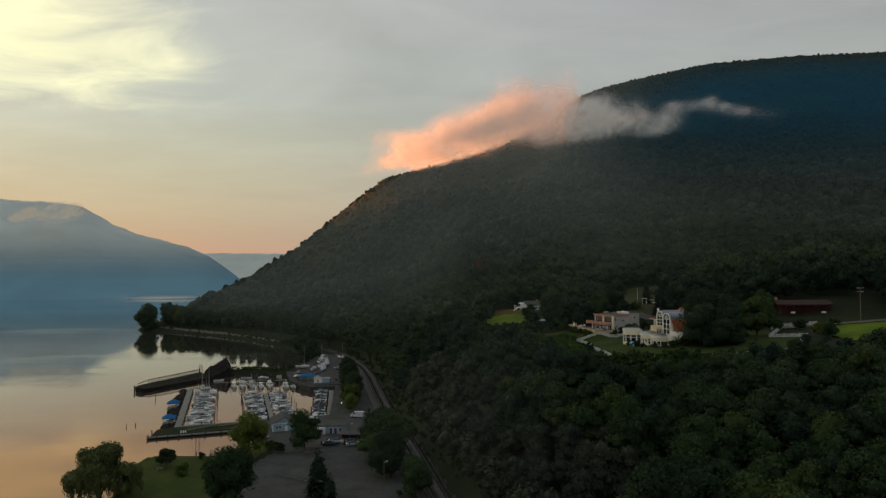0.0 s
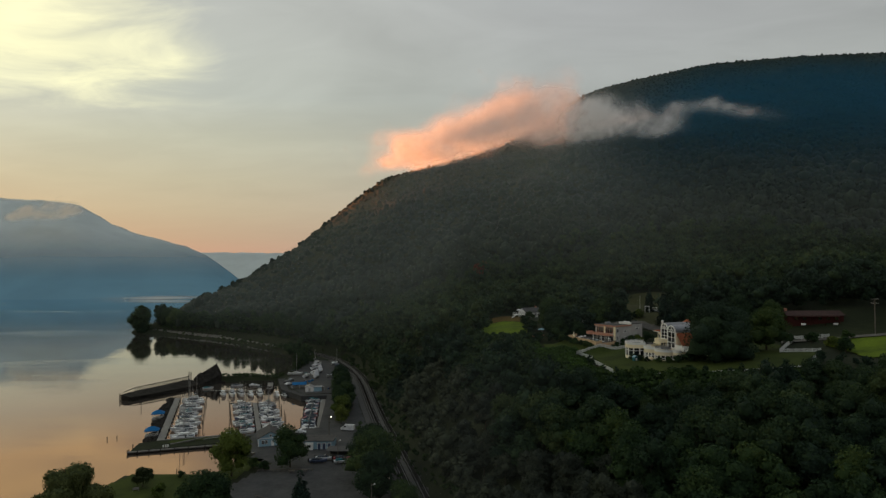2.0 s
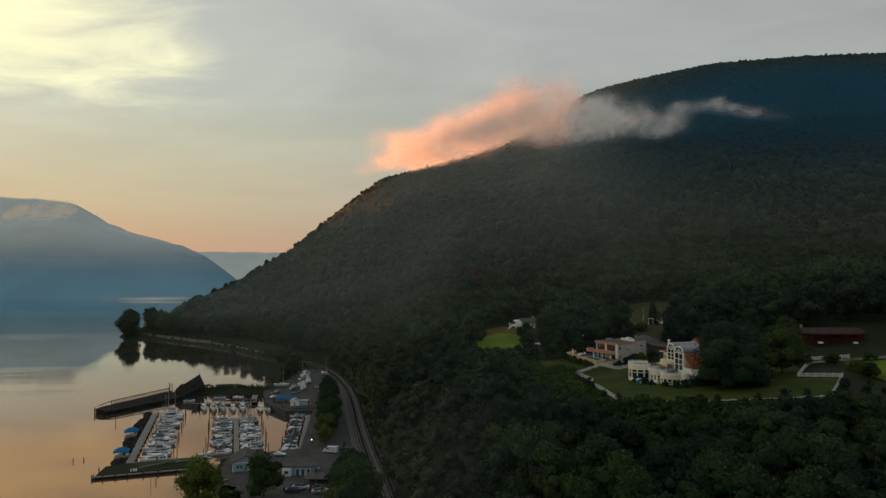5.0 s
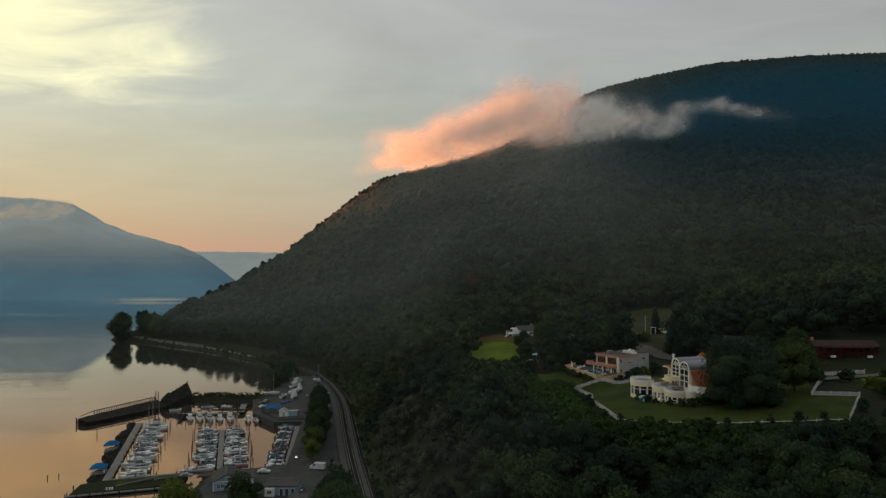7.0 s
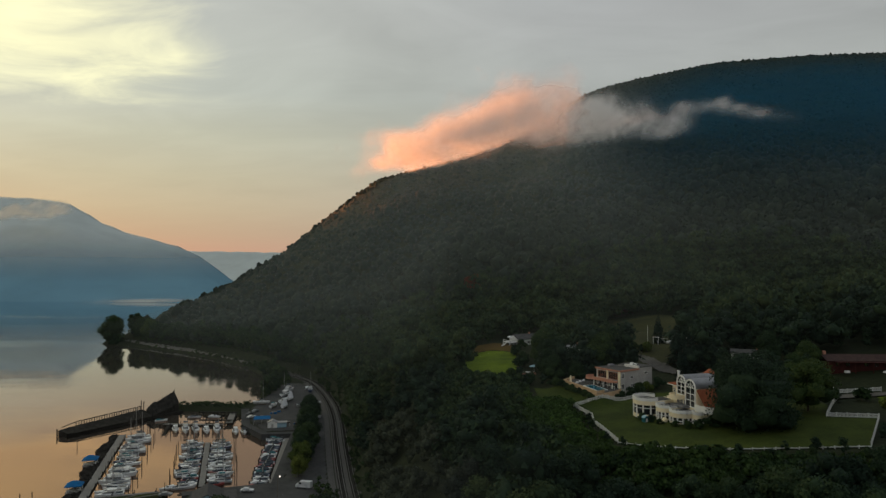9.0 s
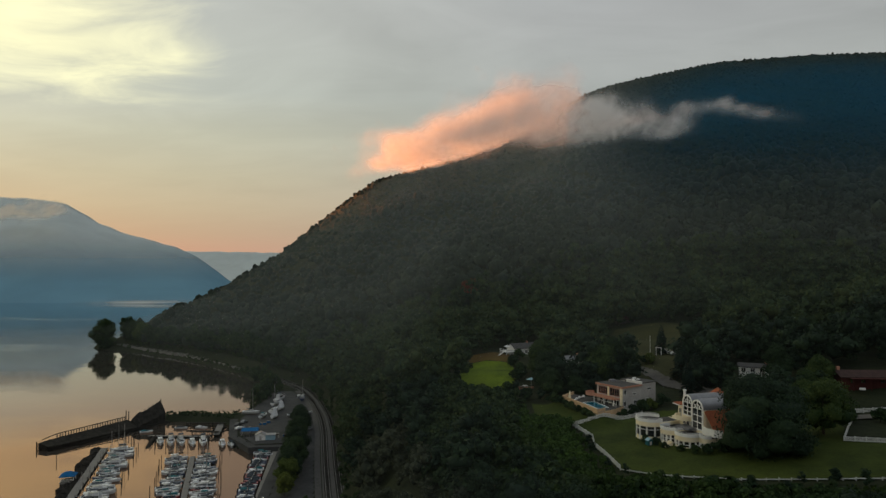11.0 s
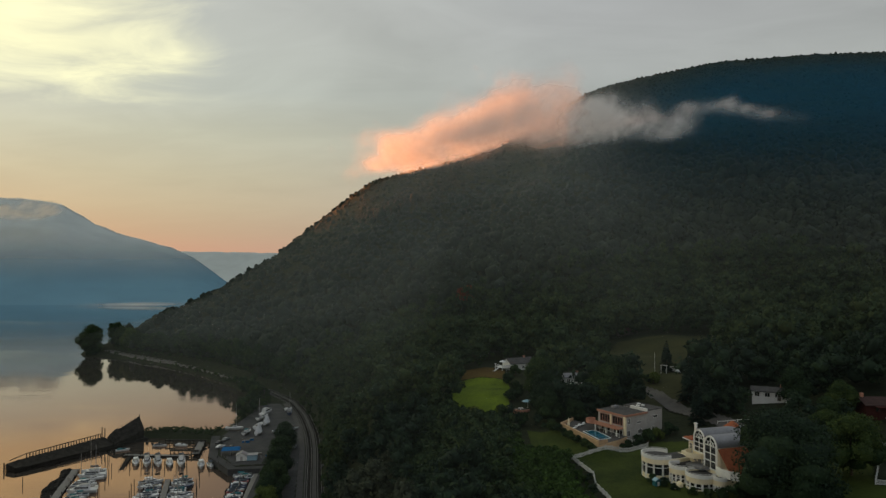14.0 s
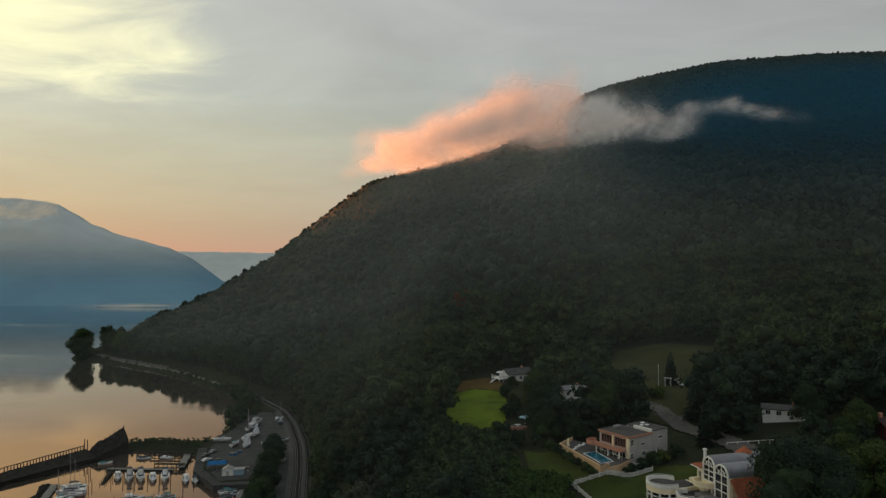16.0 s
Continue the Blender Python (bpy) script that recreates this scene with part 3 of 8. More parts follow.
def bluff_trees():
    rng = np.random.RandomState(4)
    x, y = scattered(rng, -12, 150, 92, 222, 6.6)
    ok = wooded(x, y) & (x < 20 + 0.62 * y)
    x, y = x[ok], y[ok]
    order = np.argsort(np.hypot(x - 25, y - 100))[:300]
    for i in order:
        big = rng.uniform(0.75, 1.15) * low_wood(x[i], y[i])
        if off_line(x[i:i + 1], y[i:i + 1], TRACK)[0] < 22 + 6 * math.sin(y[i] * 0.09):
            plant(BROAD_DRY[rng.randint(2)], x[i], y[i], big * 0.78, rng.uniform(0, 360), group="trees of the near bluff", label="low brownish-green tree on the railway cutting")
            continue
        # farther back the crowns take the darker, shaded leaf copy
        plant((BROAD if y[i] < 158 + 18 * math.sin(x[i] * 0.06) else BROAD_DARK)[rng.randint(5)], x[i], y[i], big, rng.uniform(0, 360), group="trees of the near bluff")
    return set(order.tolist()), x, y


NEAR, near_x, near_y = bluff_trees()


def forest(name, x, y, size, patterns, mat, label, sink=0.0):
    """Many trees as one mesh: a pattern turned and scaled at every place."""
    rng = np.random.RandomState(len(x))
    z = height(x, y) - sink
    vs, fs, at = [], [], 0
    pick = rng.randint(len(patterns), size=len(x))
    turn = rng.uniform(0, 6.283, len(x))
    for p, (pv, pf) in enumerate(patterns):
        i = np.where(pick == p)[0]
        c, s = np.cos(turn[i])[:, None], np.sin(turn[i])[:, None]
        k = size[i][:, None]
        v = np.stack([(pv[:, 0] * c - pv[:, 1] * s) * k + x[i][:, None], (pv[:, 0] * s + pv[:, 1] * c) * k + y[i][:, None], pv[:, 2] * k * rng.uniform(0.85, 1.2, (len(i), 1)) + z[i][:, None]], 2)
        vs.append(v.reshape(-1, 3))
        fs.append((pf[None] + (np.arange(len(i)) * len(pv))[:, None, None]).reshape(-1, 3) + at)
        at += v.shape[0] * v.shape[1]
    me = sheet(name, np.concatenate(vs), np.concatenate(fs), mat, True)
    return tagged(new(name, me), label, "forest", kind="stuff")


def mid_forest():
    rng = np.random.RandomState(9)
    x, y = scattered(rng, -120, 330, 40, 560, 6.5)
    ok = wooded(x, y) & (x < 25 + 0.67 * y)
    near = np.zeros(len(x), bool)
    for i in NEAR:
        near |= np.hypot(x - near_x[i], y - near_y[i]) < 4.5
    ok &= ~near
    line = np.array([p for p in TRACK if 90 < p[1] < 530], float)
    run = np.r_[0, np.cumsum(np.hypot(*np.diff(line, axis=0).T))]
    s = np.arange(4, run[-1], 4.2)
    off = rng.uniform(6.4, 9.5, len(s))
    x, y = np.r_[x[ok], np.interp(s, run, line[:, 0]) + off], np.r_[y[ok], np.interp(s, run, line[:, 1]) + off * 0.25]
    beside = off_line(x, y, TRACK) < 22
    tall = np.where(rng.rand(len(x)) < 0.16, rng.uniform(1.25, 1.7, len(x)), rng.uniform(0.55, 1.1, len(x)))
    size = tall * low_wood(x, y) * np.where(beside, 0.75, 1.0)
    far = y > 330
    pats = [crown(60 + k, 11.5, 4.8, 6, 150, 0.74) for k in range(5)]
    dry = beside & (y < 300)
    forest("forest", x[dry], y[dry], size[dry], pats, BRUSH, "low brownish brush on the slope above the railway")
    far_or_dry = far | dry
    forest("forest", x[~far_or_dry], y[~far_or_dry], size[~far_or_dry], pats, LEAF_SHADED, "dense green broadleaf woods on the hillside")
    pats = [crown(65 + k, 11.5, 4.8, 5, 90, 0.9) for k in range(5)]
    forest("forest", x[far], y[far], size[far], pats, LEAF_SHADED, "dense green broadleaf woods at the mountain's foot")


def mountain_forest():
    rng = np.random.RandomState(12)
    x, y = [], []
    for y0, y1, gap in ((545, 800, 8.0), (800, 1050, 8.6), (1050, 1400, 9.2), (1400, 1780, 9.0)):
        a, b = scattered(rng, -420, 1250, y0, y1, gap)
        x.append(a), y.append(b)
    x, y = np.concatenate(x), np.concatenate(y)
    u = x / y
    ok = wooded(x, y) & (u < 0.70) & (y < np.interp(u, BEARING, CREST_AT) + 35) & ((y > 560) | (u < 0.6))
    x, y = x[ok], y[ok]
    near_pats, pats = [], []
    for k in range(6):
        r = np.random.RandomState(80 + k)
        pieces, tufts = [], []
        for j in range(2):
            c = np.array([r.uniform(-2.5, 2.5), r.uniform(-2.5, 2.5), r.uniform(4, 7)])
            ball = np.array([4.6, 4.6, 4.4]) * r.uniform(0.7, 1.1)
            v, f = blob(r, ICO1, c, ball, 0.28)
            keep = v[f].mean(1)[:, 2] > c[2] - 1.2
            pieces.append((v, f[keep]))
            tufts.append(sprays(r, c, ball, 17, 1.6))
        pats.append(joined(pieces))
        near_pats.append(joined(pieces + tufts))
    tall = np.where(rng.rand(len(x)) < 0.15, rng.uniform(1.3, 1.75, len(x)), rng.uniform(0.7, 1.2, len(x)))
    size = np.where(y < 900, tall, rng.uniform(0.75, 1.3, len(x))) * np.interp(y, [550, 800, 940, 1100, 1450, 1700], [0.9, 0.76, 0.6, 0.58, 0.58, 0.56])
    near = y < 680
    forest("mountain_forest", x[near], y[near], size[near], near_pats, LEAF_FAR, "dark forest on the mountain's lower slopes", 3.0)
    forest("mountain_forest", x[~near], y[~near], size[~near], pats, LEAF_FAR, "dark hazy forest covering the mountain", 4.4)


mid_forest()
mountain_forest()

# ---- builders for made things ----
def box(x0, y0, z0, x1, y1, z1, bevel=0.0):
    bm = bmesh.new()
    bmesh.ops.create_cube(bm, size=1.0)
    for v in bm.verts:
        v.co = Vector((x0 + (v.co.x + 0.5) * (x1 - x0), y0 + (v.co.y + 0.5) * (y1 - y0), z0 + (v.co.z + 0.5) * (z1 - z0)))
    if bevel:
        bmesh.ops.bevel(bm, geom=bm.edges[:], offset=bevel, segments=1, affect="EDGES")
    return bm


def merged(*bms):
    """Several bmeshes as one."""
    out = bms[0]
    for b in bms[1:]:
        me = bpy.data.meshes.new("tmp")
        b.to_mesh(me)
        b.free()
        out.from_mesh(me)
        bpy.data.meshes.remove(me)
    return out


def rod(p, q, r0, r1=None, sides=8):
    """A round bar from p to q."""
    p, q = Vector(p), Vector(q)
    bm = bmesh.new()
    bmesh.ops.create_cone(bm, cap_ends=True, segments=sides, radius1=r0, radius2=r0 if r1 is None else r1, depth=(q - p).length)
    m = Matrix.Translation((p + q) / 2) @ (q - p).to_track_quat("Z", "Y").to_matrix().to_4x4()
    bmesh.ops.transform(bm, matrix=m, verts=bm.verts[:])
    return bm


def prism(ring, z0, z1):
    """An upright prism over a ring of points."""
    bm = bmesh.new()
    low = [bm.verts.new((x, y, z0)) for x, y in ring]
    top = [bm.verts.new((x, y, z1)) for x, y in ring]
    n = len(ring)
    for i in range(n):
        bm.faces.new((low[i], low[(i + 1) % n], top[(i + 1) % n], top[i]))
    bm.faces.new(top)
    bm.faces.new(low[::-1])
    bmesh.ops.recalc_face_normals(bm, faces=bm.faces[:])
    return bm


def arc(cx, cy, r, a0, a1, n=14):
    return [(cx + r * math.cos(radians(a0 + (a1 - a0) * i / n)), cy + r * math.sin(radians(a0 + (a1 - a0) * i / n))) for i in range(n + 1)]


def curb(path, wide, z0, z1):
    """A wall that follows a path, wide metres thick, from z0 to z1."""
    bm = bmesh.new()
    rows = []
    for i, (x, y) in enumerate(path):
        ax, ay = path[max(i - 1, 0)]
        bx, by = path[min(i + 1, len(path) - 1)]
        d = Vector((bx - ax, by - ay)).normalized()
        nx, ny = -d.y * wide / 2, d.x * wide / 2
        rows.append([bm.verts.new(c) for c in ((x - nx, y - ny, z0), (x + nx, y + ny, z0), (x + nx, y + ny, z1), (x - nx, y - ny, z1))])
    for p, q in zip(rows, rows[1:]):
        for k in range(4):
            bm.faces.new((p[k], p[(k + 1) % 4], q[(k + 1) % 4], q[k]))
    bm.faces.new(rows[0][::-1])
    bm.faces.new(rows[-1])
    bmesh.ops.recalc_face_normals(bm, faces=bm.faces[:])
    return bm


def gable(x0, y0, x1, y1, z0, rise, over=0.4, thick=0.18, along="x"):
    """A gable roof as a folded slab over a rectangle."""
    bm = bmesh.new()
    x0, x1, y0, y1 = x0 - over, x1 + over, y0 - over, y1 + over
    if along == "x":
        line = [(y0, z0), ((y0 + y1) / 2, z0 + rise), (y1, z0)]
        put3 = lambda e, u, z: (e, u, z)
        ends = (x0, x1)
    else:
        line = [(x0, z0), ((x0 + x1) / 2, z0 + rise), (x1, z0)]
        put3 = lambda e, u, z: (u, e, z)
        ends = (y0, y1)
    prof = line + [(u, z - thick) for u, z in line[::-1]]
    rows = [[bm.verts.new(put3(e, u, z)) for u, z in prof] for e in ends]
    n = len(prof)
    for i in range(n):
        bm.faces.new((rows[0][i], rows[0][(i + 1) % n], rows[1][(i + 1) % n], rows[1][i]))
    for r in rows:
        bm.faces.new((r[0], r[1], r[4], r[5]))
        bm.faces.new((r[1], r[2], r[3], r[4]))
    bmesh.ops.recalc_face_normals(bm, faces=bm.faces[:])
    return bm


def gable_wall(x0, y0, x1, y1, z0, z1, rise, along="x"):
    """Walls of a house with gable ends, as one closed body."""
    bm = bmesh.new()
    if along == "x":
        ends = [[(e, y0, z0), (e, y1, z0), (e, y1, z1), (e, (y0 + y1) / 2, z1 + rise), (e, y0, z1)] for e in (x0, x1)]
    else:
        ends = [[(x0, e, z0), (x1, e, z0), (x1, e, z1), ((x0 + x1) / 2, e, z1 + rise), (x0, e, z1)] for e in (y0, y1)]
    rows = [[bm.verts.new(c) for c in e] for e in ends]
    for i in range(5):
        bm.faces.new((rows[0][i], rows[0][(i + 1) % 5], rows[1][(i + 1) % 5], rows[1][i]))
    bm.faces.new(rows[0])
    bm.faces.new(rows[1])
    bmesh.ops.recalc_face_normals(bm, faces=bm.faces[:])
    return bm


def window(parent, at, wide, tall, face, mat=None, bars=(1, 0), deep=0.12, name="window"):
    """A window on a wall: a frame with mullions standing proud, and a pane. face: the degrees that its outside looks to; at: middle of its foot."""
    w = new(name)
    w.parent = parent
    w.matrix_basis = pose(*at, 0, 0, face + 90)
    t = 0.09
    fr = merged(box(-wide / 2, -deep, 0, -wide / 2 + t, 0.05, tall), box(wide / 2 - t, -deep, 0, wide / 2, 0.05, tall), box(-wide / 2, -deep, 0, wide / 2, 0.05, t), box(-wide / 2, -deep, tall - t, wide / 2, 0.05, tall))
    for i in range(bars[0]):
        x = -wide / 2 + wide * (i + 1) / (bars[0] + 1)
        fr = merged(fr, box(x - 0.04, -deep * 0.8, 0, x + 0.04, 0.04, tall))
    for i in range(bars[1]):
        z = tall * (i + 1) / (bars[1] + 1)
        fr = merged(fr, box(-wide / 2, -deep * 0.8, z - 0.04, wide / 2, 0.04, z + 0.04))
    part("frame", fr, mat or WHITE, w)
    part("pane", box(-wide / 2 + 0.02, -0.03, 0.02, wide / 2 - 0.02, 0.02, tall - 0.02), GLASS, w)
    return w


def thing(name, m, label, category, group=""):
    ob = tagged(new(name), label, category, group)
    ob.matrix_basis = m
    return ob


def land(x, y):
    return float(height(np.array([x]), np.array([y]))[0])


def drape(name, ring, mat, label, lift=0.2, cell=0.9, category="ground", flat=None):
    """A patch of surface laid on the ground inside a ring."""
    xs, ys = [p[0] for p in ring], [p[1] for p in ring]
    gx, gy = np.meshgrid(np.arange(min(xs), max(xs) + cell, cell), np.arange(min(ys), max(ys) + cell, cell))
    w, h = gx.shape[1], gx.shape[0]
    i = np.arange((h - 1) * (w - 1))
    a = (i // (w - 1)) * w + i % (w - 1)
    cx, cy = gx.ravel()[a] + cell / 2, gy.ravel()[a] + cell / 2
    keep = inside(cx, cy, list(ring))
    faces = np.stack([a, a + 1, a + 1 + w, a + w], 1)[keep]
    usedv, faces = np.unique(faces, return_inverse=True)
    px, py = gx.ravel()[usedv], gy.ravel()[usedv]
    pz = height(px, py) + lift if flat is None else np.full(len(px), flat)
    me = sheet(name, np.stack([px, py, pz], 1), faces.reshape(-1, 4), mat, True)
    return tagged(new(name, me), label, category, kind="structure")

# ---- railway, yard and lawns by the river ----
drape("pavement", [(-62, 250), (-68, 226), (-62, 196), (-52, 150), (-24, 150), (-14, 196), (-20, 233), (-30, 270), (-38, 306), (-47, 345), (-57, 395), (-65, 425), (-78, 463), (-93, 492), (-104, 492), (-103, 450), (-103, 436), (-101, 417), (-92, 388), (-80, 371), (-65, 374), (-53, 301), (-80, 289), (-79, 272), (-71, 258), (-71, 252)], ASPHALT, "worn grey asphalt of the boatyard and car park", 0.1, 1.2, "car park")
drape("lawn_1", [(-100, 160), (-96, 194), (-107, 226), (-104, 236), (-85, 237), (-79, 236.5), (-72.5, 248), (-72, 256), (-66, 254), (-70, 226), (-64, 196), (-60, 150)], LAWN, "mown riverside lawn", 0.1, 1.2, "lawn")


def offset_line(line, off):
    pts = [Vector(p) for p in line]
    out = []
    for i, p in enumerate(pts):
        d = (pts[min(i + 1, len(pts) - 1)] - pts[max(i - 1, 0)]).normalized()
        out.append((p.x + d.y * off, p.y - d.x * off))
    return out


def fine_line(line, step):
    """The line drawn smoothly through its points, at even steps."""
    p = np.array(line, float)
    run = np.r_[0, np.cumsum(np.hypot(*np.diff(p, axis=0).T))]
    s = np.arange(0, run[-1], step)
    w = np.exp(-0.5 * (np.arange(-12, 13) * step / 7.0) ** 2)
    w /= w.sum()
    out = []
    for k in (0, 1):
        v = np.interp(s, run, p[:, k])
        v = np.convolve(np.pad(v, 12, mode="reflect", reflect_type="odd"), w, "valid")
        out.append(v)
    return list(zip(out[0].tolist(), out[1].tolist()))


RAIL_LINE = fine_line([p for p in TRACK if p[1] < 760], 3.0)


def railway():
    rail = thing("railway", pose(0, 0, 0), "double-track railway curving along the riverbank", "railway")
    rail["kind"] = "structure"
    part("ballast", curb(offset_line(RAIL_LINE, 0.0), 7.8, 1.4, 2.95), BALLAST, rail, "pale crushed-stone ballast")
    part("path", curb(offset_line(fine_line([p for p in TRACK if p[1] < 500], 3.0), -5.4), 2.4, 1.5, 2.86), BALLAST, rail, "dark cinder path along the line")
    for k, off in enumerate((-2.75, -1.3, 1.3, 2.75)):
        part("rail", curb(offset_line(RAIL_LINE, off), 0.12, 3.02, 3.2), STEEL, rail)
    line = fine_line([p for p in TRACK if p[1] < 560], 0.75)
    vs, fs = [], []
    for i in range(1, len(line) - 1):
        d = (Vector(line[i + 1]) - Vector(line[i - 1])).normalized()
        r = Vector((d.y, -d.x))
        for mid in (-2.02, 2.02):
            c = Vector(line[i]) + r * mid
            b = len(vs)
            for sz in (2.9, 3.06):
                for sx, sy in ((-1, -1), (1, -1), (1, 1), (-1, 1)):
                    q = c + r * sx * 1.25 + d * sy * 0.12
                    vs.append((q.x, q.y, sz))
            fs += [(b, b + 1, b + 5, b + 4), (b + 1, b + 2, b + 6, b + 5), (b + 2, b + 3, b + 7, b + 6), (b + 3, b, b + 4, b + 7), (b + 4, b + 5, b + 6, b + 7)]
    ties = part("sleepers", sheet("sleepers", vs, fs, OLD_TIMBER), None, rail)
    ties["kind"] = "stuff"


railway()
# the low stone edge between the line and the bay, and the concrete wall beside the line
edge = thing("sea_wall", pose(0, 0, 0), "pale stone embankment wall along the bay", "wall")
edge["kind"] = "structure"
part("coping", curb(offset_line(fine_line([p for p in TRACK if 520 < p[1] < 745], 4.0), -4.7), 0.9, 1.6, 3.05), STONE, edge)
quay = thing("quay", pose(0, 0, 0), "dark timber quay edge round the boatyard basin", "quay")
quay["kind"] = "structure"
part("apron", curb(offset_line([(-84, 288), (-56, 299), (-67, 370)], 1.4), 4.0, -2.5, 2.72), ASPHALT, quay, "worn asphalt edge")
part("apron", curb(offset_line([(-66, 368), (-80, 366), (-95, 384), (-106, 417)], 1.4), 4.0, -2.5, 2.74), ASPHALT, quay, "worn asphalt edge")
low = thing("track_wall", pose(0, 0, 0), "low pale concrete wall beside the railway", "wall")
low["kind"] = "structure"
part("wall", curb(offset_line(fine_line([(-12, 224), (-19, 258), (-24, 276)], 3.0), -6.2), 0.5, 2.0, 3.9), CREAM, low)


# ---- marina ----
TURN = math.degrees(math.atan2(0.327, 0.945))
MARINA = pose(-124, 275, 0, 0, 0, TURN)


def pilings(parent, places, top=2.6, r=0.16, name="piling"):
    me = None
    for x, y in places:
        if me is None:
            ob = part(name, rod((0, 0, -3), (0, 0, top), r, r * 0.85, 7), OLD_TIMBER, parent)
            me = ob.data
        else:
            ob = part(name, me, None, parent)
        ob.location = (x, y, 0)


def pier(m, x0, y0, x1, y1, label, top=0.75, step=7.0):
    """A plank walkway on piles, its boards laid crosswise."""
    p = thing("pier", m, label, "pier", "walkways of the marina")
    along_y = (y1 - y0) > (x1 - x0)
    part("stringer", merged(box(x0, y0, top - 0.42, x0 + 0.25, y1, top - 0.09), box(x1 - 0.25, y0, top - 0.42, x1, y1, top - 0.09)) if along_y else merged(box(x0, y0, top - 0.42, x1, y0 + 0.25, top - 0.09), box(x0, y1 - 0.25, top - 0.42, x1, y1, top - 0.09)), OLD_TIMBER, p)
    n = int(((y1 - y0) if along_y else (x1 - x0)) / 1.1)
    me = None
    for i in range(n):
        if me is None:
            ob = part("plank", box(-(x1 - x0) / 2, -0.53, -0.08, (x1 - x0) / 2, 0.53, 0) if along_y else box(-0.53, -(y1 - y0) / 2, -0.08, 0.53, (y1 - y0) / 2, 0), DOCK, p)
            me = ob.data
        else:
            ob = part("plank", me, None, p)
        ob.location = ((x0 + x1) / 2, y0 + 0.55 + i * 1.1, top) if along_y else (x0 + 0.55 + i * 1.1, (y0 + y1) / 2, top)
    if along_y:
        spots = [(x, y) for y in np.arange(y0 + 1, y1, step) for x in (x0 - 0.2, x1 + 0.2)]
    else:
        spots = [(x, y) for x in np.arange(x0 + 1, x1, step) for y in (y0 - 0.2, y1 + 0.2)]
    pilings(p, spots, top + 1.1)
    return p


def place(x, y, z=0.0, turn=0.0):
    return MARINA @ pose(x, y, z, 0, 0, turn)


pier(MARINA, 8.2, 7, 11.2, 98, "long grey plank walkway beside moored boats")
pier(MARINA, 46.8, 10, 49.0, 72, "grey plank finger pier between rows of boats")
pier(pose(-57.2, 301, 0, 0, 0, 10.2), -1.2, 1, 1.2, 72, "grey plank pier with small boats along one side")
pier(pose(0, 0, 0), -137, 390.5, -107, 392.6, "grey plank walkway before the old breakwater", 0.7)
pier(MARINA, 18, 7.2, 34, 9.4, "short plank walkway along the wharf edge")


def wharf():
    """The near wharf: an earth-filled timber wharf with a plank edge and loose beams."""
    w = thing("wharf", MARINA, "old earth-filled timber wharf with a weathered plank edge", "wharf")
    part("fill", prism([(0.5, -6), (36, -4.6), (37, 6.6), (8, 7), (2, 5)], -3, 1.0), EARTH, w, "brown earth fill")
    part("edge_beam", box(-0.6, -7.2, 0.55, 34, -6.4, 1.0, 0.05), DOCK, w)
    part("face", box(-0.4, -6.5, -2.5, 36, -6.0, 0.6), OLD_TIMBER, w)
    part("back_beam", box(10, 6.5, 0.7, 37, 7.1, 1.3, 0.05), DOCK, w)
    for x, y, a, l in ((14, -1, 14, 11), (20, 0.5, 24, 8), (26, 2.4, 4, 12)):
        c, s = math.cos(radians(a)), math.sin(radians(a))
        part("beam", rod((x, y, 1.2), (x + l * c, y + l * s, 1.9), 0.22, 0.2, 6), DOCK, w, "loose pale beam")
    pilings(w, [(-0.6, -6.6), (-0.2, -5.4), (0.2, 2.4), (3, -7.4), (7, -7.4), (11, -7.4), (16, -7.4), (21, -7.4), (27, -7.4), (33, -7.4)], 1.5, 0.22)
    for x in (11.5, 12.4, 13.2):
        part("bollard", box(x, -4.6, 1.0, x + 0.45, -4.1, 1.9, 0.04), WHITE, w, "small white post")


wharf()
# grass on the wharf
tagged(part("wharf_grass", prism([(13, 1.5), (36, 2.6), (36.3, 5.8), (14, 5.8)], 1.0, 1.08), LAWN), "strip of rough grass on the wharf", "grass", kind="structure").matrix_basis = MARINA


def rubble_bank():
    """The dark rubble and rotten piles outside the long walkway."""
    rng = np.random.RandomState(31)
    pieces = []
    for i in range(330):
        t = rng.rand()
        v, f = blob(rng, ICO1, np.array([8.0 - rng.uniform(0.2, 4.6) * (0.75 + 0.25 * math.sin(t * 19)), 6 + t * 92, rng.uniform(-0.5, 0.5)]), np.array([1.2, 1.2, 0.9]) * rng.uniform(0.5, 1.25), 0.3)
        pieces.append((v, f))
    ob = part("rubble_bank", sheet("rubble_bank", *joined(pieces), OLD_TIMBER), None)
    tagged(ob, "dark rubble and rotten timber outside the walkway", "rubble", kind="stuff").matrix_basis = MARINA


rubble_bank()


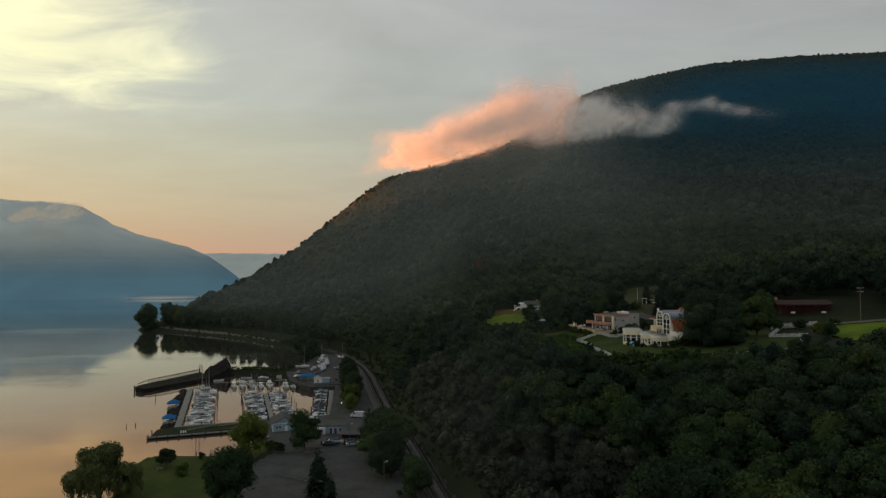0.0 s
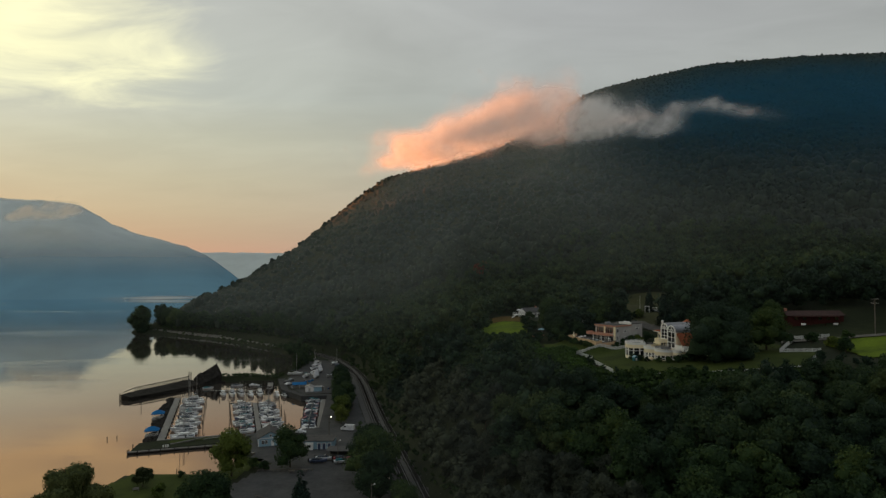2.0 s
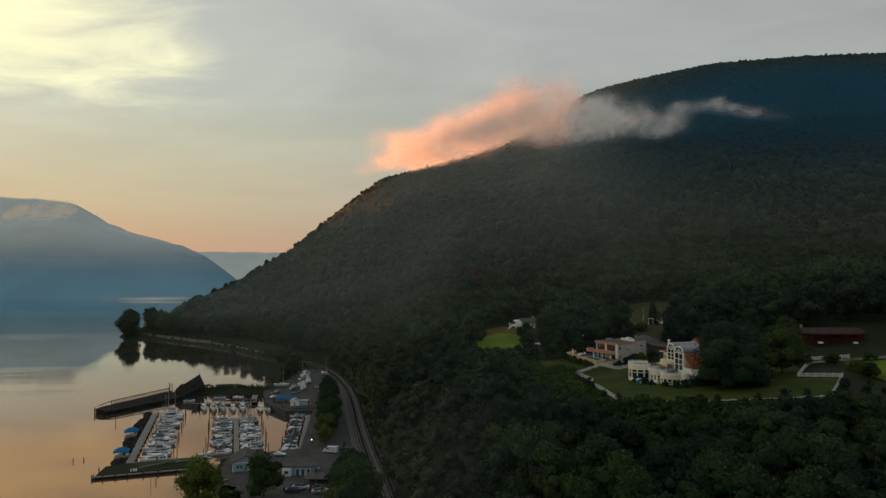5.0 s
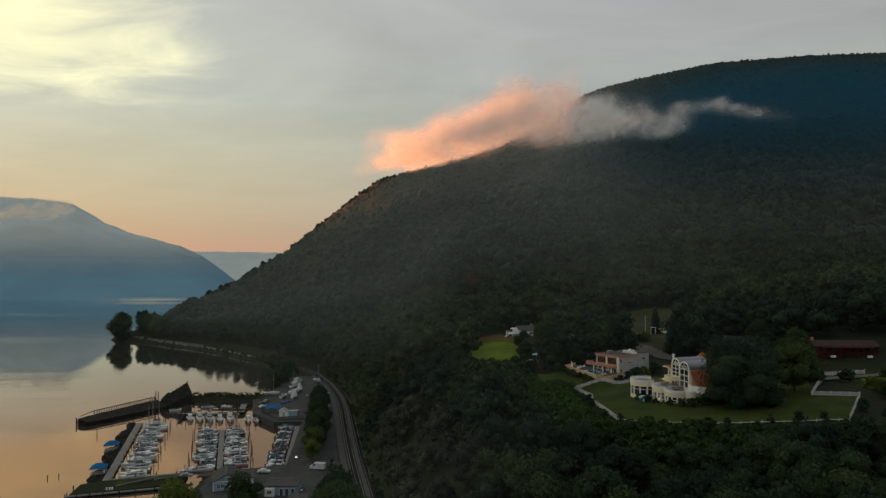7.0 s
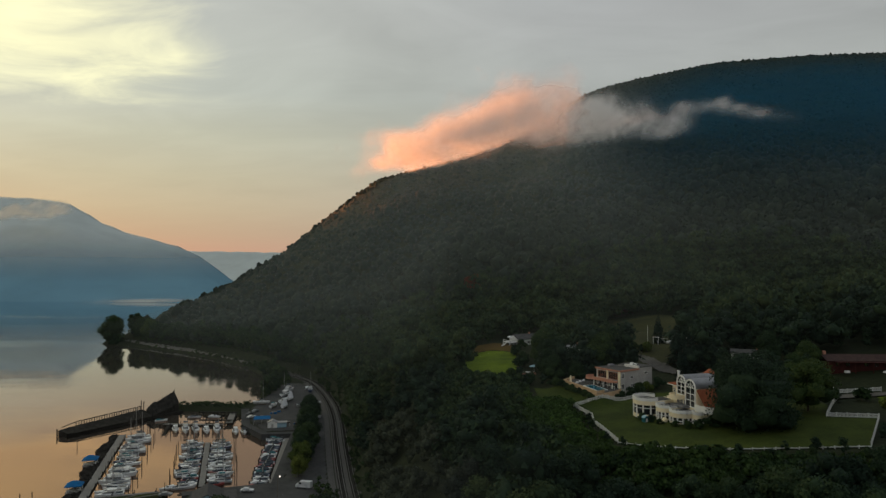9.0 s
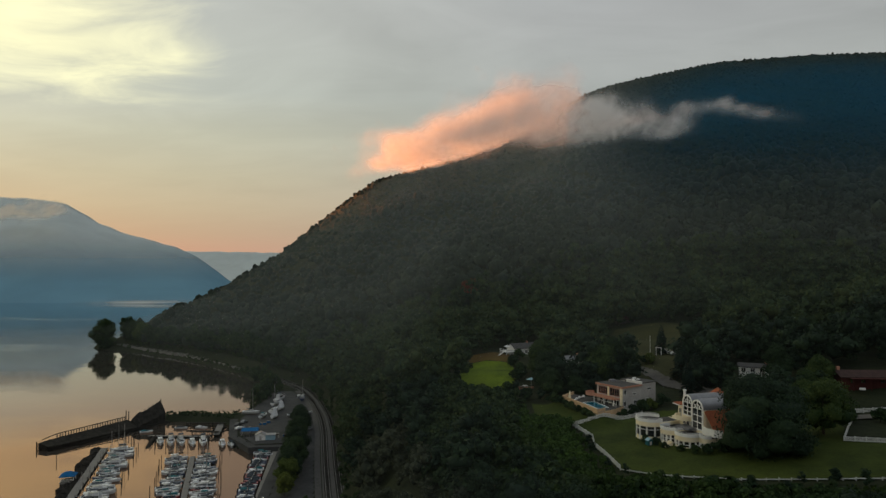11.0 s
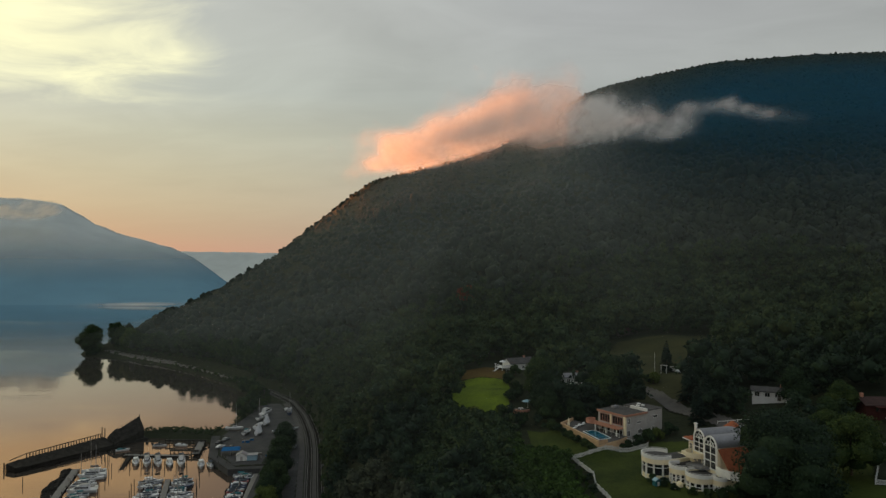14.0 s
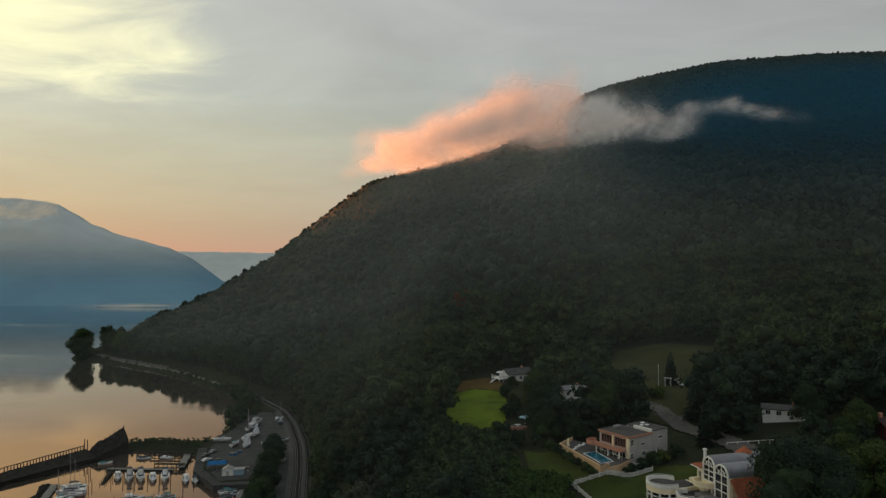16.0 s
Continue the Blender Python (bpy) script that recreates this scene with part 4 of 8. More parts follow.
def gazebo(m, label):
    g = thing("pavilion", m, label, "pavilion", "blue pavilions on the walkway")
    part("deck", box(-2.6, -2.3, 0.2, 2.6, 2.3, 0.8, 0.05), DOCK, g, "grey board deck")
    for x in (-2.2, 2.2):
        for y in (-1.9, 1.9):
            part("post", box(x - 0.07, y - 0.07, 0.8, x + 0.07, y + 0.07, 3.0), WHITE, g)
    bm = bmesh.new()
    base = [bm.verts.new((x, y, 2.95)) for x, y in ((-2.8, -2.5), (2.8, -2.5), (2.8, 2.5), (-2.8, 2.5))]
    low = [bm.verts.new((v.co.x, v.co.y, 2.7)) for v in base]
    a, b = bm.verts.new((-0.8, 0, 4.35)), bm.verts.new((0.8, 0, 4.35))
    for f in ((base[0], base[1], b, a), (base[1], base[2], b), (base[2], base[3], a, b), (base[3], base[0], a), (low[3], low[2], low[1], low[0])):
        bm.faces.new(f)
    for i in range(4):
        bm.faces.new((low[i], low[(i + 1) % 4], base[(i + 1) % 4], base[i]))
    part("roof", bm, CANVAS_BLUE, g, "bright blue hipped canvas roof")
    part("table", merged(box(-1.2, -0.5, 1.5, 1.2, 0.5, 1.56), box(-0.1, -0.1, 0.8, 0.1, 0.1, 1.5)), TIMBER, g)
    for y in (-1.95, 1.95):
        part("railing", merged(box(-2.2, y - 0.04, 1.6, 2.2, y + 0.04, 1.7), box(-2.2, y - 0.03, 1.15, 2.2, y + 0.03, 1.22)), WHITE, g)


gazebo(place(5.4, 18.5), "small wooden pavilion with bright blue canvas roof")
gazebo(place(4.6, 51.5), "small wooden pavilion with bright blue canvas roof")


def crib_wharf():
    """The ruined crib wharf: log sides, a lattice of posts along the outer edge, and a slumped end that climbs to a point."""
    c = thing("ruined_wharf", pose(-173.5, 368, 0, 0, 0, math.degrees(math.atan2(54, 29))), "ruined dark timber crib wharf, rotten and sloping", "ruin")
    rng = np.random.RandomState(5)

    def body(name, stations, label, mid=0.0):
        """A ragged mass: near wall, sloping top and far wall at each station (along, half width, near height, far height)."""
        bm = bmesh.new()
        at = np.arange(stations[0][0], stations[-1][0] + 0.1, 1.25)
        cols = [np.interp(at, [q[0] for q in stations], [q[k] for q in stations]) for k in (1, 2, 3)]
        rows = []
        for s, h, n, f in zip(at, *cols):
            j = lambda k: rng.uniform(-k, k)
            rows.append([bm.verts.new((s + j(0.15), y + mid, z)) for y, z in ((-h, -3), (-h + j(0.1), n + j(0.15)), (-h * 0.4 + j(0.3), n * 0.7 + f * 0.3 + j(0.3)), (h * 0.3 + j(0.3), n * 0.3 + f * 0.7 + j(0.3)), (h, f + j(0.12)), (h, -3))])
        for p, q in zip(rows, rows[1:]):
            for k in range(5):
                bm.faces.new((p[k], p[k + 1], q[k + 1], q[k]))
        bm.faces.new(rows[0][::-1])
        bm.faces.new(rows[-1])
        bmesh.ops.recalc_face_normals(bm, faces=bm.faces[:])
        part(name, bm, OLD_TIMBER, c, label)

    body("crib", [(0, 3.6, 1.9, 2.6), (6, 4.2, 1.8, 3.0), (20, 4.6, 1.6, 3.2), (45, 5.2, 1.7, 3.8)], "rotten dark timber crib filled with rubble")
    body("slumped_end", [(44.5, 3.0, 1.8, 4.0), (49, 3.0, 2.6, 7.4), (51, 2.9, 2.8, 6.9), (56, 2.6, 4.0, 9.0), (61.5, 2.2, 6.0, 11.2)], "broken timber end slumped to a sharp peak", -1.6)
    body("fallen_fill", [(44.5, 5.2, 1.4, 2.6), (63, 5.4, 0.9, 1.8)], "heap of rotten timber and earth")
    for k in range(4):
        part("log", rod((0.2, -4.3 - 0.02 * k, 0.35 + k * 0.45), (46, -5.4 - 0.02 * k, 0.3 + k * 0.42), 0.2, 0.2, 6), OLD_TIMBER, c)
        part("log", rod((-0.25, -3.7, 0.3 + k * 0.5), (-0.25, 3.8, 0.4 + k * 0.6), 0.22, 0.2, 6), OLD_TIMBER, c)
    rise = lambda s: float(np.interp(s, [0, 6, 20, 45], [2.6, 3.0, 3.2, 3.8]))
    for i in range(27):
        s = 9 + i * 1.32
        part("post", rod((s, 4.6, rise(s) - 0.8), (s + rng.uniform(-0.12, 0.12), 4.6, rise(s) + 1.75 + rng.uniform(-0.15, 0.15)), 0.25, 0.22, 6), OLD_TIMBER, c)
    part("top_rail", rod((2, 4.6, 3.4), (9, 4.6, rise(9) + 1.7), 0.2, 0.2, 6), OLD_TIMBER, c)
    part("top_rail", rod((9, 4.6, rise(9) + 1.7), (43.8, 4.6, rise(43.8) + 1.8), 0.2, 0.2, 6), OLD_TIMBER, c)
    for s, y, z in ((44.0, 4.6, 8.6), (45.2, 4.2, 8.0), (43.0, -5.8, 3.4), (61.2, 0.6, 11.8)):
        part("tall_post", rod((s, y, -2), (s, y, z), 0.26, 0.2), OLD_TIMBER, c)
    for s in np.arange(47, 61.5, 2.4):
        z = float(np.interp(s, [47, 50, 61.5], [5.8, 7.6, 11.2]))
        part("leaning_board", rod((s, 1.2, z + 0.15), (s - 1.2, -4.5, 2.0), 0.16, 0.16, 5), OLD_TIMBER, c)
    for i in range(36):
        s = 10 + i * 1.05 + rng.uniform(-0.15, 0.15)
        y = -6.4 - rng.uniform(0, 0.3)
        part("mooring_post", rod((s, y, -3), (s + rng.uniform(-0.15, 0.15), y, rng.uniform(0.9, 1.7)), 0.2, 0.17, 6), OLD_TIMBER, c)
    part("waling", box(10, -6.9, 0.95, 48, -6.6, 1.2), OLD_TIMBER, c)
    part("tip_post", rod((-0.9, 3.4, -3), (-0.9, 3.4, 3.4), 0.3, 0.25), OLD_TIMBER, c)


crib_wharf()


def trestle(x0, x1, y, label):
    t = thing("trestle", pose(0, 0, 0), label, "trestle")
    part("deck_beam", box(x0, y - 0.9, 1.9, x1, y + 0.9, 2.25, 0.04), OLD_TIMBER, t)
    part("lower_beam", box(x0, y - 0.95, 0.5, x1, y - 0.7, 0.8), OLD_TIMBER, t)
    for x in np.arange(x0 + 0.3, x1, 1.9):
        part("mooring_post", rod((x, y - 0.8, -3), (x, y - 0.8, 2.6), 0.2, 0.17, 6), OLD_TIMBER, t)


trestle(-127, -107, 412, "dark timber trestle walkway on piles")
trestle(-117, -104, 394.4, "dark timber trestle with open bays behind the moored boats")


def broken_jetty():
    j = thing("broken_jetty", pose(-133.2, 389, 0, 0, 0, -74), "dark broken timber jetty sagging into the basin", "jetty")
    part("deck", merged(box(0, -0.8, 0.5, 8.5, 0.8, 0.7, 0.03)), OLD_TIMBER, j)
    bm = box(0, -0.8, -0.1, 9.5, 0.8, 0.1, 0.03)
    bmesh.ops.rotate(bm, cent=(0, 0, 0), matrix=Matrix.Rotation(radians(4), 3, "Y"), verts=bm.verts[:])
    bmesh.ops.translate(bm, verts=bm.verts[:], vec=(8.6, 0, 0.55))
    part("fallen_deck", bm, OLD_TIMBER, j)
    for i in range(7):
        for y in (-0.95, 0.95):
            part("post", rod((i * 2.9, y, -3), (i * 2.9 + 0.15, y, 2.2 - 0.17 * i), 0.14, 0.11, 6), OLD_TIMBER, j)


broken_jetty()
pier(pose(-104.5, 392, 0, 0, 0, 14), -1.6, 0, 1.6, 22, "short wide plank pier leading to the yard", 1.4)


# ---- boats ----
def hull(long, beam, free, sheer=0.35, draft=0.5, flare=0.72):
    """A boat's hull, bow to +x: lofted sections with a raked stem and a flat transom."""
    bm = bmesh.new()
    rows = []
    n = 11
    for i in range(n):
        t = i / (n - 1)
        half = beam / 2 * (1 - max(0, (t - 0.45) / 0.55) ** 2.2) * (0.88 + 0.12 * min(1, t / 0.25))
        half = max(half, 0.03)
        x = (t - 0.5) * long
        up = free + sheer * max(0, t - 0.35) ** 1.6
        rake = 0.12 * long * max(0, t - 0.8) / 0.2
        low = -draft * (1 - max(0, (t - 0.55) / 0.45) ** 2)
        rows.append([bm.verts.new(c) for c in ((x - rake * 0.8, 0, low), (x - rake * 0.5, half * flare * 0.8, low * 0.3), (x - rake * 0.1, half * 0.94, up * 0.55), (x, half, up), (x, half - min(0.12, half * 0.3), up + 0.04), (x, 0, up + 0.08))])
        rows[-1] += [bm.verts.new((v.co.x, -v.co.y, v.co.z)) for v in rows[-1][1:5][::-1]]
    for p, q in zip(rows, rows[1:]):
        for k in range(10):
            bm.faces.new((p[k], q[k], q[(k + 1) % 10], p[(k + 1) % 10]))
    bm.faces.new(rows[0])
    bm.faces.new(rows[-1][::-1])
    bmesh.ops.recalc_face_normals(bm, faces=bm.faces[:])
    return bm


def trunk_cabin(x0, x1, w0, w1, z0, z1, slope_f=0.6, slope_b=0.15):
    """A cabin house that narrows forward, with raked ends."""
    bm = bmesh.new()
    low = [bm.verts.new(c) for c in ((x0, -w0, z0), (x1, -w1, z0), (x1, w1, z0), (x0, w0, z0))]
    top = [bm.verts.new(c) for c in ((x0 + slope_b, -w0 * 0.88, z1), (x1 - slope_f, -w1 * 0.86, z1), (x1 - slope_f, w1 * 0.86, z1), (x0 + slope_b, w0 * 0.88, z1))]
    for i in range(4):
        bm.faces.new((low[i], low[(i + 1) % 4], top[(i + 1) % 4], top[i]))
    bm.faces.new(top)
    bm.faces.new(low[::-1])
    bmesh.ops.recalc_face_normals(bm, faces=bm.faces[:])
    bmesh.ops.bevel(bm, geom=bm.edges[:], offset=0.06, segments=1, affect="EDGES")
    return bm


def cruiser(long, beam, mat, canvas, label):
    b = tagged(new("motorboat"), label, "boat")
    s = long / 10
    part("hull", hull(long, beam, 1.05 * s, 0.5), mat, b)
    part("stripe", merged(box(-long * 0.46, beam / 2 - 0.14, 0.62 * s, long * 0.12, beam / 2 + 0.015, 0.74 * s), box(-long * 0.46, -beam / 2 - 0.015, 0.62 * s, long * 0.12, -beam / 2 + 0.14, 0.74 * s)), HULL_NAVY, b, "dark stripe")
    part("cabin", trunk_cabin(-long * 0.20, long * 0.30, beam * 0.36, beam * 0.22, 1.0 * s, 1.95 * s, 1.3, 0.1), HULL, b)
    part("windscreen", trunk_cabin(-long * 0.17, long * 0.215, beam * 0.365, beam * 0.27, 1.5 * s, 1.86 * s, 0.55, 0.05), GLASS, b, "dark tinted windows")
    part("hardtop", box(-long * 0.26, -beam * 0.34, 2.55 * s, long * 0.06, beam * 0.34, 2.66 * s, 0.04), canvas, b, "canvas top")
    for x in (-long * 0.24, long * 0.04):
        for y in (-beam * 0.31, beam * 0.31):
            part("stay", rod((x, y, 1.6 * s), (x, y, 2.56 * s), 0.035, None, 5), ALLOY, b)
    # no well is cut: a dark slab paints the cockpit's shade
    part("cockpit", box(-long * 0.46, -beam * 0.36, 1.0 * s, -long * 0.22, beam * 0.36, 1.16 * s), CANVAS_DARK, b, "dark panel standing in for the shaded cockpit well")
    part("bow_rail", merged(rod((long * 0.1, beam * 0.40, 1.85 * s), (long * 0.46, 0.06, 2.05 * s), 0.03, None, 5), rod((long * 0.1, -beam * 0.40, 1.85 * s), (long * 0.46, -0.06, 2.05 * s), 0.03, None, 5)), ALLOY, b)
    return b


def flybridge(long, beam, label):
    b = tagged(new("motorboat"), label, "boat")
    part("hull", hull(long, beam, 1.3, 0.6), HULL, b)
    part("cabin", trunk_cabin(-long * 0.26, long * 0.30, beam * 0.38, beam * 0.24, 1.2, 2.7, 1.2, 0.1), HULL, b)
    part("window_strip", trunk_cabin(-long * 0.24, long * 0.255, beam * 0.388, beam * 0.27, 1.85, 2.45, 0.5, 0.05), GLASS, b, "dark cabin windows")
    part("bridge", trunk_cabin(-long * 0.24, long * 0.10, beam * 0.32, beam * 0.26, 2.7, 3.4, 0.5, 0.2), HULL, b)
    part("bimini", box(-long * 0.22, -beam * 0.3, 4.35, long * 0.06, beam * 0.3, 4.45, 0.03), CANVAS_DARK, b, "dark canvas sun top")
    for x in (-long * 0.2, long * 0.04):
        for y in (-beam * 0.27, beam * 0.27):
            part("stay", rod((x, y, 3.3), (x, y, 4.36), 0.035, None, 5), ALLOY, b)
    part("antenna", rod((-long * 0.1, beam * 0.2, 3.4), (-long * 0.16, beam * 0.2, 6.6), 0.03, 0.015, 5), WHITE, b)
    part("bow_rail", merged(rod((0, beam * 0.44, 2.1), (long * 0.46, 0.06, 2.5), 0.03, None, 5), rod((0, -beam * 0.44, 2.1), (long * 0.46, -0.06, 2.5), 0.03, None, 5)), ALLOY, b)
    return b


def runabout(long, beam, mat, canvas, label):
    b = tagged(new("small_boat"), label, "boat")
    part("hull", hull(long, beam, 0.75, 0.3, 0.35), mat, b)
    part("cover", trunk_cabin(-long * 0.42, long * 0.32, beam * 0.42, beam * 0.2, 0.72, 1.3, 1.5, 0.5), canvas, b, "fitted canvas cover")
    part("windscreen", trunk_cabin(-long * 0.02, long * 0.12, beam * 0.36, beam * 0.3, 1.05, 1.5, 0.35, 0.1), GLASS, b)
    part("outboard", box(-long * 0.5 - 0.55, -0.22, 0.1, -long * 0.5 - 0.02, 0.22, 1.25, 0.08), RUBBER, b, "black outboard motor")
    return b


def sailboat(long, beam, mat, cover, label, mast=12.5):
    b = tagged(new("sailboat"), label, "boat")
    part("hull", hull(long, beam, 0.95, 0.35, 0.6), mat, b)
    part("cabin", trunk_cabin(-long * 0.10, long * 0.24, beam * 0.30, beam * 0.16, 0.92, 1.5, 0.9, 0.1), HULL, b)
    part("portlights", trunk_cabin(-long * 0.06, long * 0.15, beam * 0.305, beam * 0.215, 1.12, 1.32, 0.1, 0.05), GLASS, b)
    part("cockpit", box(-long * 0.40, -beam * 0.26, 0.9, -long * 0.12, beam * 0.26, 1.03), TIMBER, b, "teak cockpit sole")
    part("mast", rod((long * 0.10, 0, 0.9), (long * 0.10, 0, mast), 0.09, 0.07, 7), ALLOY, b)
    part("boom", rod((long * 0.09, 0, 2.1), (-long * 0.32, 0, 2.2), 0.06, None, 6), ALLOY, b)
    part("sail_cover", rod((long * 0.08, 0, 2.28), (-long * 0.30, 0, 2.3), 0.22, 0.12, 7), cover, b, "furled sail under its cover")
    part("spreader", box(long * 0.10 - 0.05, -0.9, mast * 0.6, long * 0.10 + 0.05, 0.9, mast * 0.6 + 0.06), ALLOY, b)
    for e in ((long * 0.48, 0), (-long * 0.48, 0), (long * 0.06, beam * 0.48), (long * 0.06, -beam * 0.48)):
        part("stay", rod((e[0], e[1], 1.1), (long * 0.10, 0, mast - 0.1), 0.018, None, 4), STEEL, b)
    return b


def moor(kind, m, group="boats in the marina", label=""):
    if kind.name in used:
        ob = copy_thing(kind, m)
    else:
        used.add(kind.name)
        ob = kind
        ob.matrix_basis = m
    return tagged(ob, label, group=group)


CRUISERS = [cruiser(8.4, 2.7, HULL, CANVAS_DARK, "white motor cruiser with dark canvas top, moored"), cruiser(9.4, 2.9, HULL, TARP, "white motor cruiser with white top, moored"), cruiser(7.6, 2.5, HULL, CANVAS_TEAL, "white motor cruiser with teal canvas top, moored"), flybridge(10.8, 3.4, "white flybridge motor yacht with dark windows")]
SAILERS = [sailboat(8.8, 2.6, HULL, CANVAS_DARK, "white sailboat with dark sail cover, moored"), sailboat(8.6, 2.8, HULL_NAVY, TARP, "navy-hulled sailboat with white sail cover", 11.0), sailboat(9.8, 2.9, HULL, CANVAS_DARK, "white sailboat with dark sail cover", 14.0)]
SMALL = [runabout(6.0, 2.1, HULL, CANVAS_TEAL, "white runabout under a teal cover"), runabout(6.4, 2.1, HULL, CANVAS_DARK, "white runabout under a dark cover"), runabout(6.2, 2.3, HULL_NAVY, CANVAS_DARK, "navy runabout under a dark cover"), runabout(6.2, 2.1, HULL, TARP, "white runabout under a pale cover"), runabout(6.4, 2.4, HULL_RED, CANVAS_DARK, "red runabout under a dark cover")]
_rng = random.Random(7)


def slips():
    # the long walkway: larger boats and masts
    y = 11.0
    while y < 95:
        pick = _rng.random()
        k = _rng.choice(CRUISERS) if pick < 0.48 else _rng.choice(SAILERS)
        moor(k, place(17.6 + _rng.uniform(-0.9, 1.6), y, 0, 180 * (_rng.random() < 0.4) + _rng.uniform(-7, 7)))
        y += _rng.uniform(3.3, 4.2)
    # both sides of the finger pier
    for side in (-1, 1):
        y = 12.0
        while y < 72:
            pick = _rng.random()
            k = _rng.choice(SMALL) if pick < 0.35 else (_rng.choice(CRUISERS[:3]) if pick < 0.78 else _rng.choice(SAILERS))
            long = 4.2 if k in SMALL else 5.6
            moor(k, place(47.9 + side * (long + _rng.uniform(0, 0.7)), y, 0, 180 * (_rng.random() < 0.5) + _rng.uniform(-7, 7)))
            y += _rng.uniform(2.6, 3.3)
    # one side of the last pier
    y = 3.0
    while y < 70:
        k = _rng.choice(SMALL) if _rng.random() < 0.8 else CRUISERS[2]
        moor(k, pose(-57.2, 301, 0, 0, 0, 10.2) @ pose(-4.9 + _rng.uniform(-0.4, 0.4), y, 0, 0, 0, 180 * (_rng.random() < 0.5) + _rng.uniform(-4, 4)))
        y += _rng.uniform(2.3, 2.7)
    # stern-to before the breakwater
    for x, y, k in ((-126.2, 380.5, CRUISERS[1]), (-121.2, 380.2, CRUISERS[3]), (-116.4, 380.4, CRUISERS[3]), (-110.8, 379.4, CRUISERS[1]), (-106.2, 380.6, CRUISERS[3]), (-96.4, 378, CRUISERS[1]), (-92.2, 377.6, CRUISERS[0]), (-88.6, 378, SMALL[1])):
        moor(k, pose(x, y, 0, 0, 0, -64 + _rng.uniform(-4, 4)))
    # in the corner and along the wharf
    moor(SMALL[3], place(36.5, 12.5, 0, 200))
    moor(SMALL[0], pose(-142, 400, 0, 0, 0, 30))
    moor(SMALL[1], pose(-128, 408, 0, 0, 0, 5))
    moor(SMALL[3], pose(-118, 409, 0, 0, 0, -5))


slips()


def mooring_posts():
    p = thing("mooring", pose(0, 0, 0), "dark mooring piles standing between the berths", "mooring", "mooring piles")
    spots = []
    for v in np.arange(12, 96, 9.0):
        q = MARINA @ Vector((24.2 + _rng.uniform(-0.8, 0.8), v + _rng.uniform(-2, 2), 0))
        spots.append((q.x, q.y))
    for v in np.arange(12, 74, 8.0):
        for u in (36.2, 59.6):
            q = MARINA @ Vector((u + _rng.uniform(-0.6, 0.6), v + _rng.uniform(-2, 2), 0))
            spots.append((q.x, q.y))
    for x in (-128.6, -123.6, -118.8, -113.4, -108.4, -103.8, -98.6, -94.2, -90.2, -86.6):
        spots += [(x + 2.6, 374.5), (x - 0.6, 382)]
    spots += [(-139, 379), (-140, 383), (-141, 386), (-157, 351)]
    pilings(p, spots, 3.3, 0.15, "mooring_post")
    pilings(p, [(-138, 291), (-141, 289), (-94.2, 246.9)], 1.3, 0.17, "mooring_post")


mooring_posts()


def on_stands(kind, x, y, turn, lift=1.5, label="", group="boats laid up in the yard"):
    moor(kind, pose(x, y, 2.7 + lift - 0.5, 0, 0, turn), group, label)
    st = thing("boat_stand", pose(x, y, 2.68, 0, 0, turn), "rusty steel stands under a laid-up boat", "boat stand", "boat stands")
    part("keel_block", box(-2.6, -0.18, 0, 2.6, 0.18, lift - 0.5), TIMBER, st)
    for sx in (-2, 2):
        for sy in (-1.0, 1.0):
            part("stand", rod((sx, sy * 1.35, 0), (sx, sy * 0.75, lift + 0.05), 0.06, None, 5), STEEL, st)


on_stands(SAILERS[0], -99, 427.5, 4, 1.6, "white sailboat on stands in the yard, mast up")
on_stands(CRUISERS[2], -90.5, 421, 80, 1.4, "white motor boat with dark cockpit, laid up ashore")
on_stands(CRUISERS[3], -93, 462, 75, 1.4, "large white motor yacht laid up ashore")
on_stands(CRUISERS[1], -92, 452, 70, 1.4, "white motor cruiser laid up ashore")
on_stands(SAILERS[2], -88.5, 433.5, 85, 1.5, "white sailboat laid up ashore, mast up")
on_stands(CRUISERS[0], -74.5, 424, 20, 1.2, "white motor cruiser laid up beside the trees")
on_stands(SMALL[1], -70, 430, 30, 1.0, "white runabout on a stand beside the railway")
on_stands(SMALL[3], -84, 474, 60, 1.0, "white runabout laid up at the end of the yard")
on_stands(SAILERS[1], -81, 466, 100, 1.2, "navy sailboat laid up at the end of the yard")
for i, (x, y, a, k) in enumerate([(-46, 249.5, 8, 2), (-44.5, 252.4, -4, 1), (-37.6, 249, 14, 0), (-38.2, 252.2, 2, 4)]):
    on_stands(SMALL[k], x, y, a, 0.9, "small covered boat parked on a stand", "small boats parked by the shed")


